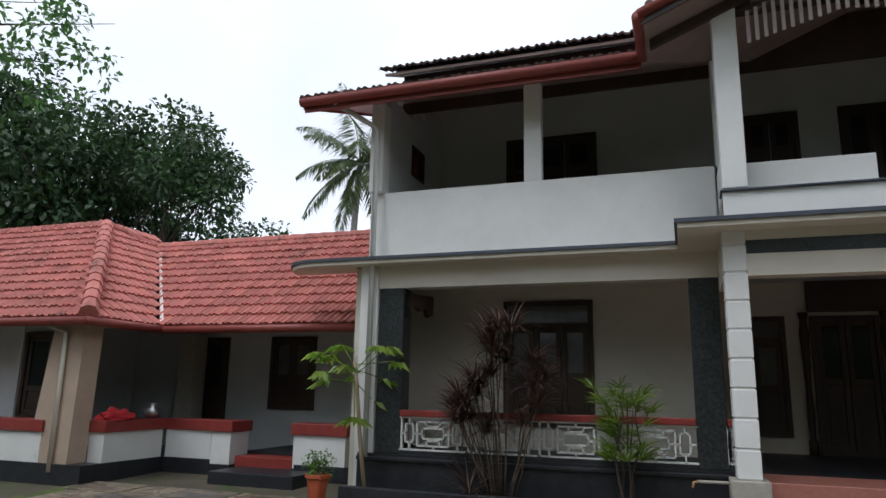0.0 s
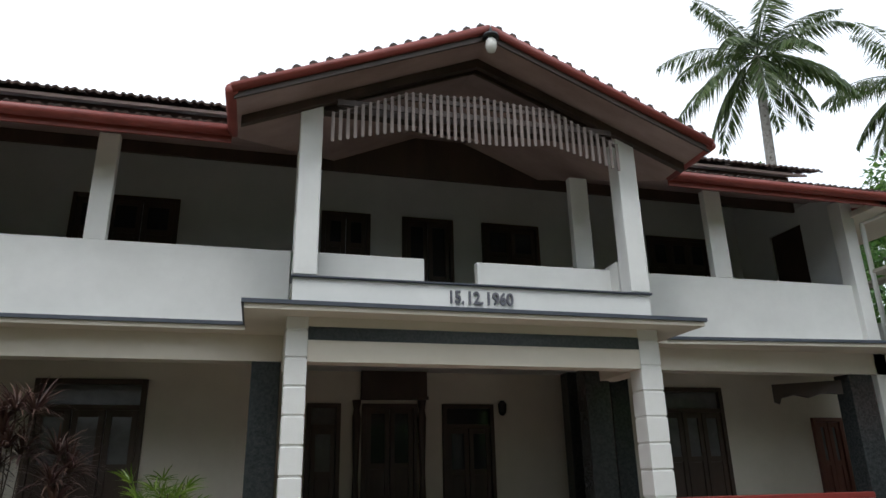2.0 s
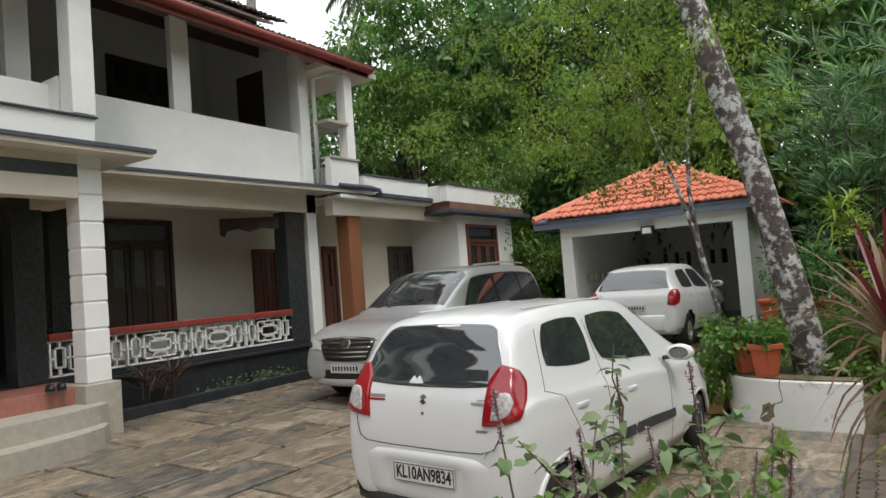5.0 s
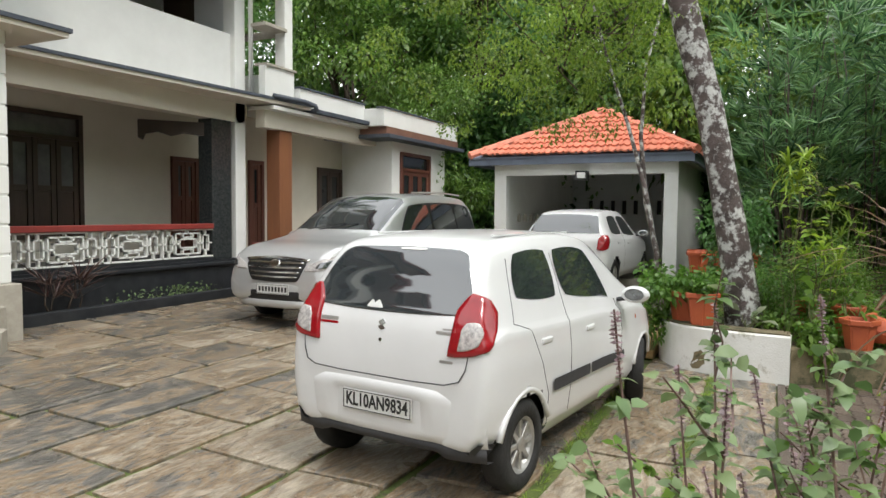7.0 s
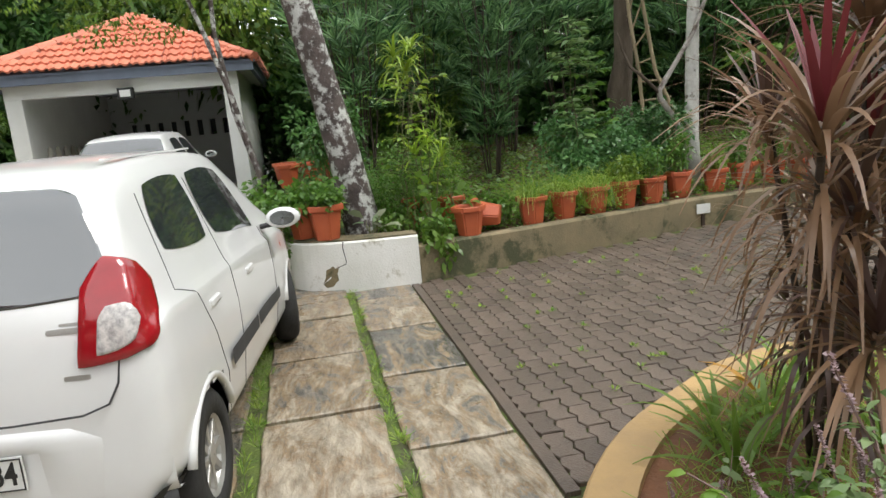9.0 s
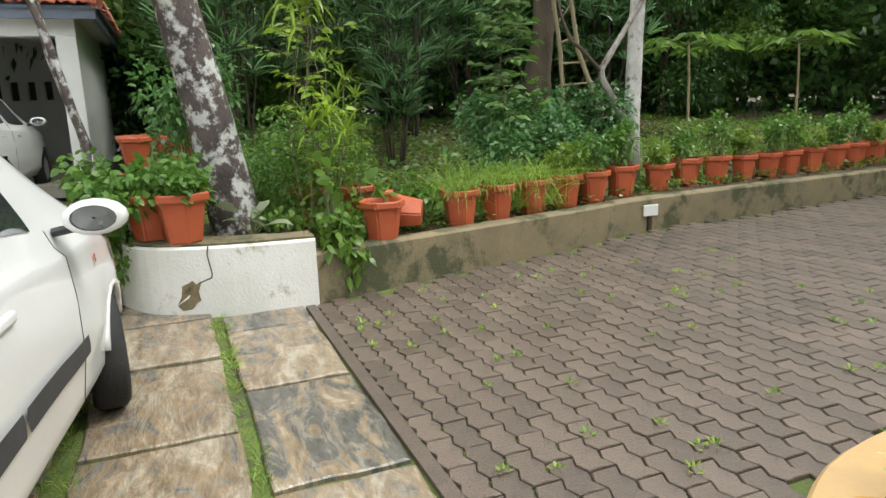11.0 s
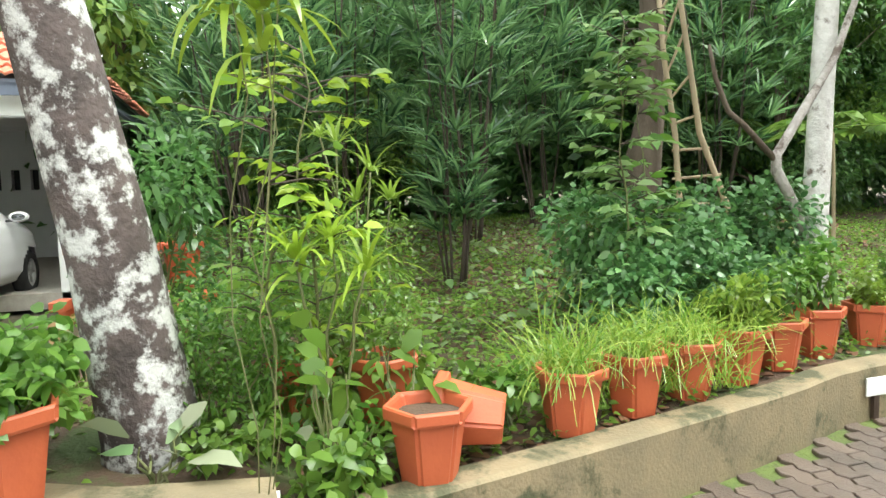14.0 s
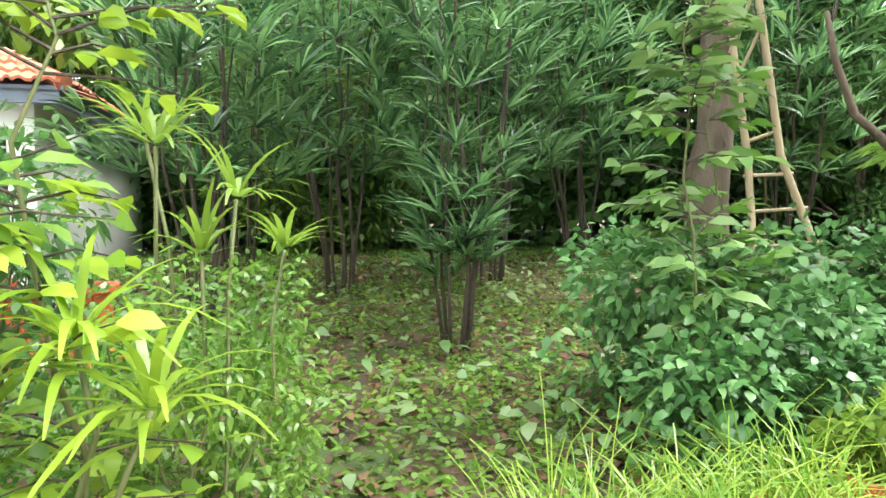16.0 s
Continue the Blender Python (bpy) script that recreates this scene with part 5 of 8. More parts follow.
def hatchback(at, turn):
    car = thing("hatchback_car", at, "small white hatchback car with red tail lamps, parked on the flagstones", "car", "parked cars", turn)
    shell = ALTO.shell((0.0, 2.36), 0.275)
    tree = BVHTree.FromBMesh(shell)
    part("body", shell, M_CARWHITE, car, "glossy white painted body", True)
    part("underbody", boxes([(-0.2, 2.6, -0.5, 0.5, 0.2, 0.5), (-0.33, 0.32, -0.66, 0.66, 0.32, 0.62), (2.05, 2.68, -0.64, 0.64, 0.3, 0.6)]), M_BLACK, car, "black underbody")
    glass = part("rear_window", cast_panel(tree, [(-0.59, 1.085), (-0.54, 1.06), (-0.3, 1.045), (0, 1.04), (0.3, 1.045), (0.54, 1.06), (0.59, 1.085), (0.53, 1.25), (0.46, 1.38), (0.38, 1.41), (0, 1.42), (-0.38, 1.41), (-0.46, 1.38), (-0.53, 1.25)], (1, 0, 0), 0.005), M_WINDSCREEN, car, "dark reflecting rear window", True)
    part("windscreen", ALTO.patch([(2.14, 7.1), (2.14, 12.9), (1.52, 12.6), (1.52, 7.4)], both=True, n=20, round_=0.1), M_WINDSCREEN, car, "", True)
    for s in (-1, 1):
        part("side_window", ALTO.patch([(-0.02, 6.34), (0.60, 6.26), (0.60, 6.99), (0.12, 6.99)], s), M_CARGLASS, car, "dark rear side window", True)
        part("side_window", ALTO.patch([(0.68, 6.26), (1.60, 6.16), (1.28, 6.99), (0.68, 6.99)], s), M_CARGLASS, car, "dark front side window", True)
        lamp = part("tail_lamp", cast_panel(tree, [(s * q[0], q[1] + 0.055) for q in ((0.02, 0.785), (0.05, 0.93), (0.085, 1.03), (0.17, 1.125), (0.255, 1.09), (0.295, 1.02), (0.275, 0.92), (0.22, 0.84), (0.13, 0.80))], (1, -s, 0), 0.018), M_TAIL, car, "red tail lamp with a clear lower lens", True)
        part("lens", cast_panel(tree, [(s * q[0], q[1] + 0.055) for q in ((0.07, 0.82), (0.095, 0.93), (0.125, 0.97), (0.175, 0.975), (0.19, 0.92), (0.165, 0.86), (0.12, 0.83))], (1, -s, 0), 0.022), M_CLEAR, lamp, "clear faceted lens", True)
        part("moulding", ALTO.patch([(0.35, 3.0), (0.98, 3.0), (0.98, 3.35), (0.35, 3.35)], s, 0.014, round_=0.05), M_TRIM, car, "grey black side moulding")
        part("moulding", ALTO.patch([(1.0, 3.0), (1.72, 3.0), (1.72, 3.35), (1.0, 3.35)], s, 0.014, round_=0.05), M_TRIM, car, "grey black side moulding")
        for x in (0.28, 1.02):
            p = ALTO.at(ALTO.u(x), 4.55, s)
            part("door_handle", box(x - 0.07, x + 0.07, p.y - 0.014, p.y + 0.014, p.z - 0.016, p.z + 0.016, bevel=0.008), M_CARWHITE, car)
        seam(car, ALTO, [(0.66, 6.9), (0.66, 5.0), (0.66, 1.6)], s)
        seam(car, ALTO, [(0.04, 6.9), (-0.10, 6.0), (0.06, 5.2), (0.30, 3.0), (0.34, 1.6)], s)
        seam(car, ALTO, [(1.66, 6.2), (1.70, 5.0), (1.68, 1.6)], s)
        for ax in (0.0, 2.36):
            pts = [ALTO.at(ALTO.u(ax + 0.325 * math.cos(a)), 2.2, s) for a in [math.pi * (0.1 + 0.8 * k / 12) for k in range(13)]]
            for k, p in enumerate(pts):
                a = math.pi * (0.1 + 0.8 * k / 12)
                p.z = 0.275 + 0.325 * math.sin(a)
                p.y = s * (catmull(ALTO.cols[1], ALTO.u(p.x)) * 0.985)
            part("wheel_arch", add_tube(bmesh.new(), pts, 0.02, 6), M_CARWHITE, car, "", True)
            add_wheel(car, ax, s * 0.645, 0.275, 0.155, s, 8, 16.0 if ax else 0.0)
        mirror_of(car, ALTO, 1.72, 1.0, s, M_CARWHITE)
        part("indicator", ALTO.patch([(2.03, 4.4), (2.06, 4.4), (2.06, 4.6), (2.03, 4.6)], s, 0.008, 6, 6), mat("amber lamp", (0.6, 0.12, 0.02), (0.5, 0.1, 0.02), 4, 0.2, 0), car, "small amber indicator")
        part("head_lamp", ALTO.patch([(2.45, 4.4), (2.78, 4.0), (2.74, 6.2), (2.40, 6.4)], s, 0.008), M_CLEAR, car, "", True)
        part("bumper_corner", ALTO.patch([(-0.43, 0.9), (-0.29, 1.0), (-0.29, 1.75), (-0.43, 1.7)], s, 0.012), M_TRIM, car, "black lower bumper corner", True)
    bm = bmesh.new()
    rows = []
    for k in range(25):
        y = -0.70 + 1.40 * k / 24
        c = 0.075 * (1 - abs(y / 0.70) ** 3.5)
        x = -0.40 - c
        rec = 0.022 if abs(y) < 0.30 else 0.0
        rows.append([bm.verts.new(p) for p in ((x + 0.06, y, 0.345), (x + 0.012, y, 0.355), (x + rec, y, 0.40), (x + rec - 0.004, y, 0.57), (x - 0.004, y, 0.60), (x + 0.01, y, 0.645), (x + 0.06, y, 0.665))])
    for a, b in zip(rows, rows[1:]):
        for q in range(6):
            bm.faces.new((a[q], b[q], b[q + 1], a[q + 1]))
    bmesh.ops.recalc_face_normals(bm, faces=bm.faces)
    part("bumper", bm, M_CARWHITE, car, "white rear bumper with a recess for the plate", True)
    bm = bmesh.new()
    rows = []
    for k in range(25):
        y = -0.69 + 1.38 * k / 24
        x = -0.385 - 0.075 * (1 - abs(y / 0.70) ** 3.5)
        low = 0.27 if abs(y) > 0.42 else 0.30
        rows.append([bm.verts.new(p) for p in ((x + 0.05, y, 0.36), (x, y, 0.352), (x + 0.01, y, low), (x + 0.08, y, low - 0.01))])
    for a, b in zip(rows, rows[1:]):
        for q in range(3):
            bm.faces.new((a[q], b[q], b[q + 1], a[q + 1]))
    bmesh.ops.recalc_face_normals(bm, faces=bm.faces)
    part("valance", bm, M_TRIM, car, "black plastic strip under the bumper", True)
    plate(car, pose(-0.468, 0, 0.515, 0, 0, -90), "KL10AN9834")
    car["label"] = "small white hatchback car with red tail lamps on the flagstones"
    # hatch joint, emblem shapes, lock, tail sticker
    part("hatch_joint", tube([(-0.432, 0.60, 0.88), (-0.447, 0.585, 0.78), (-0.462, 0.55, 0.715), (-0.480, 0.47, 0.692), (-0.488, 0.25, 0.686), (-0.488, -0.25, 0.686), (-0.480, -0.47, 0.692), (-0.462, -0.55, 0.715), (-0.447, -0.585, 0.78), (-0.432, -0.60, 0.88)], 0.004, 5), M_TRIM, car)
    part("emblem", cast_panel(tree, [(-0.028, 0.95), (0.0, 0.938), (0.028, 0.957), (0.006, 0.967), (0.028, 0.983), (0.0, 1.002), (-0.028, 0.983), (-0.006, 0.97)], (1, 0, 0), 0.006), M_CHROME, car, "small chrome emblem shape")
    part("lock", cast_panel(tree, [(0.012 * math.cos(a), 0.885 + 0.012 * math.sin(a)) for a in (0, 1.05, 2.1, 3.14, 4.19, 5.24)], (1, 0, 0), 0.004), M_CHROME, car)
    for y0, y1, z0, z1, m_ in ((0.34, 0.48, 0.92, 0.94, M_HUB), (0.34, 0.48, 0.90, 0.914, M_TAIL), (-0.50, -0.38, 0.908, 0.926, M_HUB), (-0.49, -0.42, 0.934, 0.942, M_HUB), (-0.50, -0.42, 0.757, 0.773, M_HUB)):
        part("badge", cast_panel(tree, [(y0, z0 + 0.045), (y1, z0 + 0.045), (y1, z1 + 0.045), (y0, z1 + 0.045)], (1, 0, 0), 0.002), m_, car, "small badge bar")
    part("sticker", cast_panel(tree, [(0.02, 1.06), (0.14, 1.06), (0.11, 1.105), (0.085, 1.085), (0.06, 1.105)], (1, 0, 0), 0.008), M_PLATE, car, "white sticker on the rear window")
    part("sticker", cast_panel(tree, [(-0.16, 1.397), (0.02, 1.397), (0.02, 1.409), (-0.16, 1.409)], (1, 0, 0), 0.008), M_PLATE, car, "white strip of unreadable writing on the rear window")
    for y in (-0.44, 0.44):
        part("roof_rib", box(0.1, 1.25, y - 0.012, y + 0.012, 1.482, 1.492, bevel=0.004), M_CARWHITE, car)
    part("seat", boxes([(0.25, 0.4, 0.1, 0.55, 0.5, 1.15), (0.25, 0.4, -0.55, -0.1, 0.5, 1.15)], 0.04), M_SEAT, car)
    return car


hatchback((3.40, 2.895, 0.0), -7.0).scale = (0.96, 0.96, 0.96)

VAN = Body([(-0.94, 0.66, 0.45, 0.80, 0.86, 0.60), (-0.92, 0.78, 0.36, 1.00, 1.15, 0.68), (-0.84, 0.86, 0.3, 1.06, 1.50, 0.69), (-0.62, 0.88, 0.28, 1.07, 1.70, 0.68), (0.0, 0.885, 0.27, 1.06, 1.76, 0.68), (0.8, 0.885, 0.27, 1.05, 1.76, 0.68), (1.45, 0.885, 0.27, 1.03, 1.70, 0.68), (1.9, 0.885, 0.27, 1.02, 1.49, 0.69), (2.35, 0.88, 0.27, 1.0, 1.20, 0.72), (2.75, 0.875, 0.28, 0.98, 1.09, 0.75), (3.2, 0.86, 0.3, 0.90, 1.03, 0.74), (3.48, 0.80, 0.32, 0.76, 0.93, 0.70), (3.6, 0.72, 0.36, 0.60, 0.78, 0.62), (3.63, 0.6, 0.4, 0.52, 0.62, 0.5)])


def van(at, turn):
    car = thing("people_carrier", at, "silver people carrier with a chrome slatted grille, parked by the veranda", "car", "parked cars", turn)
    shell = VAN.shell((0.0, 2.75), 0.335)
    tree = BVHTree.FromBMesh(shell)
    part("body", shell, M_CARSILVER, car, "silver painted body", True)
    part("underbody", boxes([(-0.7, 3.3, -0.66, 0.66, 0.22, 0.6), (-0.38, 0.38, -0.8, 0.8, 0.4, 0.74), (2.37, 3.13, -0.78, 0.78, 0.4, 0.72)]), M_BLACK, car, "black underbody")
    part("windscreen", VAN.patch([(2.32, 7.1), (2.32, 12.9), (1.50, 12.6), (1.50, 7.4)], both=True, n=20, round_=0.1), M_WINDSCREEN, car, "pale reflecting windscreen", True)
    part("rear_window", VAN.patch([(-0.9, 7.2), (-0.9, 12.8), (-0.72, 12.6), (-0.72, 7.4)], both=True, n=20, round_=0.1), M_CARGLASS, car, "", True)
    for s in (-1, 1):
        part("window_band", VAN.patch([(-0.84, 6.06), (2.02, 6.06), (1.50, 6.97), (-0.68, 6.97)], s, 0.003, 40, 10, 0.06), M_BLACK, car, "black band round the side windows", True)
        for a, b, c, d in ((-0.78, -0.05, -0.05, -0.62), (0.0, 0.82, 0.82, 0.0), (0.87, 1.95, 1.50, 0.87)):
            part("side_window", VAN.patch([(a, 6.1), (b, 6.1), (c, 6.93), (d, 6.93)], s, 0.008), M_CARGLASS, car, "dark side window", True)
        lamp = part("head_lamp", cast_panel(tree, [(s * q[0], q[1]) for q in ((0.44, 0.73), (0.46, 0.79), (0.62, 0.86), (0.84, 0.955), (0.86, 0.90), (0.80, 0.79), (0.62, 0.735))], (-1, 0, 0), 0.012), M_CLEAR, car, "clear swept back head lamp", True)
        part("lens", cast_panel(tree, [(s * q[0], q[1]) for q in ((0.60, 0.765), (0.62, 0.82), (0.74, 0.865), (0.78, 0.82), (0.70, 0.77))], (-1, 0, 0), 0.017), M_CARGLASS, lamp, "dark lamp reflector", True)
        part("bumper_lamp", add_tube(bmesh.new(), [(3.36, s * 0.70, 0.455), (3.475, s * 0.70, 0.455)], 0.045, 12), M_CLEAR, car, "round fog lamp")
        for x in (0.1, 1.0):
            p = VAN.at(VAN.u(x), 4.6, s)
            part("door_handle", box(x - 0.09, x + 0.09, p.y - 0.016, p.y + 0.016, p.z - 0.02, p.z + 0.02, bevel=0.008), M_CARSILVER, car)
        seam(car, VAN, [(0.84, 6.9), (0.84, 1.6)], s)
        seam(car, VAN, [(2.0, 6.2), (2.0, 1.6)], s)
        for ax in (0.0, 2.75):
            pts = []
            for k in range(13):
                a = math.pi * k / 12
                x = ax + 0.395 * math.cos(a)
                pts.append((x, s * catmull(VAN.cols[1], VAN.u(x)) * 0.985, 0.335 + 0.395 * math.sin(a)))
            part("wheel_arch", add_tube(bmesh.new(), pts, 0.025, 6), M_CARSILVER, car, "", True)
            add_wheel(car, ax, s * 0.78, 0.335, 0.2, s, 5)
        mirror_of(car, VAN, 1.98, 1.1, s, M_CARSILVER)
    gr_ = part("grille", cast_panel(tree, [(-0.45, 0.84), (-0.41, 0.70), (-0.34, 0.60), (0.0, 0.585), (0.34, 0.60), (0.41, 0.70), (0.45, 0.84), (0.0, 0.87)], (-1, 0, 0), 0.014), M_BLACK, car, "black grille with chrome slats", True)
    for k in range(4):
        z, w = 0.645 + 0.055 * k, 0.345 + 0.025 * k
        part("grille_slat", cast_panel(tree, [(-w, z), (0.0, z - 0.008), (w, z), (w, z + 0.02), (0.0, z + 0.012), (-w, z + 0.02)], (-1, 0, 0), 0.03), M_CHROME, gr_, "chrome slat", True)
    part("grille_rim", cast_panel(tree, [(-0.48, 0.865), (0.0, 0.895), (0.48, 0.865), (0.46, 0.84), (0.0, 0.868), (-0.46, 0.84)], (-1, 0, 0), 0.022), M_CHROME, gr_, "chrome rim", True)
    part("emblem", cast_panel(tree, [(0.085 * math.cos(a), 0.80 + 0.055 * math.sin(a)) for a in (0, 0.79, 1.57, 2.36, 3.14, 3.93, 4.71, 5.5)], (-1, 0, 0), 0.036), M_CHROME, car, "oval chrome emblem", True)
    for name, prof, m_, note in (("bumper", ((-0.02, 0.60), (0.02, 0.575), (0.045, 0.54), (0.04, 0.475)), M_CARSILVER, "silver front bumper"), ("air_intake", ((0.042, 0.477), (0.046, 0.465), (0.046, 0.375), (0.036, 0.363)), M_BLACK, "black air intake"), ("bumper_lip", ((0.03, 0.365), (0.055, 0.355), (0.055, 0.30), (0.02, 0.265), (-0.05, 0.255)), M_CARSILVER, "silver lower lip of the bumper")):
        bm = bmesh.new()
        rows = []
        for k in range(29):
            y = -0.83 + 1.66 * k / 28
            x = 3.25 + 0.36 * (1 - abs(y / 0.86) ** 3.2)
            rows.append([bm.verts.new((x + dx, y, z)) for dx, z in prof])
        for a, b in zip(rows, rows[1:]):
            for q in range(len(prof) - 1):
                bm.faces.new((a[q], b[q], b[q + 1], a[q + 1]))
        bmesh.ops.recalc_face_normals(bm, faces=bm.faces)
        part(name, bm, m_, car, note, True)
    plate(car, pose(3.665, 0, 0.50, 0, 0, 90))
    for s in (-1, 1):
        part("wiper", tube([(2.42, s * 0.1 - 0.3, 1.21), (2.2, s * 0.1 + 0.2, 1.3)], 0.008, 5), M_BLACK, car)
    part("roof_rail", tube([(-0.5, 0.6, 1.75), (0.2, 0.6, 1.78), (1.2, 0.6, 1.75)], 0.015, 6), M_CARSILVER, car)
    return car


van((9.98, 6.5, 0.10), 180.0)

SWIFT = Body([(-0.60, 0.62, 0.38, 0.62, 0.68, 0.55), (-0.585, 0.74, 0.31, 0.86, 0.92, 0.66), (-0.53, 0.81, 0.27, 1.0, 1.06, 0.68), (-0.42, 0.84, 0.25, 1.04, 1.28, 0.63), (-0.25, 0.845, 0.24, 1.04, 1.44, 0.60), (0.1, 0.845, 0.22, 1.02, 1.51, 0.59), (0.8, 0.845, 0.22, 0.99, 1.53, 0.59), (1.3, 0.845, 0.22, 0.97, 1.48, 0.60), (1.7, 0.845, 0.22, 0.96, 1.28, 0.63), (2.1, 0.84, 0.22, 0.94, 1.04, 0.70), (2.6, 0.81, 0.24, 0.84, 0.93, 0.70), (2.95, 0.70, 0.26, 0.66, 0.76, 0.60), (3.13, 0.54, 0.3, 0.5, 0.58, 0.45)])
sw = thing("hatchback_car", (12.45, 4.4, 0.12), "white hatchback car parked half inside the garage", "car", "parked cars", -3.0)
shell = SWIFT.shell((0.0, 2.39), 0.3)
tree = BVHTree.FromBMesh(shell)
part("body", shell, M_CARWHITE, sw, "white painted body", True)
part("underbody", boxes([(-0.4, 2.8, -0.62, 0.62, 0.2, 0.55), (-0.33, 0.36, -0.74, 0.74, 0.32, 0.66), (2.05, 2.72, -0.72, 0.72, 0.32, 0.64)]), M_BLACK, sw)
part("rear_window", SWIFT.patch([(-0.52, 7.1), (-0.52, 12.9), (-0.28, 12.6), (-0.28, 7.4)], both=True, n=20, round_=0.12), M_WINDSCREEN, sw, "reflecting rear window", True)
for s in (-1, 1):
    for a, b, c, d in ((-0.15, 0.58, 0.58, 0.05), (0.66, 1.65, 1.25, 0.66)):
        part("side_window", SWIFT.patch([(a, 6.1), (b, 6.1), (c, 6.93), (d, 6.93)], s), M_CARGLASS, sw, "dark side window", True)
    part("tail_lamp", cast_panel(tree, [(s * q[0], q[1]) for q in ((0.03, 0.80), (0.06, 0.98), (0.14, 1.06), (0.25, 1.05), (0.27, 0.95), (0.22, 0.82), (0.12, 0.78))], (1, -s, 0), 0.016), M_TAIL, sw, "red tail lamp", True)
    for x in (0.2, 0.95):
        p = SWIFT.at(SWIFT.u(x), 4.6, s)
        part("door_handle", box(x - 0.08, x + 0.08, p.y - 0.014, p.y + 0.014, p.z - 0.016, p.z + 0.016, bevel=0.007), M_CARWHITE, sw)
    seam(sw, SWIFT, [(0.62, 6.9), (0.62, 1.6)], s)
    for ax in (0.0, 2.39):
        add_wheel(sw, ax, s * 0.74, 0.3, 0.17, s, 6)
    mirror_of(sw, SWIFT, 1.72, 1.05, s, M_CARWHITE)
part("bumper", box(-0.63, -0.54, -0.58, 0.58, 0.33, 0.62, bevel=0.03), M_CARWHITE, sw, "", True)
plate(sw, pose(-0.625, 0, 0.75, 0, 0, -90))

# ---- garden wall, kerb, pots ----


def strip_wall(name, pts, thick, z0, z1, material, label, bm=None):
    """A low wall along plan points; its height may change from z1[0] to z1[-1]."""
    bm = bmesh.new()
    n = len(pts)
    rows = []
    for i, p in enumerate(pts):
        d = (Vector(pts[min(i + 1, n - 1)]) - Vector(pts[max(i - 1, 0)])).normalized()
        q = Vector((-d.y, d.x)) * thick
        h = z1[0] + (z1[1] - z1[0]) * i / (n - 1)
        p = Vector(p)
        rows.append([bm.verts.new(c) for c in ((p.x, p.y, z0), (p.x, p.y, h - 0.015), (p.x + q.x * 0.12, p.y + q.y * 0.12, h), (p.x + q.x, p.y + q.y, h), (p.x + q.x, p.y + q.y, z0))])
    for a, b in zip(rows, rows[1:]):
        for j in range(4):
            bm.faces.new((a[j], a[j + 1], b[j + 1], b[j]))
    bm.faces.new(rows[0])
    bm.faces.new(rows[-1][::-1])
    bmesh.ops.recalc_face_normals(bm, faces=bm.faces)
    return structure(name, bm, material, label, "wall")


def curve_points(pts, n):
    return [(catmull([p[0] for p in pts], (len(pts) - 1) * i / n), catmull([p[1] for p in pts], (len(pts) - 1) * i / n)) for i in range(n + 1)]


WHITE_LINE = curve_points([(7.5, 2.08), (7.2, 2.0), (6.94, 1.83), (6.80, 1.55), (6.72, 1.2), (6.68, 0.81)], 18)
TAN_LINE = curve_points([(6.72, 0.80), (6.88, 0.22), (7.12, -0.8), (7.38, -1.8), (7.62, -2.6), (7.80, -4.5), (7.95, -6.2), (8.2, -9.5), (8.6, -14)], 30)
strip_wall("wall_planter", WHITE_LINE, 0.14, -0.05, (0.45, 0.45), M_WHITEOLD, "curved whitewashed planter wall with a crack")
strip_wall("wall_garden", TAN_LINE, 0.15, -0.05, (0.34, 0.28), M_CONCRETE, "mossy tan garden wall along the drive")
structure("planter_rim", prism([(p[0] + 0.02, p[1]) for p in WHITE_LINE[2:]] + [(6.9, 0.81), (7.0, 1.3), (7.2, 1.7), (7.5, 1.9)], 0.452, 0.465), M_CONCRETE, "worn brown rim of the planter wall", "trim")
bm = bmesh.new()
rng = random.Random(3)
prev = None
def wall_point(y, z, out=0.006):
    """A place on the whitewashed face."""
    i = min(range(1, len(WHITE_LINE) - 1), key=lambda k: abs(WHITE_LINE[k][1] - y))
    a, b = (WHITE_LINE[i - 1], WHITE_LINE[i + 1])
    f = (y - a[1]) / (b[1] - a[1])
    d = Vector((b[1] - a[1], a[0] - b[0], 0)).normalized() * (1 if b[1] < a[1] else -1)
    return Vector((a[0] + (b[0] - a[0]) * f, y, z)) + d * out


for y, z in ((1.475, 0.452), (1.482, 0.40), (1.478, 0.36), (1.468, 0.31), (1.462, 0.27), (1.475, 0.245), (1.505, 0.235), (1.525, 0.222), (1.55, 0.215)):
    p = wall_point(y + rng.uniform(-0.004, 0.004), z, 0.001)
    if prev:
        add_tube(bm, [prev, p], 0.0045, 5)
    prev = p
structure("planter_crack", bm, M_BLACK, "dark crack down the whitewashed wall", "crack")
bm = bmesh.new()
hole = [(1.53, 0.23), (1.565, 0.21), (1.585, 0.235), (1.615, 0.215), (1.65, 0.20), (1.66, 0.13), (1.69, 0.07), (1.66, 0.035), (1.60, 0.045), (1.57, 0.085), (1.545, 0.10), (1.555, 0.16)]
mid = bm.verts.new(wall_point(1.605, 0.14, 0.002))
edge = [bm.verts.new(wall_point(y, z, 0.004)) for y, z in hole]
for a, b in zip(edge, edge[1:] + edge[:1]):
    bm.faces.new((mid, a, b))
structure("fallen_plaster", bm, M_CONCRETE, "patch of bare masonry where whitewash has fallen", "wall")
structure("step_garden", boxes([(7.25, 8.4, 2.1, 2.9, 0, 0.2), (7.6, 8.6, 2.3, 3.1, 0.0, 0.3)], 0.015), M_CURB, "low tan cement step by the planter", "step")


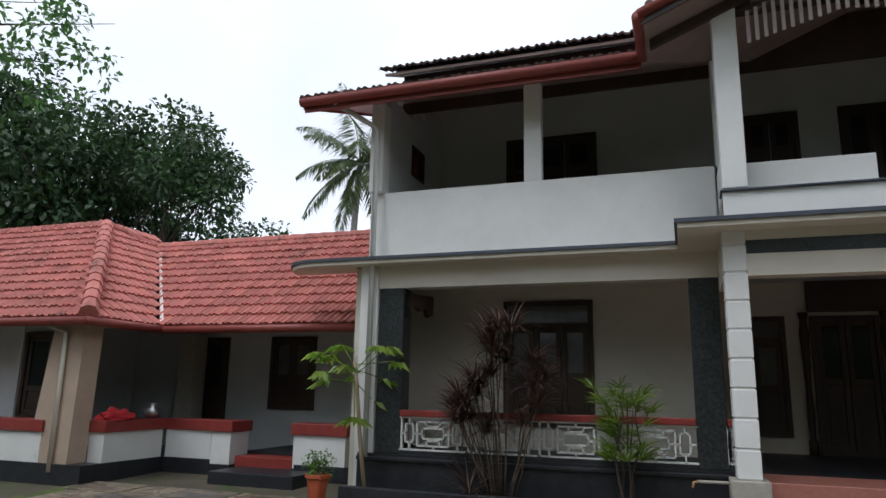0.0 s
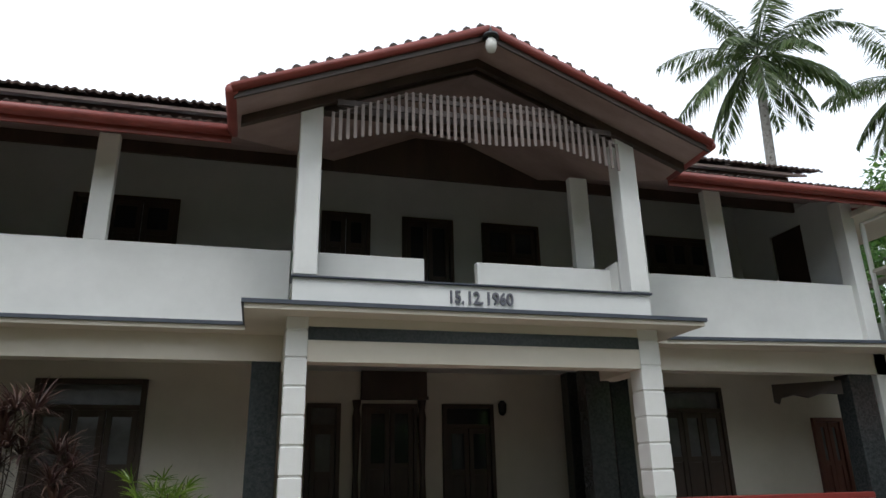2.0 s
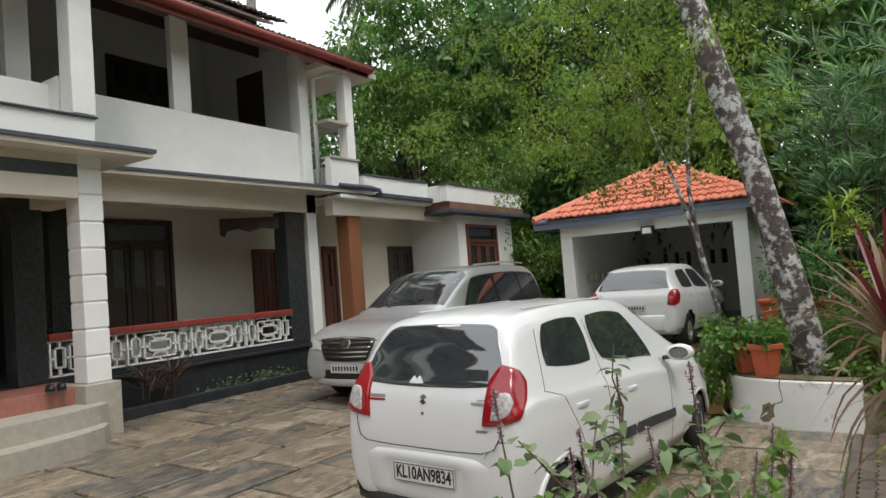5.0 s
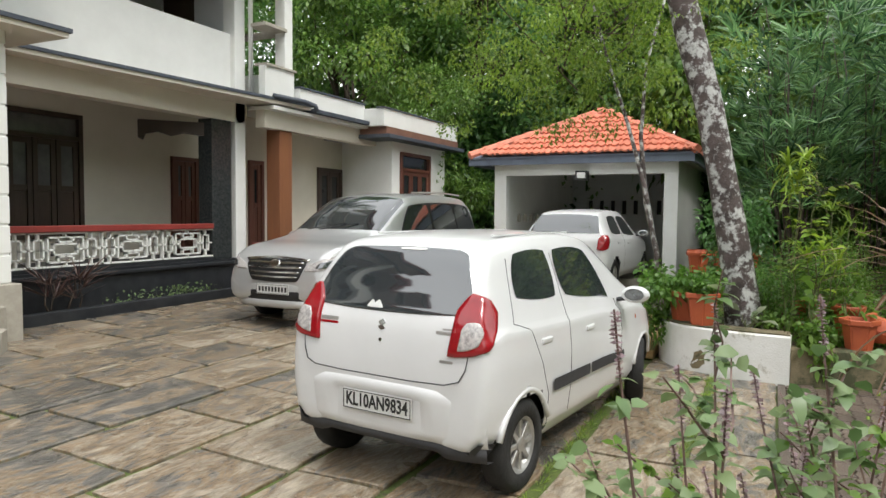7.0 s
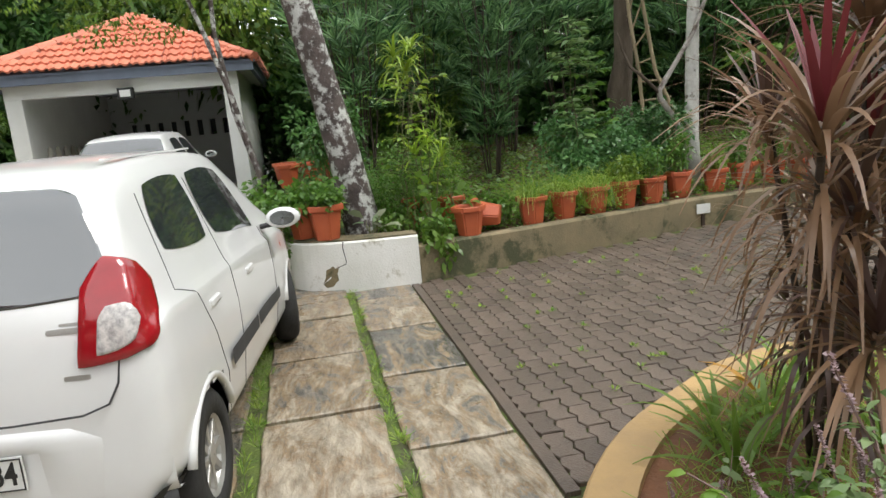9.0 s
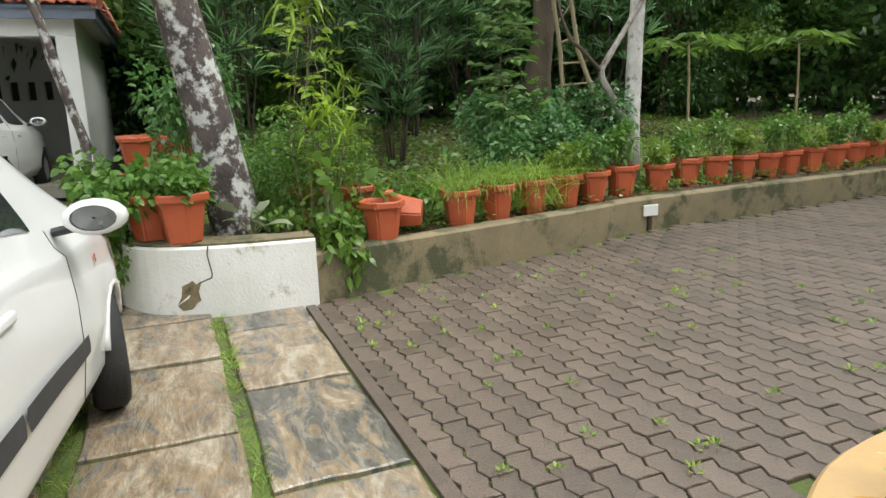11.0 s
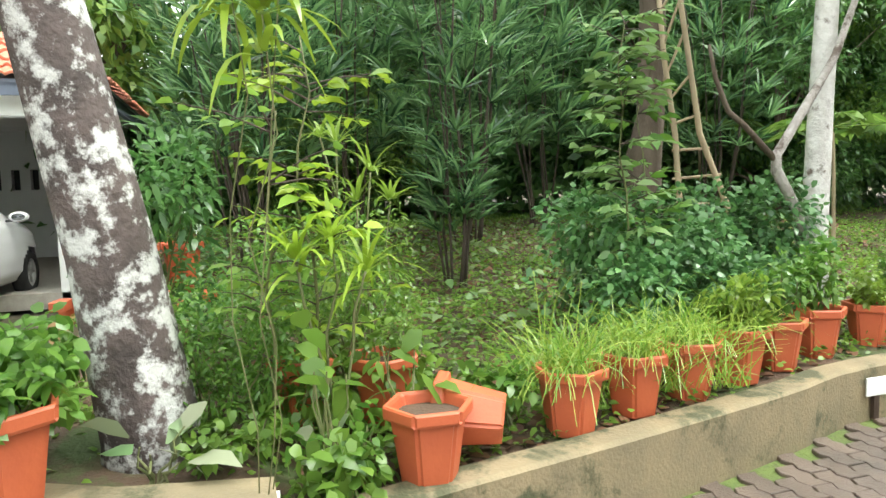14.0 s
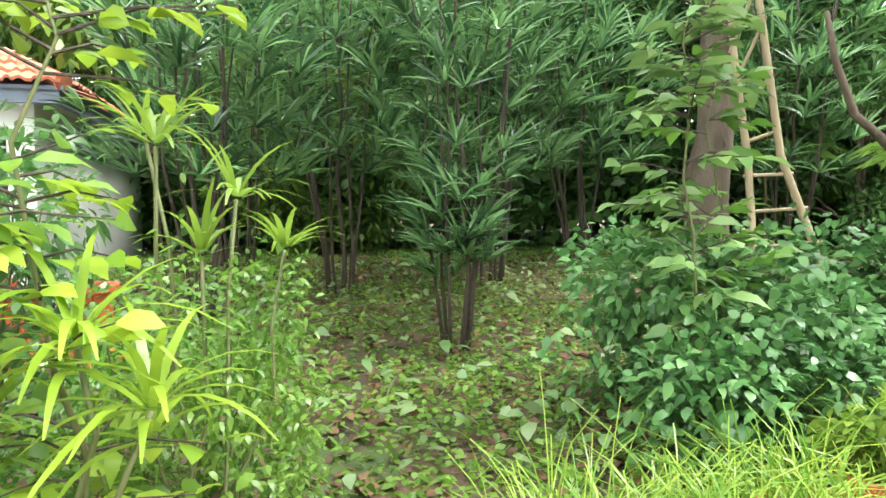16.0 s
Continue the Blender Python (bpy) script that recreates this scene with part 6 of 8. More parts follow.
def garden_z(x, y):
    edge = catmull([p[0] for p in TAN_LINE], 0) if y > 0.8 else 6.7 + 0.25 * (0.8 - y) ** 0.75
    d = max(0.0, x - edge)
    return 0.27 + 0.075 * min(d, 7.0) + 0.05 * noise.noise(Vector((x * 0.6, y * 0.6, 0))) * min(1, d) + 0.02 * noise.noise(Vector((x * 3, y * 3, 0)))


bm = bmesh.new()
ws = WHITE_LINE[::-1]
xs_rel = [0.08 + 0.22 * i for i in range(38)] + [9, 10.5, 13, 17, 24, 40, 80]
ysr = [2.0 - 0.22 * i for i in range(66)] + [-14, -17, -22, -30, -60]


def edge_x(y):
    line = TAN_LINE if y <= 0.8 else ws
    best = min(line, key=lambda p: abs(p[1] - y))
    return best[0]


rows = []
for y in ysr:
    e = edge_x(y)
    rows.append([bm.verts.new((e + r, y, garden_z(e + r, y) + (0.10 if y > 0.8 and r < 1 else 0.0))) for r in xs_rel])
for a, b in zip(rows, rows[1:]):
    for j in range(len(xs_rel) - 1):
        bm.faces.new((a[j], b[j], b[j + 1], a[j + 1]))
structure("garden_soil", bm, M_SOIL, "damp garden soil with leaf litter and moss", "ground", True)

# the curved kerb and its flower bed beside the drive
KERB = curve_points([(0.3, -3.2), (0.15, -1.5), (0.12, -0.3), (0.25, 0.5), (0.65, 1.06), (1.4, 1.26), (2.15, 1.18), (2.72, 0.97), (3.2, 0.6), (3.53, 0.14), (3.8, -0.42), (3.8, -1.3), (3.2, -2.4), (1.8, -3.2)], 60)
bm = bmesh.new()
rows = []
for i, p in enumerate(KERB):
    d = (Vector(KERB[min(i + 1, 60)]) - Vector(KERB[max(i - 1, 0)])).normalized()
    q = Vector((d.y, -d.x))
    p = Vector(p)
    rows.append([bm.verts.new(c) for c in ((p.x, p.y, -0.05), (p.x, p.y, 0.085), (p.x + q.x * 0.015, p.y + q.y * 0.015, 0.1), (p.x + q.x * 0.19, p.y + q.y * 0.19, 0.1), (p.x + q.x * 0.2, p.y + q.y * 0.2, -0.05))])
for a, b in zip(rows, rows[1:]):
    for j in range(4):
        bm.faces.new((a[j], a[j + 1], b[j + 1], b[j]))
bmesh.ops.recalc_face_normals(bm, faces=bm.faces)
structure("kerb_bed", bm, M_CURB, "curved ochre cement kerb round the flower bed", "kerb")
bm = prism([(p[0] + (1.8 - p[0]) * 0.06, p[1] + (-1.0 - p[1]) * 0.06) for p in KERB], -0.03, 0.07)
M_REDSOIL = mat("red damp soil", (0.20, 0.085, 0.04), (0.12, 0.055, 0.03), 4, 0.9, 0.5, stain=(0.07, 0.09, 0.02), stain_at=0.56, stain_scale=2.5)
structure("bed_red_soil", bm, M_REDSOIL, "reddish damp soil of the flower bed", "soil")


def pot_meshes():
    bm = bmesh.new()
    prof = [(0.001, 0.0), (0.105, 0.0), (0.112, 0.01), (0.148, 0.245), (0.170, 0.252), (0.175, 0.262), (0.176, 0.295), (0.170, 0.302), (0.156, 0.302), (0.150, 0.292), (0.140, 0.24)]
    add_lathe(bm, prof, 6)
    es = [e for e in bm.edges if abs(e.verts[0].co.z - e.verts[1].co.z) > 0.02 and e.verts[0].co.xy.length > 0.1]
    bmesh.ops.bevel(bm, geom=es, offset=0.012, segments=2, affect="EDGES")
    return bm


POT_FIRST = None


def pot(x, y, z, turn, scale=1.0, tilt=None, label="terracotta coloured hexagonal plastic plant pot on the garden wall"):
    global POT_FIRST
    m = pose(x, y, z, 0, 0, turn) if tilt is None else pose(x, y, z, *tilt)
    if POT_FIRST is None:
        t = thing("plant_pot", (x, y, z), label, "plant pot", "plant pots along the wall", turn)
        t.matrix_basis = m
        part("pot", pot_meshes(), M_POT, t)
        soil = bmesh.new()
        add_lathe(soil, [(0.001, 0.262), (0.07, 0.268), (0.146, 0.255)], 12)
        part("soil", soil, M_SOIL, t, "dark soil")
        POT_FIRST = t
    else:
        t = copy_thing(POT_FIRST, m)
        t["label"] = label
    t.scale = (scale,) * 3
    return t


POTS = [(7.03, 0.24), (7.32, -0.5), (7.44, -0.9), (7.55, -1.3), (7.68, -1.71), (7.81, -2.11), (7.95, -2.54), (8.02, -3.05), (8.12, -3.5), (8.17, -3.95), (8.19, -4.38), (8.21, -4.75), (8.24, -5.12), (8.3, -5.56), (8.35, -5.99), (8.4, -6.4), (8.46, -6.85), (8.5, -7.3), (8.55, -7.75)]
rng = random.Random(11)
for i, (x, y) in enumerate(POTS):
    pot(x, y, 0.31 if i == 0 else 0.30, rng.uniform(0, 60), rng.uniform(0.95, 1.04))
pot(6.95, 1.60, 0.466, 12, 1.06, label="large terracotta coloured pot on the planter's rim")
pot(7.18, 1.80, 0.466, 40, 1.0, label="terracotta coloured pot overgrown with trailing leaves")
pot(7.72, 0.62, 0.36, 20, 1.0, label="terracotta coloured pot half hidden by shrubs")
pot(7.62, 0.28, 0.36, 50, 1.0, label="terracotta coloured pot half hidden by shrubs")
pot(7.12, -0.10, 0.475, 0, 0.95, (-84, 0, -25), label="overturned terracotta coloured pot lying on the soil")
for x, y in ((10.3, 1.95), (10.35, 1.62), (10.5, 1.3), (10.9, 2.0)):
    pot(x, y, 0.70, 15, 1.05, label="terracotta coloured pot on the brick ledge")
d = thing("brick_ledge", (10.45, 1.6, 0.5), "low ledge of loose orange bricks", "ledge")
for k in range(14):
    part("brick", box(-0.11, 0.11, -0.055, 0.055, 0, 0.07, bevel=0.006, m=pose(-0.25 + 0.25 * (k % 3), -0.5 + 0.17 * (k // 2), 0.0 if k % 2 else 0.075, 0, 0, rng.uniform(-8, 8))), M_POT, d)
structure("ledge_base", box(10.1, 11.1, 1.0, 2.2, 0.1, 0.5), M_CURB, "tan cement base of the brick ledge", "ledge")
d = thing("name_board", (7.60, -2.62, 0.0), "small blank white board on a dark stake", "sign")
part("stake", box(-0.012, 0.012, -0.02, 0.02, 0, 0.2), M_DARKWOOD, d)
part("board", box(-0.018, -0.008, -0.085, 0.085, 0.14, 0.25, bevel=0.004), M_PIPE, d, "white board")
d = thing("stone_block", (7.98, -2.3, 0.31), "small grey stone block between the pots", "stone")
part("stone", box(-0.06, 0.06, -0.07, 0.07, 0, 0.18, bevel=0.02), M_GRITSTONE, d)

# shoes at the porch, tap pipe
for k in range(2):
    d = thing("shoe", (3.55 + 0.12 * k, 8.33, FZ), "black leather shoe leaning by the porch column", "shoe", "pair of black shoes", 70)
    bm = bmesh.new()
    add_tube(bm, [(-0.13, 0, 0.03), (-0.05, 0, 0.05), (0.04, 0, 0.04), (0.13, 0, 0.025)], [0.035, 0.045, 0.045, 0.02], 8)
    part("upper", bm, M_BLACK, d, "", True)
    part("sole", box(-0.14, 0.14, -0.042, 0.042, 0, 0.014, bevel=0.005), M_TRIM, d)
d = thing("garden_tap", (-0.62, 8.35, 0.72), "brass garden tap on a short pipe", "tap")
part("pipe", tube([(-0.2, 0, 0), (0.25, 0, 0), (0.25, 0.1, 0)], 0.018, 6), M_GRITSTONE, d, "", True)
part("spout", tube([(-0.2, 0, 0), (-0.25, -0.03, -0.01), (-0.26, -0.05, -0.06)], 0.014, 6), M_CURB, d, "", True)

def in_bed(x, y):
    """Even-odd test against the bed's outline."""
    inside = False
    n = len(KERB)
    for i in range(n):
        (ax, ay), (bx_, by) = KERB[i], KERB[(i + 1) % n]
        if (ay > y) != (by > y) and x < (bx_ - ax) * (y - ay) / (by - ay) + ax:
            inside = not inside
    return inside


# ---- flagstones and pavers, piece by piece ----
court = structure("pavement_court", sheet([(-9.5, 0.9, -0.02), (8.6, 0.9, -0.02), (8.6, 3.6, -0.02), (-9.5, 3.6, -0.02)], 0.03), M_MOSS, "mossy joints of the flagstone court", "pavement")
structure("pavement_court_rise", sheet([(-9.5, 3.6, -0.02), (14.2, 3.6, -0.02), (14.2, 8.72, 0.164), (-9.5, 8.72, 0.164)], 0.03), M_MOSS, "mossy joints of the flagstone court", "pavement")
rng = random.Random(21)
bands = [(0.92, 1.43), (1.50, 2.10), (2.20, 2.86)]
y = 2.93
while y < 8.5:
    w = rng.uniform(0.55, 0.8)
    bands.append((y, min(y + w, 8.68)))
    y += w + 0.05


def slab_object(x0, x1, y0, y1, parent):
    bm = bmesh.new()
    cor = [(x0, y0), (x1, y0), (x1, y1), (x0, y1)]
    pts = []
    for k in range(4):
        a, b = cor[k], cor[(k + 1) % 4]
        for q in range(5):
            f = q / 5
            px, py = a[0] + (b[0] - a[0]) * f, a[1] + (b[1] - a[1]) * f
            pts.append((px + rng.uniform(-0.008, 0.009), py + rng.uniform(-0.008, 0.009)))
    cx, cy = (x0 + x1) / 2, (y0 + y1) / 2
    lo = [bm.verts.new((a - cx, b - cy, -0.04 + ground_z(a, b) - ground_z(cx, cy))) for a, b in pts]
    mid = [bm.verts.new((a - cx, b - cy, -0.004 + ground_z(a, b) - ground_z(cx, cy))) for a, b in pts]
    hi = [bm.verts.new((a - cx + (0.008 if a < cx else -0.008), b - cy + (0.008 if b < cy else -0.008), 0.002 + ground_z(a, b) - ground_z(cx, cy))) for a, b in pts]
    for r0, r1 in ((lo, mid), (mid, hi)):
        for k in range(20):
            bm.faces.new((r0[k], r0[(k + 1) % 20], r1[(k + 1) % 20], r1[k]))
    bm.faces.new(hi)
    o = part("flagstone", bm, M_SLATE, parent)
    o.matrix_basis = Matrix.Translation((cx, cy, ground_z(cx, cy) + rng.uniform(0, 0.006)))


CROSS = {0: (1.66, 2.62, 3.57, 4.52, 5.45, 6.36, 6.72), 1: (2.28, 3.21, 4.11, 5.04, 5.96, 6.72, 7.3)}
for bi, (y0, y1) in enumerate(bands):
    x = -9.4 + rng.uniform(0, 0.5)
    end = 6.70 if bi == 0 else 7.25 if bi == 1 else (8.4 if y0 < 3.5 else 13.9)
    while x < end - 0.2:
        l = rng.uniform(0.62, 1.15)
        nxt = [j for j in CROSS.get(bi, ()) if j > x + 0.3]
        if nxt and x > 1.2:
            l = nxt[0] - 0.02 - x
        elif end - (x + l) < 0.4:
            l = end - x
        if not all(in_bed(x + l * f, y1) for f in (0.0, 0.5, 1.0)):
            slab_object(x, x + l, y0, y1, court)
        x += l + rng.uniform(0.025, 0.05)

drive = structure("pavement_drive", sheet([(-2.0, -16, -0.018), (8.7, -16, -0.018), (8.0, -4.0, -0.018), (6.75, 0.89, -0.018), (-2.0, 0.89, -0.018)], 0.03), M_MOSS, "dark mossy joints of the paved drive", "pavement")
structure("drive_border", boxes([(3.0, 6.68, 0.84, 0.905, -0.03, 0.004)], 0.003), M_PAVER, "narrow cement border of the drive", "trim")


def paver_mesh():
    w, l, a = 0.112, 0.224, 0.014
    n = 4
    top = [(-l / 2 + l * i / n, w / 2 + (a if i % 2 else -a) * 0.8) for i in range(n + 1)]
    bot = [(x, y - w) for x, y in top]
    pts = bot + top[::-1]
    bm = bmesh.new()
    g = 0.004
    lo = [bm.verts.new((x * 0.965, y * 0.95, -0.03)) for x, y in pts]
    mid = [bm.verts.new((x * 0.965, y * 0.95, -0.003)) for x, y in pts]
    hi = [bm.verts.new((x * 0.94, y * 0.90, 0.001)) for x, y in pts]
    k = len(pts)
    for r0, r1 in ((lo, mid), (mid, hi)):
        for i in range(k):
            bm.faces.new((r0[i], r0[(i + 1) % k], r1[(i + 1) % k], r1[i]))
    bm.faces.new(hi)
    me = bpy.data.meshes.new("paver")
    bm.to_mesh(me)
    bm.free()
    me.materials.append(M_PAVER)
    return me


PM = paver_mesh()
pco = [v.co.copy() for v in PM.vertices]
pfc = [tuple(p.vertices) for p in PM.polygons]
verts, faces = [], []
made = 0
kx = [p for p in KERB]


for r in range(86):
    y = 0.78 - 0.114 * r
    for c in range(40):
        x = 0.2 + 0.2275 * c + (0.114 if r % 2 else 0)
        if x > edge_x(y) - 0.06 or in_bed(x, y):
            continue
        m = Matrix.Translation((x, y, rng.uniform(-0.002, 0.003))) @ Euler((rng.uniform(-0.012, 0.012), rng.uniform(-0.012, 0.012), rng.uniform(-0.015, 0.015))).to_matrix().to_4x4()
        if made < 300 and x > 3.2 and y > -1.3:
            o = new("paver", PM)
            o.parent = drive
            o.matrix_basis = m
            made += 1
        else:
            k = len(verts)
            verts += [m @ v for v in pco]
            faces += [tuple(i + k for i in f) for f in pfc]
me = bpy.data.meshes.new("pavers")
me.from_pydata(verts, [], faces)
me.materials.append(M_PAVER)
o = new("pavers", me)
o.parent = drive
tagged(o, "", "", "", "stuff")

# ---- plants ----
L_DARK = leafmat("dark glossy foliage", (0.065, 0.16, 0.045), (0.14, 0.29, 0.08), 0.5, 0.28)
L_DEEP = leafmat("deep green foliage", (0.03, 0.065, 0.025), (0.065, 0.125, 0.04), 0.3, 0.4)
L_MID = leafmat("mid green foliage", (0.09, 0.21, 0.035), (0.17, 0.32, 0.05), 0.45)
L_LEAF = leafmat("fresh green foliage", (0.10, 0.20, 0.03), (0.22, 0.36, 0.06), 0.5)
L_LIGHT = leafmat("yellowish green foliage", (0.14, 0.25, 0.03), (0.27, 0.38, 0.06), 0.5)
L_LIME = leafmat("lime variegated leaves", (0.17, 0.33, 0.03), (0.36, 0.48, 0.05), 0.45)
L_SHRUB = leafmat("bluish green leaves", (0.065, 0.175, 0.055), (0.15, 0.30, 0.095), 0.35, 0.35)
L_GRASS = leafmat("grass blades", (0.12, 0.28, 0.03), (0.36, 0.46, 0.08), 0.45)
L_PALM = leafmat("palm leaflets", (0.05, 0.09, 0.025), (0.12, 0.16, 0.05), 0.3)
L_MAROON = leafmat("maroon strap leaves", (0.06, 0.028, 0.03), (0.16, 0.10, 0.075), 0.2)
L_RED = leafmat("red and tan strap leaves", (0.15, 0.045, 0.035), (0.40, 0.27, 0.15), 0.3)
L_CRIMSON = leafmat("crimson strap leaves", (0.16, 0.012, 0.03), (0.24, 0.05, 0.05), 0.35)
L_PINK = leafmat("pink hearted leaves", (0.11, 0.25, 0.08), (0.28, 0.30, 0.20), 0.3)
L_SHRUBPALE = leafmat("pale green leaves", (0.10, 0.21, 0.06), (0.22, 0.34, 0.11), 0.4, 0.35)
L_DRAC = leafmat("glossy dark strap leaves", (0.025, 0.075, 0.036), (0.23, 0.41, 0.16), 0.4, 0.2)
L_WOOD_A = leafmat("woodland foliage", (0.06, 0.15, 0.033), (0.155, 0.285, 0.058), 0.45, 0.35)
L_WOOD_B = leafmat("dark woodland foliage", (0.05, 0.13, 0.04), (0.14, 0.27, 0.07), 0.45, 0.3)
L_WOOD_C = leafmat("light woodland foliage", (0.075, 0.165, 0.03), (0.19, 0.31, 0.055), 0.45, 0.35)
L_BASIL = leafmat("greyish basil leaves", (0.13, 0.23, 0.08), (0.26, 0.34, 0.16), 0.35)
L_FLOWER = leafmat("mauve flower spikes", (0.30, 0.21, 0.23), (0.46, 0.34, 0.36), 0.3)
L_LITTER = leafmat("fallen brown leaves", (0.09, 0.045, 0.025), (0.20, 0.10, 0.05), 0.05, 0.7)
L_ORANGE = leafmat("orange dry leaf", (0.55, 0.25, 0.03), (0.62, 0.34, 0.05), 0.3)
gen = np.random.default_rng(4)


def leaves(P, D, length, width, fold=0.25, up=None):
    """Vertices and faces of one folded leaf at each place P, along D."""
    n = len(P)
    D = D / np.maximum(np.linalg.norm(D, axis=1, keepdims=True), 1e-6)
    ref = gen.normal(size=(n, 3)) * 0.5 + np.array([0, 0, 1.0])
    S = np.cross(D, ref)
    S /= np.maximum(np.linalg.norm(S, axis=1, keepdims=True), 1e-6)
    N = np.cross(S, D)
    l = (length * gen.uniform(0.65, 1.25, n))[:, None]
    w = (width * gen.uniform(0.7, 1.2, n))[:, None]
    tip = P + D * l - np.array([0, 0, 1.0]) * l * 0.12
    a = P + D * l * 0.45 + S * w + N * w * fold
    b = P + D * l * 0.45 - S * w + N * w * fold
    return np.stack([P, b, tip, a], 1).reshape(-1, 3)


def fine_leaves(P, D, length, width):
    """Pointed oval leaves, arched, of three pieces each; eight corners a leaf."""
    n = len(P)
    D = D / np.maximum(np.linalg.norm(D, axis=1, keepdims=True), 1e-6)
    S = np.cross(D, gen.normal(size=(n, 3)) * 0.45 + np.array([0, 0, 1.0]))
    S /= np.maximum(np.linalg.norm(S, axis=1, keepdims=True), 1e-6)
    l = (length * gen.uniform(0.6, 1.25, n))[:, None]
    w = (width * gen.uniform(0.75, 1.2, n))[:, None]
    down = np.array([0, 0, 1.0])
    out = []
    for f, g, h in ((0.0, 0.12, 0.0), (0.32, 0.95, -0.03), (0.68, 0.78, 0.04), (1.0, 0.02, 0.26)):
        c = P + D * l * f - down * l * h
        out += [c + S * w * g, c - S * w * g]
    return np.stack(out, 1).reshape(-1, 3)


def leaf_mesh(name, V, material, seg=0):
    """One mesh out of leaves: four corners each, or strips of seg pieces."""
    me = bpy.data.meshes.new(name)
    me.vertices.add(len(V))
    me.vertices.foreach_set("co", np.ascontiguousarray(V, dtype=np.float32).ravel())
    if seg:
        k = 2 * (seg + 1)
        n = len(V) // k
        quad = np.array([(2 * q, 2 * q + 1, 2 * q + 3, 2 * q + 2) for q in range(seg)])
        idx = (np.arange(n)[:, None, None] * k + quad[None]).reshape(-1)
    else:
        idx = np.arange(len(V))
    m = len(idx) // 4
    me.loops.add(4 * m)
    me.loops.foreach_set("vertex_index", np.ascontiguousarray(idx, dtype=np.int32))
    me.polygons.add(m)
    me.polygons.foreach_set("loop_start", np.arange(0, 4 * m, 4, dtype=np.int32))
    me.update(calc_edges=True)
    if seg:
        me.shade_smooth()
    me.materials.append(material)
    return me


def leaf_part(name, V, material, parent, label="", seg=0):
    o = new(name, leaf_mesh(name, V, material, seg))
    o.parent = parent
    return tagged(o, label, "", "", "stuff" if len(V) > 400 else "")


def clump(c, r, n, length, width, droop=0.0, fine=False):
    """Leaves round a clump's middle, pointing outwards."""
    d = gen.normal(size=(n, 3))
    d /= np.linalg.norm(d, axis=1, keepdims=True)
    rad = gen.uniform(0.25, 1.0, (n, 1)) ** 0.6
    P = np.array(c) + d * rad * np.array(r)
    D = d * 0.8 + gen.normal(size=(n, 3)) * 0.5 - np.array([0, 0, droop])
    return fine_leaves(P, D, length, width) if fine else leaves(P, D, length, width)


def straps(P, axis, n, length, width, droop, spread=1.0, seg=3):
    """A rosette of arching strap leaves, as rows of quads."""
    axis = np.array(axis, dtype=float)
    axis /= np.linalg.norm(axis)
    out = []
    for k in range(n):
        a = 2.399 * k + gen.uniform(-0.3, 0.3)
        t = gen.uniform(0.25, 1.0) * spread
        side = np.array([math.cos(a), math.sin(a), 0.0])
        d = axis * math.cos(t * 1.3) + side * math.sin(t * 1.3)
        l = length * gen.uniform(0.7, 1.15)
        p = np.array(P, dtype=float) + d * 0.02
        s = np.cross(d, axis)
        s = s / max(np.linalg.norm(s), 1e-6)
        for i in range(seg + 1):
            f = i / seg
            w = width * (0.55 + 1.4 * f * (1 - f) - 0.5 * f) if f < 1 else 0.002
            q = (p + s * w, p - s * w)
            out += [q[0], q[1]]
            p = p + d * l / seg
            d = d + np.array([0, 0, -1.0]) * droop * gen.uniform(0.6, 1.2)
            d /= np.linalg.norm(d)
    return np.array(out)


def strap_leaves(P, axis, n, length, width, droop, spread, seg, leafm, parent):
    """A rosette whose leaves are parts of their own."""
    V = straps(P, axis, n, length, width, droop, spread, seg)
    k = 2 * (seg + 1)
    for i in range(n):
        W = V[i * k:(i + 1) * k]
        me = bpy.data.meshes.new("leaf")
        me.from_pydata([tuple(p) for p in W], [], [(2 * q, 2 * q + 1, 2 * q + 3, 2 * q + 2) for q in range(seg)])
        me.materials.append(leafm)
        me.shade_smooth()
        o = new("leaf", me)
        o.parent = parent


def limb(a, b, bend=0.2, n=5):
    a, b = Vector(a), Vector(b)
    return [a.lerp(b, i / n) + Vector((random.uniform(-1, 1), random.uniform(-1, 1), random.uniform(-0.4, 0.4))) * bend * (0 if i in (0, n) else 1) for i in range(n + 1)]


def broad_tree(name, at, h, r, leaf_n, length, width, leafm, bark, label, category="tree", trunk=0.18, clumps=46, low=0.35, group="garden trees", droop=0.2):
    """A tapered trunk with limbs and a ragged crown of leaf clumps."""
    t = thing(name, at, label, category, group)
    bm = bmesh.new()
    top = h * 0.72
    add_tube(bm, limb((0, 0, -0.3), (random.uniform(-0.4, 0.4), random.uniform(-0.4, 0.4), top), 0.12, 6), [trunk * (1.25 - 1.0 * i / 6) for i in range(7)], 8)
    V = []
    per = max(8, leaf_n // clumps)
    for k in range(clumps):
        a = gen.uniform(0, 2 * math.pi)
        f = gen.uniform(low, 1.0)
        rr = r * math.sqrt(max(0.05, 1 - ((f - 0.62) / 0.45) ** 2)) * gen.uniform(0.35, 1.05)
        c = (rr * math.cos(a), rr * math.sin(a), h * f)
        s = gen.uniform(0.16, 0.34) * r
        V.append(clump(c, (s, s, s * 0.75), per, length, width, droop))
        if k % 3 == 0:
            add_tube(bm, limb((0, 0, h * f * gen.uniform(0.4, 0.75)), c, 0.15, 4), [trunk * 0.4, trunk * 0.3, trunk * 0.2, trunk * 0.12, trunk * 0.06], 5)
    part("trunk", bm, bark, t, "", True)
    leaf_part("crown", np.concatenate(V), leafm, t)
    return t


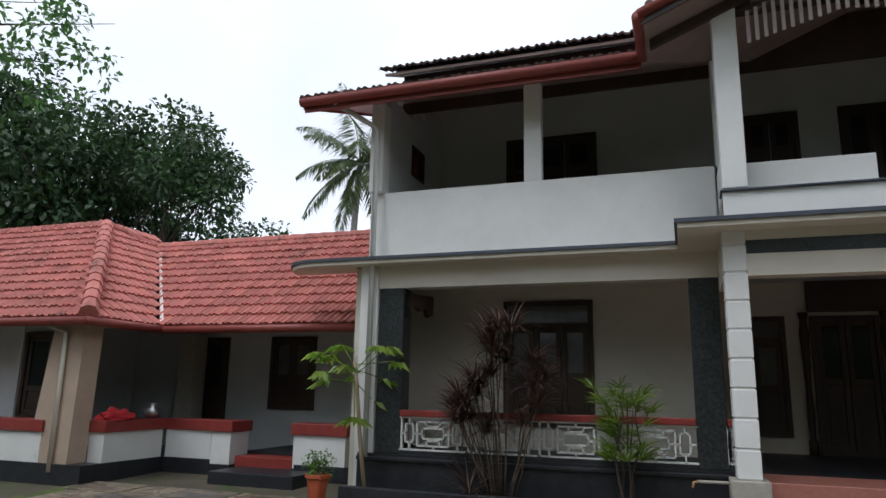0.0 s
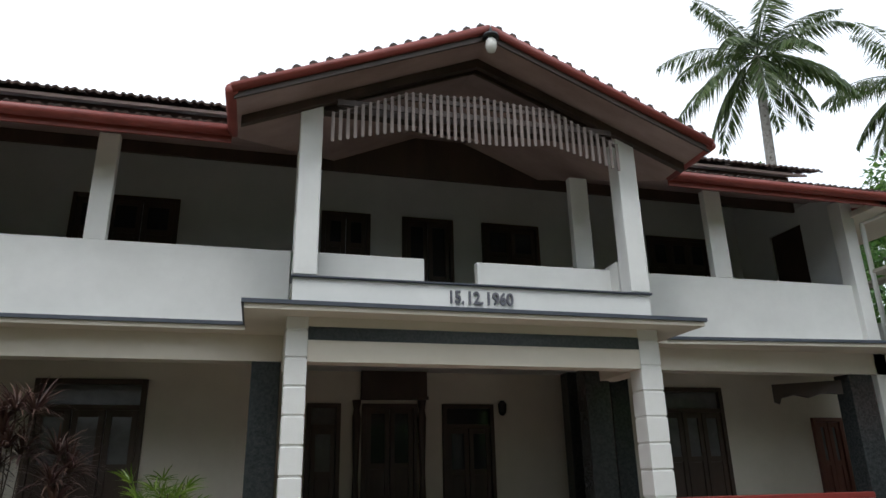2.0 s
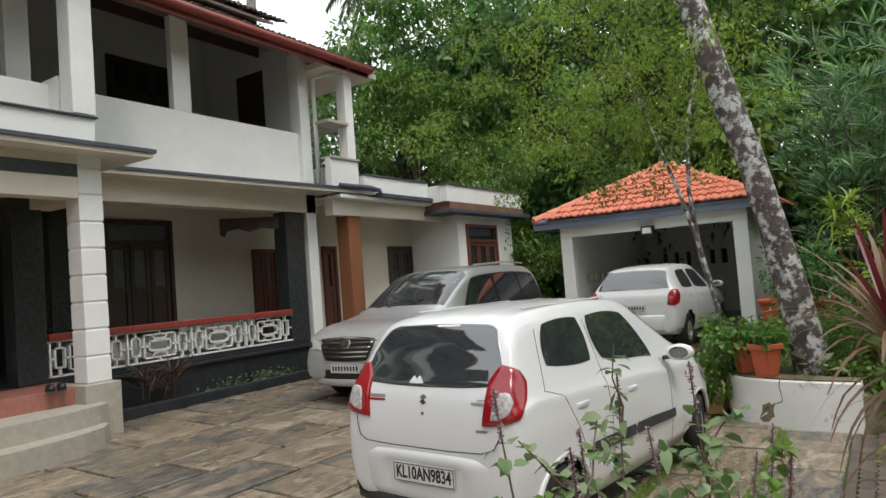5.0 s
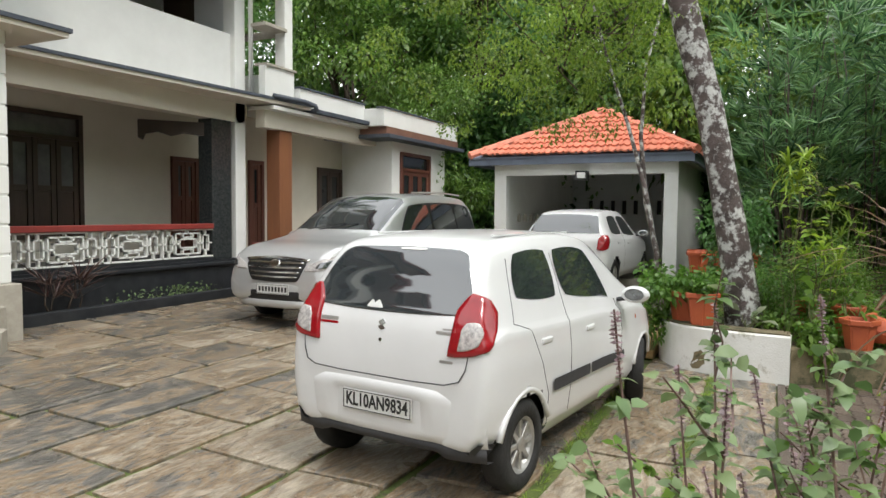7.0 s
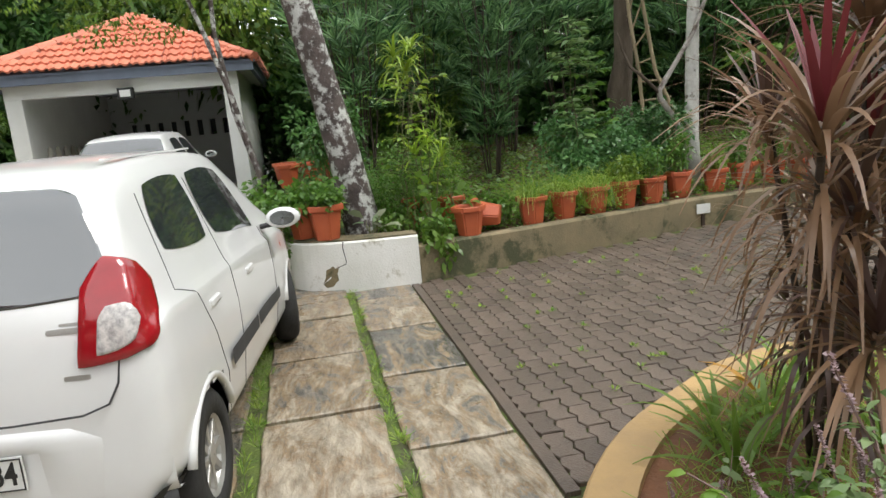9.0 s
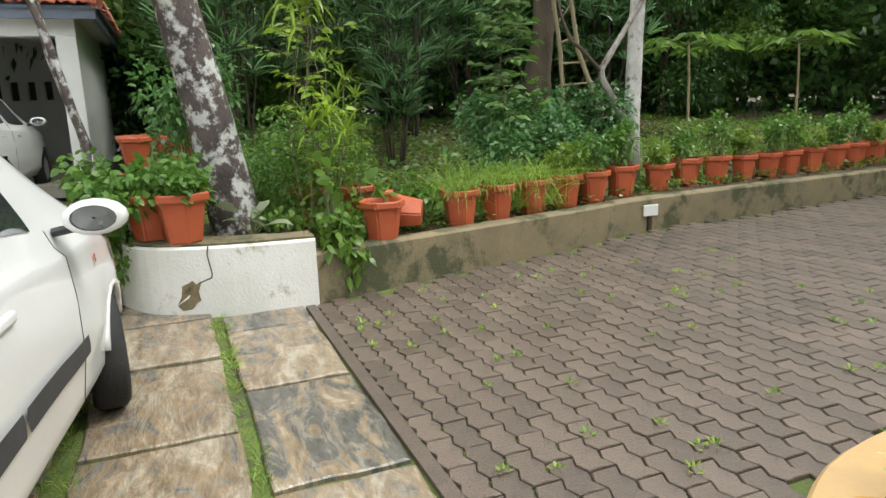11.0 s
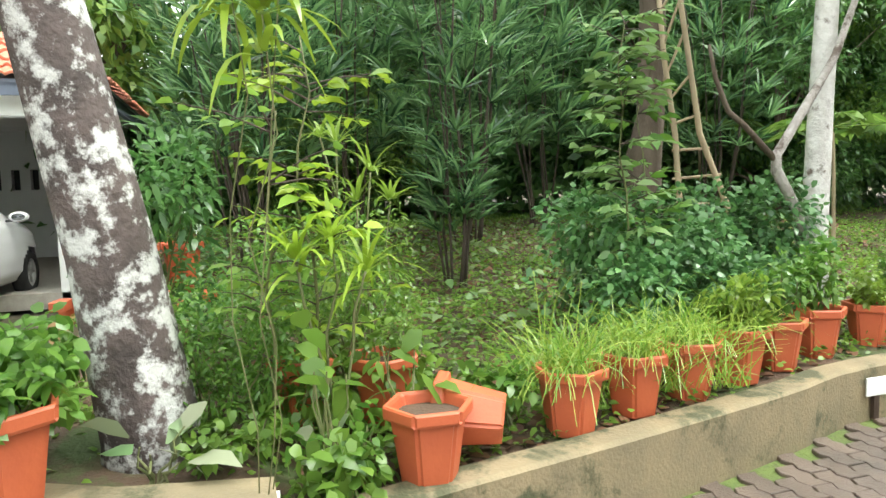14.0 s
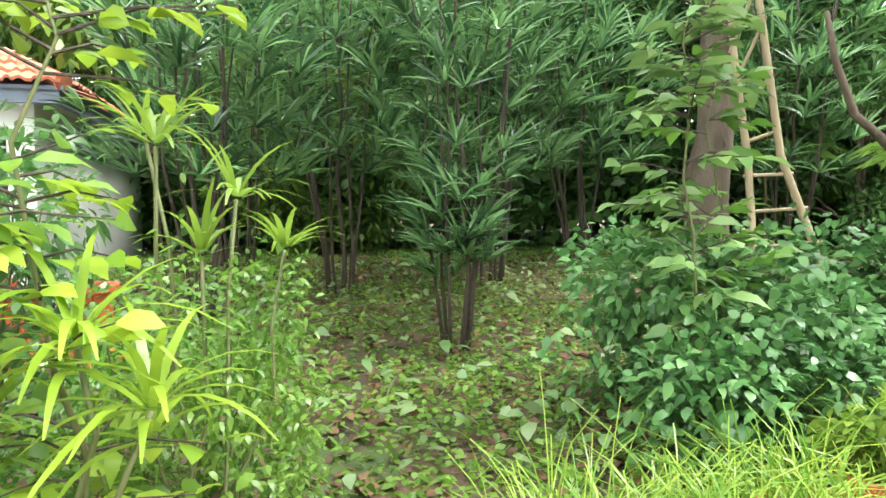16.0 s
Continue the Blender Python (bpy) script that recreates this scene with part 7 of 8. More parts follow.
def palm(name, at, h, frond, label, n=22, lean=(0, 0), trunk=0.17):
    t = thing(name, at, label, "palm tree", "palms")
    add = [(lean[0] * f * f, lean[1] * f * f, h * f) for f in [i / 8 for i in range(9)]]
    part("trunk", tube([(x, y, z if i else -0.3) for i, (x, y, z) in enumerate(add)], [trunk * (1.15 - 0.45 * i / 8) for i in range(9)], 9), M_LICHENGREY, t, "", True)
    top = Vector(add[-1])
    for k in range(n):
        a = 2.399 * k
        el = radians(78 - 125 * k / n)
        bm = bmesh.new()
        d = Vector((math.cos(a) * math.cos(el), math.sin(a) * math.cos(el), math.sin(el)))
        p = top.copy()
        pts = []
        L = frond * random.uniform(0.85, 1.1)
        V = []
        m = 13
        for i in range(m + 1):
            pts.append(p.copy())
            if i > 1:
                side = d.cross(Vector((0, 0, 1)))
                if side.length < 0.05:
                    side = Vector((1, 0, 0))
                side.normalize()
                ll = L * 0.24 * math.sin(math.pi * min(1, (i + 1.5) / (m + 2.5))) + 0.1
                for q in range(5):
                    for s in (-1, 1):
                        base = p + d * (L / m) * q / 5
                        V.append((base, side * s * 0.75 + d * 0.5 + Vector((0, 0, -0.55 - 0.3 * random.random())), ll))
            p = p + d * L / m
            d = (d + Vector((0, 0, -0.085 - 0.02 * i / m))).normalized()
        add_tube(bm, pts, [0.035 * (1 - 0.85 * i / m) for i in range(m + 1)], 4)
        fr = part("frond", bm, L_PALM, t)
        P = np.array([v[0] for v in V])
        D = np.array([v[1] for v in V])
        W = np.concatenate([leaves(P[i:i + 6], D[i:i + 6], V[i][2], 0.04, 0.1) for i in range(0, len(V), 6)])
        leaf_part("frond_blade", W, L_PALM, fr)
    return t


random.seed(8)
# far trees, built three times over and then set out
kinds = [broad_tree("tree", (19, 14, 0), 11, 4.2, 17000, 0.25, 0.06, L_WOOD_A, M_BARK, "tall broad leaved tree with dense mid green foliage", group="woods behind the house", clumps=60, low=0.2),
         broad_tree("tree", (24, 6, 0), 12, 4.5, 18000, 0.25, 0.062, L_WOOD_B, M_BARK, "tall broad leaved tree with dark green foliage", group="woods behind the house", clumps=60, low=0.2),
         broad_tree("tree", (22, 10, 0), 9.5, 4.0, 17000, 0.22, 0.055, L_WOOD_C, M_BARK, "broad leaved tree with drooping green foliage", group="woods behind the house", clumps=60, low=0.12, droop=0.6),
         broad_tree("tree", (-21, 18, 0), 12, 4.5, 18000, 0.26, 0.075, L_DEEP, M_BARK, "tall broad leaved tree with deep green foliage behind the low wing", group="woods behind the house", clumps=64, low=0.2)]
SPOTS = [(17.5, 12.5, 0.8, 2), (21, 17, 1.0, 0), (25, 12, 1.05, 1), (22.5, 3.5, 1.4, 2), (23, -1.5, 0.95, 1), (27, 8, 1.1, 0), (28, 0, 1.1, 1), (20.5, -5, 0.9, 1), (22, -9.5, 0.95, 0), (18.5, -12.5, 0.85, 1), (26, -6, 1.1, 1), (25, -14, 1.0, 1), (17, -17, 0.9, 2), (30, 14, 1.15, 0), (31, 5, 1.15, 1), (30, -10, 1.1, 0), (13.5, -15, 0.8, 0), (15, -22, 1.0, 1), (21, -19, 1.0, 1),
         (13.5, 18, 0.8, 1), (24, 21, 1.0, 0), (17.2, -0.9, 0.62, 2), (17.5, -3.0, 0.7, 1), (16.8, -7.5, 0.7, 1), (15.5, -10, 0.6, 2), (20.8, 9.9, 1.05, 1), (16.6, 9.4, 0.55, 2), (18.8, -6.5, 0.8, 1), (15.8, -13, 0.75, 0), (19.8, -2.6, 0.85, 0), (14.6, -8.6, 0.5, 1), (17.6, -10.6, 0.8, 2),
         (-18.6, 19.5, 0.86, 3), (-23, 15.5, 0.86, 3), (-27, 18, 0.9, 3), (-27, 11, 0.8, 3), (-23, 22, 0.9, 3),
         (-14, -10, 0.9, 1), (-8, -11, 1.0, 0), (-3, -12, 1.1, 1), (2, -12.5, 1.05, 0), (6, -16, 1.0, 0), (-20, -3, 0.9, 1), (-12, -16, 1.1, 1), (-2, -18, 1.2, 0), (-19, -9, 1.0, 0), (-24, 3, 0.9, 1)]
for i, (x, y, s, k) in enumerate(SPOTS):
    c = copy_thing(kinds[k], pose(x, y, 0.0, 0, 0, (i * 77) % 360))
    c.scale = (s * random.uniform(0.9, 1.1), s * random.uniform(0.9, 1.1), s * random.uniform(0.92, 1.08))

palm("coconut_palm", (18.6, 21.5, 0), 18.5, 4.2, "tall coconut palm with drooping fronds behind the house", 24, (0.4, -0.3), 0.24)
palm("coconut_palm", (-19, 35, 0), 14.8, 4.4, "coconut palm with a dense crown behind the low wing", 24, (0.5, 0), 0.24)
palm("coconut_palm", (27.5, 19.3, 0), 17.5, 4.0, "leaning coconut palm among the trees", 20, (-1.5, 0.5), 0.24)
palm("areca_palm", (29, 15.0, 0), 16.5, 1.9, "slender areca palm above the trees", 10, (0.2, 0), 0.09)
palm("young_palm", (21.5, 10.8, 0), 1.2, 4.2, "young palm with long arching fronds", 14, (0, 0), 0.2)
palm("young_palm", (23.2, 8.2, 0), 1.6, 3.6, "young palm with long arching fronds", 12, (0, 0), 0.2)

# the leaning lichen trunk by the planter
t = thing("lichen_tree", (7.43, 1.21, 0.3), "leaning tree with pale lichen patches on dark bark", "tree", "garden trees")
pts = [(0, 0, -0.3), (0, 0.03, 0.2), (0, 0.13, 0.9), (-0.02, 0.27, 1.7), (-0.05, 0.42, 2.45), (-0.05, 0.64, 3.2), (0.0, 0.95, 4.55), (0.1, 1.3, 5.8), (0.3, 1.5, 7.2)]
bm = tube(pts, [0.22, 0.185, 0.155, 0.145, 0.14, 0.14, 0.135, 0.12, 0.09], 16)
for v in bm.verts:
    v.co += Vector((noise.noise(v.co * 3), noise.noise(v.co * 3 + Vector((7, 0, 0))), 0)) * 0.02
part("trunk", bm, M_LICHEN, t, "dark bark with pale lichen patches", True)
V = []
for k, (a, b) in enumerate((((0.05, 1.1, 5.2), (-0.6, 2.6, 5.6)), ((0.1, 1.3, 5.9), (-1.5, 2.2, 7.0)), ((0.2, 1.4, 6.6), (1.5, 0.2, 8.0)), ((0.1, 1.2, 5.6), (0.4, -0.8, 7.4)), ((0.3, 1.5, 7.2), (0.2, 2.6, 8.6)))):
    part("branch", tube(limb(a, b, 0.12, 5), [0.09, 0.075, 0.06, 0.045, 0.03, 0.02], 7), M_LICHEN, t, "", True)
    for q in range(9):
        c = Vector(a).lerp(Vector(b), random.uniform(0.45, 1.15)) + Vector((random.uniform(-0.7, 0.7), random.uniform(-0.7, 0.7), random.uniform(-0.3, 0.5)))
        V.append(clump(c, (0.34, 0.34, 0.2), 130, 0.11, 0.022, 0.2))
leaf_part("crown", np.concatenate(V), L_DARK, t)

# the slender twin-stemmed tree before the garage, with small light leaves
t = thing("slender_tree", (7.95, 2.25, 0.1), "slender twin stemmed tree with small light green leaves", "tree", "garden trees")
stems = [[(0, -0.1, -0.1), (0.0, -0.05, 1.0), (0.05, 0.1, 1.75), (0.1, 0.32, 2.5), (0.2, 0.6, 3.3), (0.4, 1.0, 4.6)], [(0.02, -0.08, 0.9), (0.1, 0.1, 1.6), (0.25, 0.2, 2.4), (0.5, 0.2, 3.3), (0.9, 0.0, 4.4)]]
for s in stems:
    n = len(s)
    part("stem", tube(s, [0.034 * (1 - 0.65 * i / n) for i in range(n)], 9), M_LICHEN, t, "", True)
V = []
for k in range(100):
    f = gen.uniform(0, 1)
    c = np.array([0.5 + gen.normal() * 0.9, 1.3 + gen.normal() * 1.1, 4.3 + gen.normal() * 0.75])
    V.append(clump(c, (0.30, 0.30, 0.16), 95, 0.062, 0.017, 0.5))
for k in range(70):
    c = np.array([0.2 + gen.normal() * 0.6, 0.9 + gen.normal() * 0.8, 3.5 + gen.normal() * 0.35])
    V.append(clump(c, (0.26, 0.26, 0.16), 70, 0.055, 0.016, 0.6))
for k in range(14):
    c = np.array([0.2 + gen.normal() * 0.3, 0.5 + gen.normal() * 0.6, 3.0 + gen.normal() * 0.5])
    V.append(clump(c, (0.16, 0.16, 0.2), 34, 0.055, 0.016, 0.8))
leaf_part("crown", np.concatenate(V), L_LIGHT, t)
for k in range(16):
    a = Vector((0.3, 0.8, 3.6)) + Vector((random.uniform(-0.1, 0.5), random.uniform(-0.4, 0.6), random.uniform(-0.6, 0.6)))
    b = Vector((0.5 + random.uniform(-1.4, 1.4), 1.3 + random.uniform(-1.7, 1.7), 4.3 + random.uniform(-0.6, 1.0)))
    part("branch", tube(limb(a, b, 0.1, 4), [0.012, 0.01, 0.008, 0.006, 0.003], 5), M_BARK, t, "", True)


def strap_shrub(name, at, h, r, rosettes, n, length, width, leafm, label, droop=0.22, stems=6, group="strap leaved shrubs", lowest=0.25, category="shrub", stemr=0.02, narrow=0.45):
    """Upright stems that end in rosettes of narrow leaves."""
    t = thing(name, at, label, category, group)
    V = []
    for s in range(stems):
        a = 2 * math.pi * s / stems + random.uniform(-0.4, 0.4)
        f = random.uniform(0.2, 0.6)
        b = Vector((r * f * math.cos(a), r * f * math.sin(a), h * random.uniform(0.75, 1.0)))
        k = random.uniform(0.6, 1.3) * stemr
        part("stem", tube(limb((0.07 * math.cos(a), 0.07 * math.sin(a), -0.2), b, 0.06, 5), [k, k * 0.85, k * 0.7, k * 0.55, k * 0.45, k * 0.35], 7), M_DARKBARK, t, "", True)
    for k in range(rosettes):
        a = gen.uniform(0, 2 * math.pi)
        f = gen.uniform(lowest, 1.0)
        rr = r * math.sqrt(gen.uniform(0.05, 1.0)) * (narrow + (1.1 - narrow) * f)
        c = (rr * math.cos(a), rr * math.sin(a), h * f)
        V.append(straps(c, (0.5 * math.cos(a), 0.5 * math.sin(a), 0.8), n, length * gen.uniform(0.75, 1.2), width, droop * gen.uniform(0.5, 1.5)))
    leaf_part("foliage", np.concatenate(V), leafm, t, "", 3)
    return t


random.seed(15)
M_DARKBARK = mat("wet dark bark", (0.035, 0.026, 0.02), (0.08, 0.055, 0.04), 8, 0.8, 0.6, fine=50, stain=(0.25, 0.24, 0.21), stain_at=0.70, stain_scale=7)
main = strap_shrub("dracaena_shrub", (10.42, -1.0, 0.5), 3.8, 1.0, 150, 13, 0.27, 0.017, L_DRAC, "many stemmed shrub with narrow dark green strap leaves", stems=6, lowest=0.13, stemr=0.022, narrow=0.05)
other = strap_shrub("dracaena_shrub", (11.2, 0.75, 0.5), 3.8, 1.15, 130, 13, 0.34, 0.021, L_DRAC, "dense shrub with narrow dark green strap leaves", stems=6, lowest=0.30)
for x, y, s, a in ((12.4, -0.4, 1.15, 40), (12.8, -2.0, 1.2, 300), (14.2, 0.6, 1.4, 80), (14.1, -3.6, 1.3, 10), (13.4, -6.2, 1.2, 200)):
    c = copy_thing(other, pose(x, y, 0.5, 0, 0, a))
    c.scale = (s, s, s)


# lime rosette plants behind the first pots
def rosette_plant(at, stems, leafm, label, length=0.3, width=0.022, n=22, droop=0.2, stemr=0.006, lower=True):
    t = thing("dracaena_plant", at, label, "plant", "lime rosette plants")
    for x, y, z in stems:
        part("stem", tube(limb((x * 0.2, y * 0.2, 0), (x, y, z), 0.045, 5), stemr, 6), M_GREENSTEM, t, "", True)
        strap_leaves((x, y, z), (x * 0.3, y * 0.3, 1), n, length, width, droop, 1.0, 5, leafm, t)
        if lower:
            strap_leaves((x * 0.95, y * 0.95, z * 0.93), (x * 0.3, y * 0.3, 1), 6, length, width, droop * 1.3, 1.25, 5, leafm, t)
    return t


rosette_plant((7.27, 0.54, 0.34), [(-0.04, 0.14, 0.80), (0.03, 0.0, 0.87), (0.01, -0.13, 0.74)], L_LIME, "potted plant with lime edged strap leaf rosettes", 0.30, 0.014, 18, 0.3)
rosette_plant((6.86, 0.86, 0.36), [(-0.34, -0.06, 1.50), (-0.28, 0.02, 1.62), (-0.26, -0.12, 1.68)], L_LIME, "tall thin plant with lime drooping leaves", 0.26, 0.016, 22, 0.42, 0.0022)
rosette_plant((7.65, 0.38, 0.34), [(0.0, 0.07, 1.26), (0.12, -0.1, 1.14), (0.15, 0.12, 1.3), (0.05, -0.02, 1.0), (0.25, -0.22, 1.0)], L_LIGHT, "slender plant with small rosettes of narrow leaves", 0.19, 0.012, 16, 0.25, 0.005, False)


def toothed_sapling(at, top, n, length, width, leafm, label):
    """A thin wand with spread twigs that carry flat pointed leaves in two rows."""
    t = thing("sapling", at, label, "sapling", "garden plants")
    s = limb((0, 0, -0.05), top, 0.05, 8)
    part("stem", tube(s, [0.010 - 0.0009 * i for i in range(9)], 6), M_GREENSTEM, t, "", True)
    for k in range(n):
        i = random.uniform(2.2, 7.99)
        p = s[int(i)].lerp(s[int(i) + 1], i % 1)
        a = random.uniform(0, 2 * math.pi)
        e = Vector((math.cos(a), math.sin(a), random.uniform(-0.1, 0.5))) * random.uniform(0.12, 0.34)
        part("twig", tube([p, p + e * 0.5 + Vector((0, 0, 0.02)), p + e], [0.004, 0.003, 0.0015], 5), M_DARKBARK, t)
        P, D = [], []
        for q in range(6):
            f = 0.25 + 0.15 * q
            side = Vector((-e.y, e.x, 0)).normalized() * (1 if q % 2 else -1)
            P.append(p + e * f)
            D.append(side * 0.8 + e.normalized() * 0.7 + Vector((0, 0, random.uniform(-0.25, 0.1))))
        leaf_part("leaf_spray", fine_leaves(np.array(P), np.array(D), length, width), leafm, t, "", 3)
    return t


toothed_sapling((7.5, 0.62, 0.34), (-0.15, 0.0, 1.65), 30, 0.095, 0.024, L_LIME, "thin young tree with lime green toothed leaves")
toothed_sapling((7.5, 0.75, 0.34), (-0.3, -0.02, 1.35), 14, 0.09, 0.022, L_LEAF, "thin young tree with fresh green toothed leaves")
toothed_sapling((8.5, -1.6, 0.36), (-0.2, 0.2, 2.0), 46, 0.13, 0.028, L_SHRUBPALE, "young tree with long pale green leaves")
toothed_sapling((8.9, -2.0, 0.36), (-0.1, 0.15, 1.7), 30, 0.16, 0.034, L_MID, "young tree with long mid green leaves")


def bush(name, at, size, n, length, width, leafm, label, group="garden plants", stems=7, clumps=14, category="shrub", droop=0.1):
    t = thing(name, at, label, category, group)
    V = []
    for k in range(clumps):
        c = np.array([gen.uniform(-1, 1) * size[0] * 0.7, gen.uniform(-1, 1) * size[1] * 0.7, size[2] * gen.uniform(0.25, 0.9)])
        s = np.array(size) * gen.uniform(0.22, 0.4)
        V.append(clump(c, s, max(1, n // clumps), length, width, droop, True))
        if k < stems:
            part("stem", tube(limb((c[0] * 0.15, c[1] * 0.15, -0.02), tuple(c), 0.02, 4), [0.007, 0.006, 0.005, 0.004, 0.003], 5), M_GREENSTEM, t)
    leaf_part("foliage", np.concatenate(V), leafm, t, "", 3)
    return t


bush("broad_shrub", (8.75, -2.0, 0.33), (0.85, 0.95, 0.95), 7000, 0.068, 0.021, L_SHRUB, "rounded shrub with broad dark green leaves", clumps=44)
bush("broad_shrub", (8.15, -1.75, 0.30), (0.4, 0.6, 0.6), 2200, 0.065, 0.019, L_SHRUB, "low shrub with bluish green leaves behind the pots", clumps=24)
bush("broad_leaved_plant", (6.98, 0.6, 0.34), (0.12, 0.12, 0.62), 14, 0.15, 0.036, L_LEAF, "young plant with a few broad pale green leaves", clumps=7, stems=7)
bush("broad_leaved_plant", (7.25, 0.28, 0.34), (0.16, 0.14, 0.5), 16, 0.13, 0.036, L_LEAF, "young plant with a few broad pale green leaves", clumps=8, stems=8)
bush("ferny_plant", (7.65, 1.0, 0.34), (0.4, 0.4, 0.62), 3400, 0.036, 0.008, L_MID, "feathery green garden plant", clumps=18)
bush("ferny_plant", (8.3, 0.55, 0.4), (0.5, 0.5, 0.8), 2600, 0.045, 0.010, L_MID, "feathery green garden plant", clumps=18)
bush("ferny_plant", (9.2, 1.4, 0.45), (0.6, 0.5, 1.2), 1500, 0.09, 0.018, L_DARK, "dark feathery garden plant", clumps=18)
bush("ferny_plant", (7.78, 0.34, 0.36), (0.34, 0.34, 0.95), 2600, 0.034, 0.007, L_LEAF, "feathery pale green plant behind the pots", clumps=26)
bush("leafy_plant", (7.55, 0.35, 0.34), (0.3, 0.4, 0.45), 420, 0.08, 0.022, L_LEAF, "leafy plant with broad leaves among the pots")
bush("leafy_plant", (7.35, -0.2, 0.34), (0.2, 0.25, 0.3), 180, 0.07, 0.022, L_MID, "leafy plant among the pots")
bush("trailing_plant", (6.80, 0.60, 0.06), (0.1, 0.2, 0.5), 190, 0.075, 0.026, L_LEAF, "trailing vine with heart shaped leaves over the wall", clumps=18, droop=0.9)
bush("trailing_plant", (7.02, 0.58, 0.3), (0.2, 0.22, 0.3), 260, 0.06, 0.019, L_MID, "leafy vine spreading among the pots", clumps=18, droop=0.3)
bush("trailing_plant", (7.25, 0.95, 0.36), (0.3, 0.22, 0.2), 260, 0.06, 0.019, L_LEAF, "low leafy vine at the foot of the leaning tree", clumps=16, droop=0.3)
bush("trailing_plant", (7.25, 1.85, 0.6), (0.58, 0.5, 0.38), 1500, 0.07, 0.024, L_MID, "trailing pot plant spilling over the planter", clumps=20, droop=0.4)
bush("trailing_plant", (7.1, 2.1, 0.15), (0.28, 0.25, 0.55), 560, 0.058, 0.019, L_MID, "trailing pot plant spilling over the planter", clumps=16, droop=0.6)
bush("potted_plant", (6.95, 1.60, 0.72), (0.2, 0.2, 0.2), 380, 0.055, 0.02, L_MID, "low bright green plant in the large pot", clumps=12)
bush("pink_caladium", (7.06, 1.2, 0.44), (0.12, 0.16, 0.2), 6, 0.17, 0.05, L_PINK, "caladium with pink hearted green leaves", clumps=7, stems=7)
bush("pink_caladium", (6.98, 0.66, 0.34), (0.1, 0.12, 0.24), 5, 0.15, 0.045, L_PINK, "caladium with pink hearted green leaves", clumps=5, stems=5)
for (x, y), k in zip(POTS[4:], range(20)):
    bush("potted_plant", (x, y, 0.56), (0.2, 0.2, 0.28 + 0.1 * (k % 3)), 380, 0.05 if k % 2 else 0.065, 0.016, L_MID if k % 3 else L_LIGHT, "leafy green plant in a terracotta pot", "potted plants", clumps=10)


def grass(name, at, size, n, h, leafm, label, droop=0.35, kind="", category="grass", group="grass tufts"):
    t = thing(name, at, label, category, group, 0, kind)
    V = []
    for k in range(n):
        p = (gen.uniform(-1, 1) * size[0], gen.uniform(-1, 1) * size[1], 0)
        V.append(straps(p, (gen.normal() * 0.35, gen.normal() * 0.35, 1), 3, h * gen.uniform(0.5, 1.1), 0.0042, droop, 0.6, 4))
    leaf_part("blades", np.concatenate(V), leafm, t, "", 4)
    return t


for x, y in POTS[1:5]:
    grass("potted_grass", (x, y, 0.56), (0.13, 0.13), 60, 0.46, L_GRASS, "yellowish green grass overhanging a terracotta pot", 0.6)
grass("potted_grass", (7.65, -1.0, 0.36), (0.3, 0.55), 150, 0.52, L_GRASS, "tall yellowish green grass behind the pots", 0.3)

# ground cover, leaf litter and weeds: nobody could count them
n = 90000
x = 6.9 + 9.5 * gen.uniform(0, 1, n) ** 1.4
y = gen.uniform(-11, 2.0, n)
ok = np.array([xx > edge_x(yy) + 0.2 for xx, yy in zip(x, y)])
dens = np.array([noise.noise(Vector((a * 0.7, b * 0.7, 3))) for a, b in zip(x, y)])
ok &= dens > gen.uniform(-0.55, 0.2, n)
x, y = x[ok], y[ok]
z = np.array([garden_z(a, b) for a, b in zip(x, y)])
P = np.stack([x, y, z + gen.uniform(0.0, 0.10, len(x))], 1)
D = gen.normal(size=P.shape) * np.array([1, 1, 0.25]) + np.array([0, 0, 0.25])
o = new("ground_cover", leaf_mesh("ground_cover", fine_leaves(P, D, 0.05, 0.015), L_LEAF, 3))
tagged(o, "low green ground cover and seedlings on the garden soil", "ground cover", "", "stuff")
n = 9000
x = 6.9 + 9 * gen.uniform(0, 1, n) ** 1.3
y = gen.uniform(-9, 2.0, n)
ok = np.array([xx > edge_x(yy) + 0.2 for xx, yy in zip(x, y)])
x, y = x[ok], y[ok]
P = np.stack([x, y, np.array([garden_z(a, b) for a, b in zip(x, y)]) + 0.015], 1)
D = gen.normal(size=P.shape) * np.array([1, 1, 0.12])
o = new("leaf_litter", leaf_mesh("leaf_litter", fine_leaves(P, D, 0.09, 0.028), L_LITTER, 3))
tagged(o, "fallen brown leaves lying on the garden soil", "leaf litter", "", "stuff")
n = 800
x = gen.uniform(8.4, 14, n)
y = gen.uniform(-4, 2, n)
P = np.stack([x, y, np.array([garden_z(a, b) for a, b in zip(x, y)]) + gen.uniform(0.05, 0.16, n)], 1)
D = gen.normal(size=P.shape) * np.array([1, 1, 0.25]) + np.array([-0.5, 0, 0])
o = new("heart_leaves", leaf_mesh("heart_leaves", fine_leaves(P, D, 0.10, 0.036), L_BASIL, 3))
tagged(o, "pale heart shaped leaves spreading over the ground", "ground cover", "", "stuff")

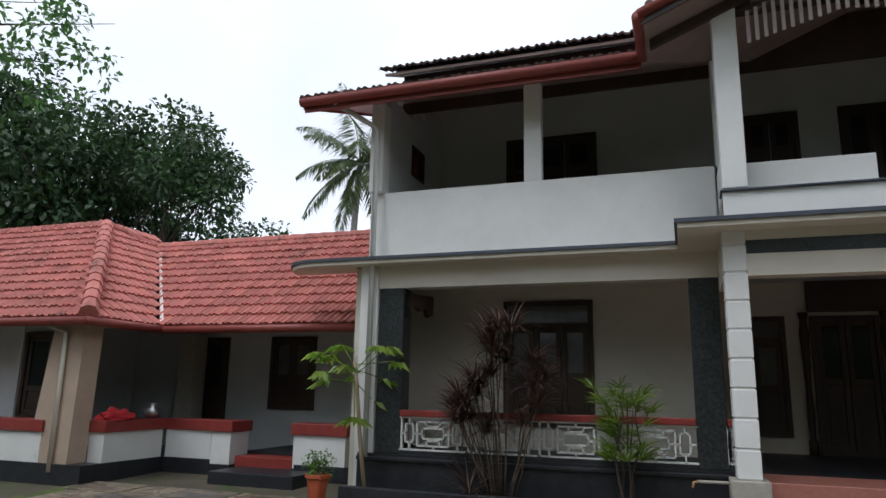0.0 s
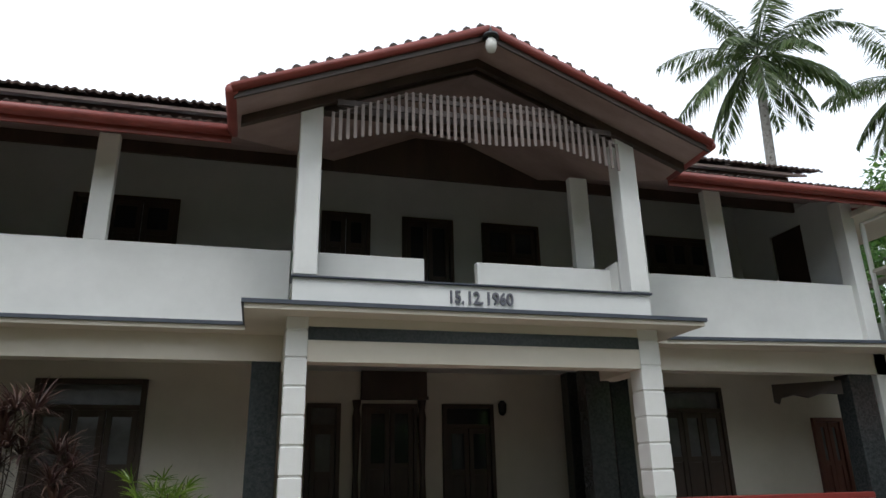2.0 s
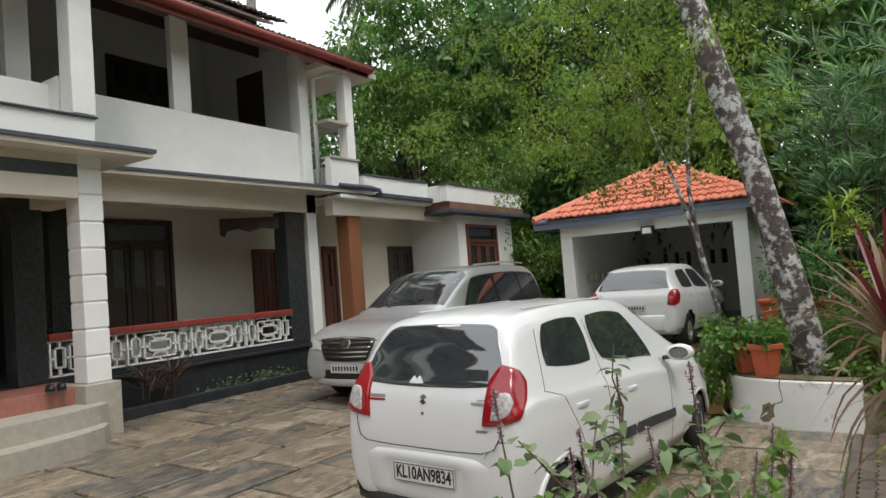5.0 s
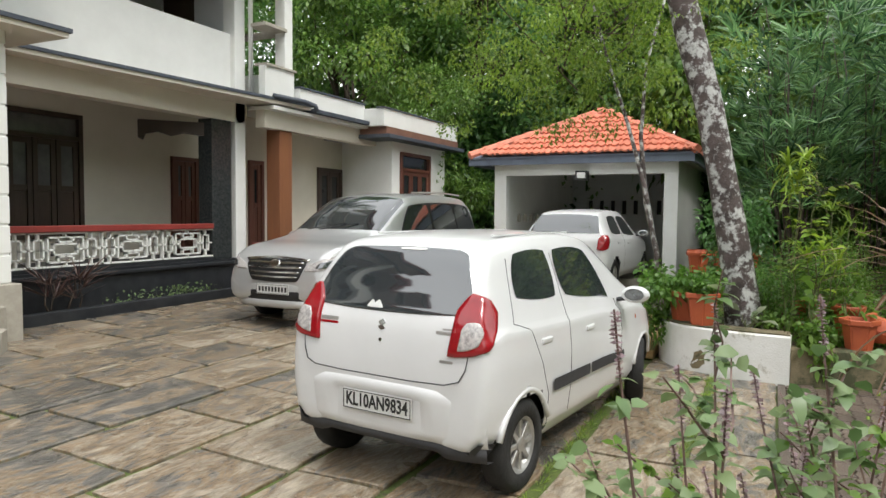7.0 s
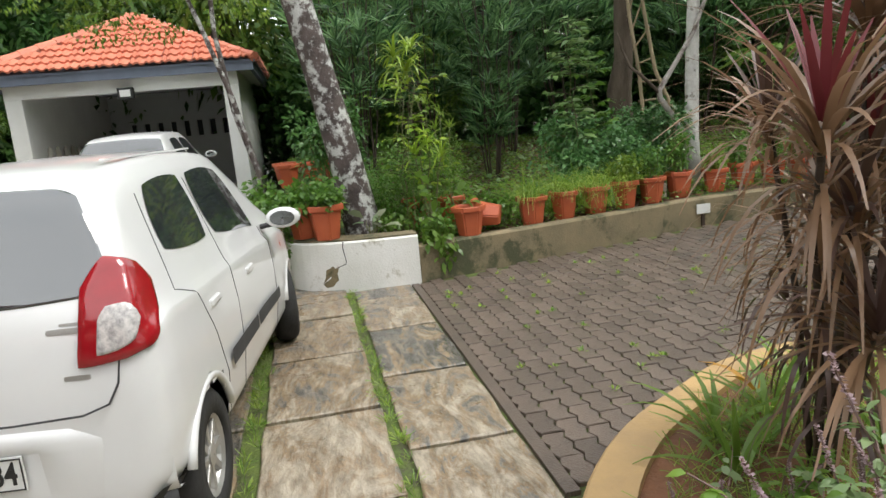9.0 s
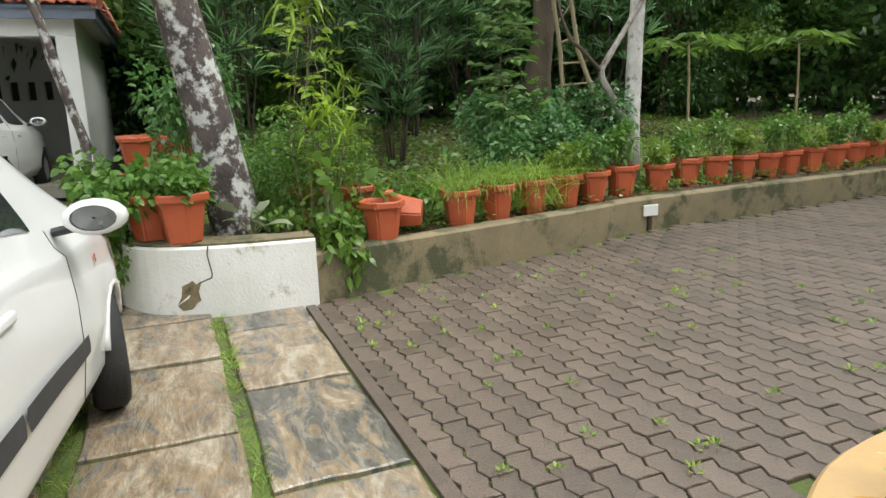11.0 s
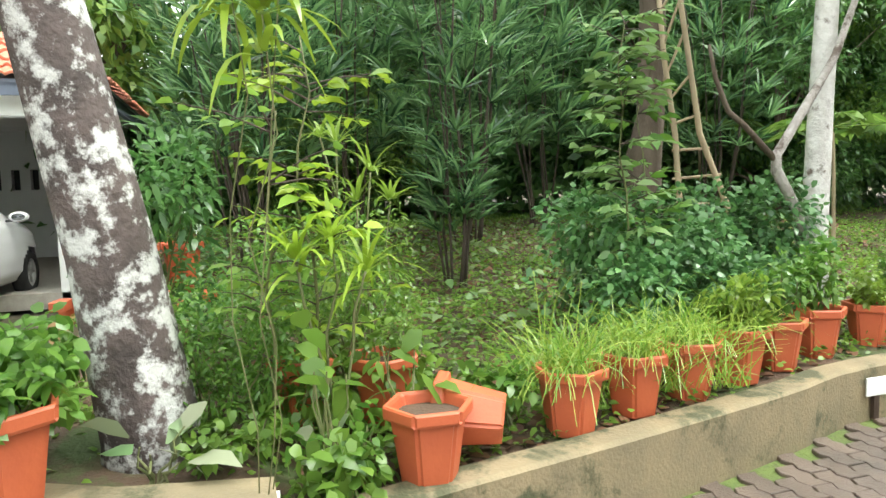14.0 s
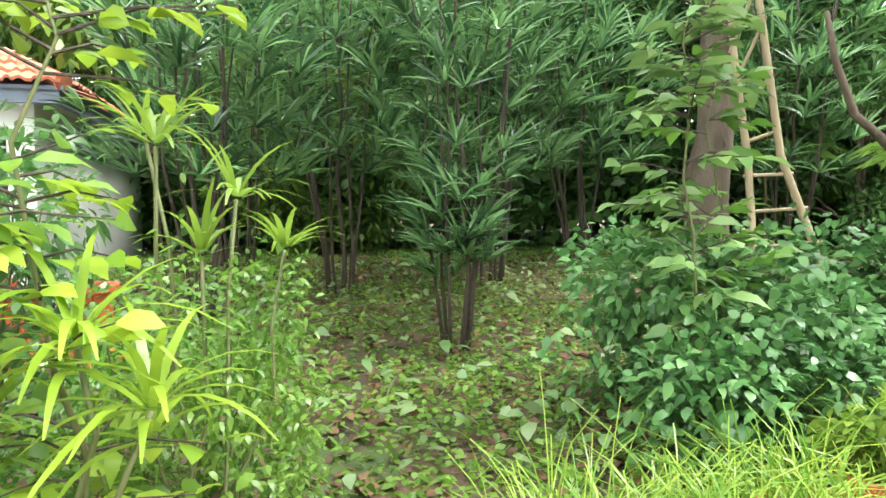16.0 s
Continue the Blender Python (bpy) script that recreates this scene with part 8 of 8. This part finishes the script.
# undergrowth below the far trees, and the far woods behind all
n = 50000
way = [(18.5, 9.5), (21.5, 6.0), (21.8, 2.0), (18.5, 0.5), (17.0, -4.0), (16.5, -9.0), (13.5, -14.5), (8.0, -19.0), (0.0, -16.0), (-9.0, -14.0), (-17.0, -8.0)]
f = gen.uniform(0, len(way) - 1.001, n)
x = np.array([catmull([p[0] for p in way], a) for a in f]) + gen.normal(size=n) * 0.7
y = np.array([catmull([p[1] for p in way], a) for a in f]) + gen.normal(size=n) * 0.7
z = gen.uniform(0, 1, n) ** 0.8 * (3.5 + 0.9 * np.sin(f * 9.0) + 0.5 * np.sin(f * 23))
P = np.stack([x, y, z], 1)
D = gen.normal(size=P.shape) + np.array([-0.4, 0, 0.1])
o = new("undergrowth", leaf_mesh("undergrowth", leaves(P, D, 0.27, 0.075), L_WOOD_B))
tagged(o, "dense dark undergrowth below the trees", "undergrowth", "", "stuff")
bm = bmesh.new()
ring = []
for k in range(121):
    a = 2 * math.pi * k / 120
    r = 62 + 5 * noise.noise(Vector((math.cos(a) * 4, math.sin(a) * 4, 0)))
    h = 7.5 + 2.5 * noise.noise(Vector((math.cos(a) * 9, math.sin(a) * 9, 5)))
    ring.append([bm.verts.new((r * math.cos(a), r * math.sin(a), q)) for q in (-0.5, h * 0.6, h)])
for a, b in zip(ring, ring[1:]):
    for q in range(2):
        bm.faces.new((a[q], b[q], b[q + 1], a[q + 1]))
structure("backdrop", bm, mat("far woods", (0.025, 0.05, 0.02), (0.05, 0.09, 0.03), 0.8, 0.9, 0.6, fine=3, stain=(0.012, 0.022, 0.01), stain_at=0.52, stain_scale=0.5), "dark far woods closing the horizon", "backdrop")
V = []
for k in range(2400):
    p = (gen.uniform(0.3, 3.6), gen.uniform(-2.0, 1.1), 0.07)
    if in_bed(p[0] + 0.2, p[1] + 0.2) and in_bed(p[0] - 0.2, p[1] + 0.2):
        V.append(straps(p, (gen.normal() * 0.4, gen.normal() * 0.4, 1), 5, 0.15 * gen.uniform(0.5, 1.3), 0.003, 0.3, 0.8, 3))
o = new("bed_grass", leaf_mesh("bed_grass", np.concatenate(V), L_GRASS, 3))
tagged(o, "thin green grass growing in the flower bed", "grass", "", "stuff")
V = []
for k in range(200):
    yy = 1.465 if k % 2 else 2.15
    V.append(straps((gen.uniform(1.5, 6.7), yy + gen.normal() * 0.02, -0.01), (gen.normal() * 0.5, gen.normal() * 0.5, 1), 8, 0.05, 0.003, 0.2, 0.9, 2))
for k in range(70):
    V.append(straps((gen.uniform(3.4, 6.8), gen.uniform(-2.5, 0.8), 0.0), (0, 0, 1), 9, 0.028, 0.008, 0.15, 1.0, 2))
o = new("joint_weeds", leaf_mesh("joint_weeds", np.concatenate(V), L_GRASS, 2))
tagged(o, "small weeds and moss tufts in the paving joints", "weeds", "", "stuff")

# red cordyline over the kerb
t = thing("cordyline", (2.72, 0.02, 0.05), "tall cordyline with maroon centre and drooping tan strap leaves", "shrub")
for k, (x, y, z) in enumerate(((-0.6, 0.52, 1.32), (-0.4, 0.25, 1.08), (-0.3, 0.12, 1.6), (-0.1, -0.2, 1.45), (0.1, -0.1, 0.8), (-0.55, 0.3, 0.8), (-0.15, -0.3, 1.72), (-0.5, 0.05, 1.62), (0.15, 0.1, 1.3), (-0.2, 0.0, 1.2))):
    part("stem", tube(limb((x * 0.1, y * 0.1, 0), (x, y, z), 0.03, 4), [0.014, 0.013, 0.012, 0.011, 0.01], 7), M_DARKBARK, t, "", True)
    strap_leaves((x, y, z), (0, 0, 1), 11, 0.36, 0.017, 0.10, 0.6, 5, L_CRIMSON if k % 3 == 0 else L_MAROON, t)
    strap_leaves((x, y, z - 0.04), (0, 0, 1), 22, 0.44, 0.016, 0.22, 1.0, 6, L_MAROON if k % 2 else L_RED, t)
    strap_leaves((x, y, z - 0.07), (0, 0, 1), 26, 0.48, 0.012, 0.30, 1.15, 6, L_RED, t)
    strap_leaves((x * 0.92, y * 0.92, z * 0.88), (0, 0, 1), 16, 0.46, 0.011, 0.42, 1.25, 6, L_RED, t)
    strap_leaves((x * 0.8, y * 0.8, z * 0.72), (0, 0, 1), 10, 0.42, 0.011, 0.6, 1.25, 6, L_RED, t)
    strap_leaves((x * 0.6, y * 0.6, z * 0.5), (0, 0, 1), 10, 0.4, 0.012, 0.7, 1.25, 6, L_MAROON, t)
t = thing("spider_lily", (3.15, -0.1, 0.07), "clump of broad green strap leaves with yellowing tips", "plant")
for x, y in ((0, 0), (0.15, -0.25), (-0.2, 0.15), (-0.4, -0.2), (-0.3, -0.4), (-0.12, 0.32), (-0.38, 0.42)):
    strap_leaves((x, y, 0.0), (0, 0, 1), 13, 0.42, 0.018, 0.28, 0.8, 5, L_LEAF, t)
strap_leaves((0.05, 0.02, 0.1), (0.3, 0.3, 1), 4, 0.34, 0.016, 0.3, 0.8, 4, L_ORANGE, t)

# basil shrub beside the path
random.seed(31)
M_STEM = mat("purple stem", (0.13, 0.075, 0.075), (0.20, 0.13, 0.10), 8, 0.6, 0.1)


def basil(at, n, spread, h, label, lean=(0.0, 0.0)):
    """Slanting stems with side twigs, small leaves and thin flower spikes."""
    t = thing("basil_shrub", at, label, "shrub", "basil shrubs")
    for k in range(n):
        e = Vector((spread[0] * random.uniform(-1, 1) + lean[0], spread[1] * random.uniform(-1, 1) + lean[1], h * random.uniform(0.35, 0.95)))
        s = limb((e.x * 0.2, e.y * 0.2, 0), e, 0.05, 5)
        bm = tube(s, [0.005, 0.0045, 0.004, 0.0035, 0.003, 0.002], 5)
        tips = [(s[4], e)]
        P, D = [], []
        for q in range(5):
            i = random.randint(1, 4)
            p0 = s[i].lerp(s[min(i + 1, 5)], random.random())
            out = Vector((random.uniform(-1, 1), random.uniform(-1, 1), random.uniform(0.3, 1.0))).normalized() * random.uniform(0.12, 0.26)
            add_tube(bm, limb(p0, p0 + out, 0.012, 3), [0.003, 0.0026, 0.002, 0.0015], 4)
            tips.append((p0, p0 + out))
        for a, b in tips:
            for q in range(16):
                f = random.uniform(0.15, 1.0)
                P.append(a.lerp(b, f) + Vector((random.uniform(-0.012, 0.012), random.uniform(-0.012, 0.012), 0)))
                D.append((random.uniform(-1, 1), random.uniform(-1, 1), random.uniform(-0.3, 0.4)))
        d = (tips[0][1] - tips[0][0]).normalized() * 0.85 + Vector((0, 0, 0.2))
        add_tube(bm, [e, e + d * 0.10], 0.002, 4)
        part("stem", bm, M_STEM, t)
        leaf_part("leaves", fine_leaves(np.array(P), np.array(D), 0.042, 0.012), L_BASIL if k % 3 else L_LEAF, t, "", 3)
        P, D = [], []
        for a, b in tips[:1]:
            d = (b - a).normalized() * 0.85 + Vector((0, 0, 0.2))
            for q in range(64):
                P.append(b + d * 0.10 * (q // 4) / 16)
                D.append((random.uniform(-1, 1), random.uniform(-1, 1), 0.2))
        leaf_part("flower_spike", leaves(np.array(P), np.array(D), 0.010, 0.005), L_FLOWER, t, "mauve flower spike")


TALL = "basil shrub with grey green leaves and mauve flower spikes"
basil((1.0, 0.84, 0.06), 34, (0.38, 0.26, 0), 1.34, TALL, (0.05, 0.1))
basil((1.25, 0.74, 0.06), 28, (0.42, 0.28, 0), 1.0, TALL, (0.0, 0.14))
basil((1.5, 0.45, 0.06), 20, (0.45, 0.3, 0), 0.75, TALL)
basil((2.1, 0.6, 0.06), 8, (0.3, 0.2, 0), 0.42, "low basil shrub with grey green leaves by the kerb")

# trees round the ladder
t = thing("pale_tree", (8.45, -3.05, 0.3), "straight slender tree with whitish lichen bark", "tree", "garden trees")
part("trunk", tube([(0, 0, -0.2), (0, 0.03, 0.7), (-0.02, 0.02, 1.6), (-0.03, -0.02, 2.6), (-0.02, -0.05, 4.5)], [0.10, 0.088, 0.08, 0.07, 0.05], 14), M_LICHENPALE, t, "", True)
part("branch", tube([(-0.03, 0.15, -0.1), (-0.1, 0.2, 0.45), (-0.15, 0.32, 0.87), (-0.2, 0.56, 1.16), (-0.2, 0.56, 1.26), (-0.2, 0.32, 1.59), (-0.2, 0.1, 1.9), (-0.2, -0.05, 2.25), (-0.25, -0.2, 3.0)], [0.04, 0.036, 0.034, 0.036, 0.032, 0.029, 0.026, 0.022, 0.015], 9), M_LICHENGREY, t, "", True)
part("branch", tube([(-0.2, 0.56, 1.22), (-0.16, 0.78, 1.45), (-0.15, 0.9, 1.54), (-0.15, 1.0, 1.75), (-0.15, 1.05, 1.95)], [0.022, 0.02, 0.018, 0.015, 0.01], 7), M_BARK, t, "", True)
V = [clump((0.0 + gen.normal() * 0.7, 0.4 + gen.normal() * 0.8, 3.6 + gen.normal() * 0.6), (0.3, 0.3, 0.2), 60, 0.16, 0.04, 0.5) for k in range(26)]
leaf_part("crown", np.concatenate(V), L_MID, t)
t = thing("dark_tree", (11.05, -3.45, 0.5), "dark barked tree with a knotted trunk", "tree", "garden trees")
bm = tube([(0, 0, -0.2), (0.0, 0.05, 0.6), (0, 0.1, 1.1), (0, 0.0, 1.6), (0, -0.02, 2.6), (0.1, -0.1, 5.0)], [0.2, 0.17, 0.2, 0.15, 0.14, 0.11], 12)
part("trunk", bm, M_BARK, t, "", True)
V = [clump((gen.normal() * 1.1, gen.normal() * 1.1, 5.0 + gen.normal() * 0.9), (0.5, 0.5, 0.35), 110, 0.16, 0.04, 0.4) for k in range(30)]
leaf_part("crown", np.concatenate(V), L_MID, t)
t = thing("bamboo_ladder", (10.6, -3.9, 0.5), "weathered bamboo ladder leaning on the dark tree", "ladder")
LAD = [[(0.1, 0.29, 0.0), (0.12, 0.30, 0.5), (0.2, 0.32, 1.39), (0.25, 0.42, 2.16), (0.3, 0.5, 3.2)], [(0.0, -0.32, 0.0), (0.0, -0.22, 0.55), (0.05, 0.13, 1.39), (0.1, 0.33, 2.67), (0.15, 0.36, 3.3)]]
for rail_pts in LAD:
    part("rail", tube(rail_pts, [0.034, 0.033, 0.031, 0.028, 0.025], 8), M_BAMBOO, t, "", True)
for k in range(10):
    f = 0.5 + 0.33 * k
    i, g = min(int(f), 3), f - min(int(f), 3)
    a, b = (Vector(q[i]).lerp(Vector(q[i + 1]), g) for q in LAD)
    part("rung", tube([a + (a - b) * 0.15, b + (b - a) * 0.15], 0.015, 6), M_BAMBOO, t)
for x, y, s in ((11.5, -6.5, 1.0), (12.5, -10.1, 1.1), (15.0, -7.2, 1.2)):
    t = thing("papaya_plant", (x, y, 0.6), "young papaya with lobed green leaves on long stalks", "plant", "papaya plants")
    part("trunk", tube([(0, 0, -0.1), (0, 0.03, 0.9 * s), (0.02, 0.05, 1.5 * s)], [0.026, 0.022, 0.018], 8), M_BAMBOO, t)
    for k in range(12):
        a = 2.4 * k
        e = Vector((0.55 * s * math.cos(a), 0.55 * s * math.sin(a), 1.5 * s + 0.1 * math.sin(k)))
        part("stalk", tube([(0.02, 0.05, 1.45 * s), e], 0.008, 5), L_LIGHT, t)
        b = np.array([(math.cos(a + q), math.sin(a + q), -0.25) for q in (-1.8, -1.2, -0.7, -0.3, 0, 0.3, 0.7, 1.2, 1.8)])
        leaf_part("leaf", leaves(np.tile(np.array(e), (9, 1)), b, 0.36 * s, 0.06 * s), L_WOOD_C, t)

# plants before the veranda
t = thing("papaya_plant", (-5.0, 8.95, 0.25), "young papaya with deeply cut bright leaves", "plant", "papaya plants")
part("trunk", tube([(0, 0, -0.1), (-0.12, 0, 0.7), (-0.2, 0, 1.4), (-0.25, 0, 1.75)], [0.035, 0.03, 0.028, 0.022], 8), M_BAMBOO, t, "", True)
for k in range(13):
    a = 2.4 * k
    l = random.uniform(0.35, 0.6)
    e = Vector((-0.25 + l * math.cos(a), l * math.sin(a) * 0.8, 1.75 + 0.25 * math.sin(k * 1.7) - (0.5 if k > 9 else 0)))
    part("stalk", tube([(-0.25, 0, 1.7 - 0.02 * k), e], 0.008, 5), L_LIGHT, t)
    b = np.array([(math.cos(a + q), math.sin(a + q), -0.35) for q in (-1.5, -1.1, -0.7, -0.35, 0, 0.35, 0.7, 1.1, 1.5)])
    for g in (0.0, 0.5):
        leaf_part("leaf", leaves(np.tile(np.array(e), (9, 1)) + b * g * 0.12, b + np.array([[0, 0, -0.1]]), 0.22, 0.04), L_LIGHT if k > 9 else L_GRASS, t)
t = thing("cordyline", (-3.15, 9.02, 0.25), "dark maroon cordyline with many thin stems before the railing", "shrub")
for k in range(24):
    x, y = random.uniform(-0.6, 0.55), random.uniform(-0.2, 0.15)
    z = random.uniform(0.9, 2.3) * (1 - 0.45 * abs(x))
    part("stem", tube(limb((x * 0.25, y * 0.3, 0), (x, y, z), 0.03, 4), 0.008, 6), M_BARK, t, "", True)
    leaf_part("rosette", straps((x, y, z), (x * 0.3, -0.1, 1), 56, 0.46, 0.017, 0.32, 1.1, 4), L_MAROON, t, "", 4)
leaf_part("rosette", straps((-0.4, -0.1, 0.1), (0, 0, 1), 40, 0.6, 0.014, 0.25, 1.1, 4), L_MAROON, t, "", 4)
strap_shrub("bamboo_plant", (-1.6, 9.0, 0.25), 1.45, 0.36, 44, 14, 0.24, 0.014, L_LIGHT, "slender plant with narrow green leaves before the railing", 0.3, 5, "plants before the veranda", 0.35, "plant")
pot(-5.6, 8.7, 0.18, 10, 1.05, label="terracotta coloured pot with a bushy herb by the steps")
bush("potted_plant", (-5.6, 8.7, 0.46), (0.2, 0.2, 0.28), 500, 0.045, 0.012, L_MID, "bushy green herb in a terracotta pot", "potted plants", clumps=16)
for x in (5.15, 5.5):
    strap_shrub("spiky_plant", (x, 8.98, 0.24), 0.5, 0.1, 4, 12, 0.42, 0.012, L_MAROON, "thin plant with narrow brownish strap leaves", 0.12, 2, "plants before the veranda", 0.3, "plant")
bush("low_weeds", (6.9, 9.0, 0.22), (1.2, 0.16, 0.2), 260, 0.05, 0.016, L_BASIL, "low weeds along the veranda bed", clumps=20, stems=0)

# a leafy bough over the court, reaching in from a tree by the drive
t = thing("overhanging_bough", (-9.5, 2.0, 0.0), "dark leafy bough hanging over the court", "tree", "garden trees")
part("trunk", tube([(0, 0, -0.2), (0.1, 0.3, 2.0), (0.5, 1.0, 4.5), (0.7, 1.5, 7.0)], [0.22, 0.18, 0.15, 0.08], 10), M_BARK, t, "", True)
V = []
for k in range(6):
    b = (random.uniform(1.2, 3.0), random.uniform(2.6, 4.0), random.uniform(5.2, 6.4))
    s = limb((0.5, 1.2, 4.8), b, 0.12, 5)
    part("twig", tube(s, [0.03, 0.024, 0.018, 0.012, 0.008, 0.004], 5), M_BARK, t, "", True)
    for q in range(8):
        c = s[random.randint(2, 5)] + Vector((random.uniform(-0.3, 0.3), random.uniform(-0.3, 0.3), random.uniform(-0.3, 0.2)))
        V.append(clump(c, (0.22, 0.22, 0.15), 26, 0.10, 0.028, 0.4))
leaf_part("leaves", np.concatenate(V), L_DARK, t)
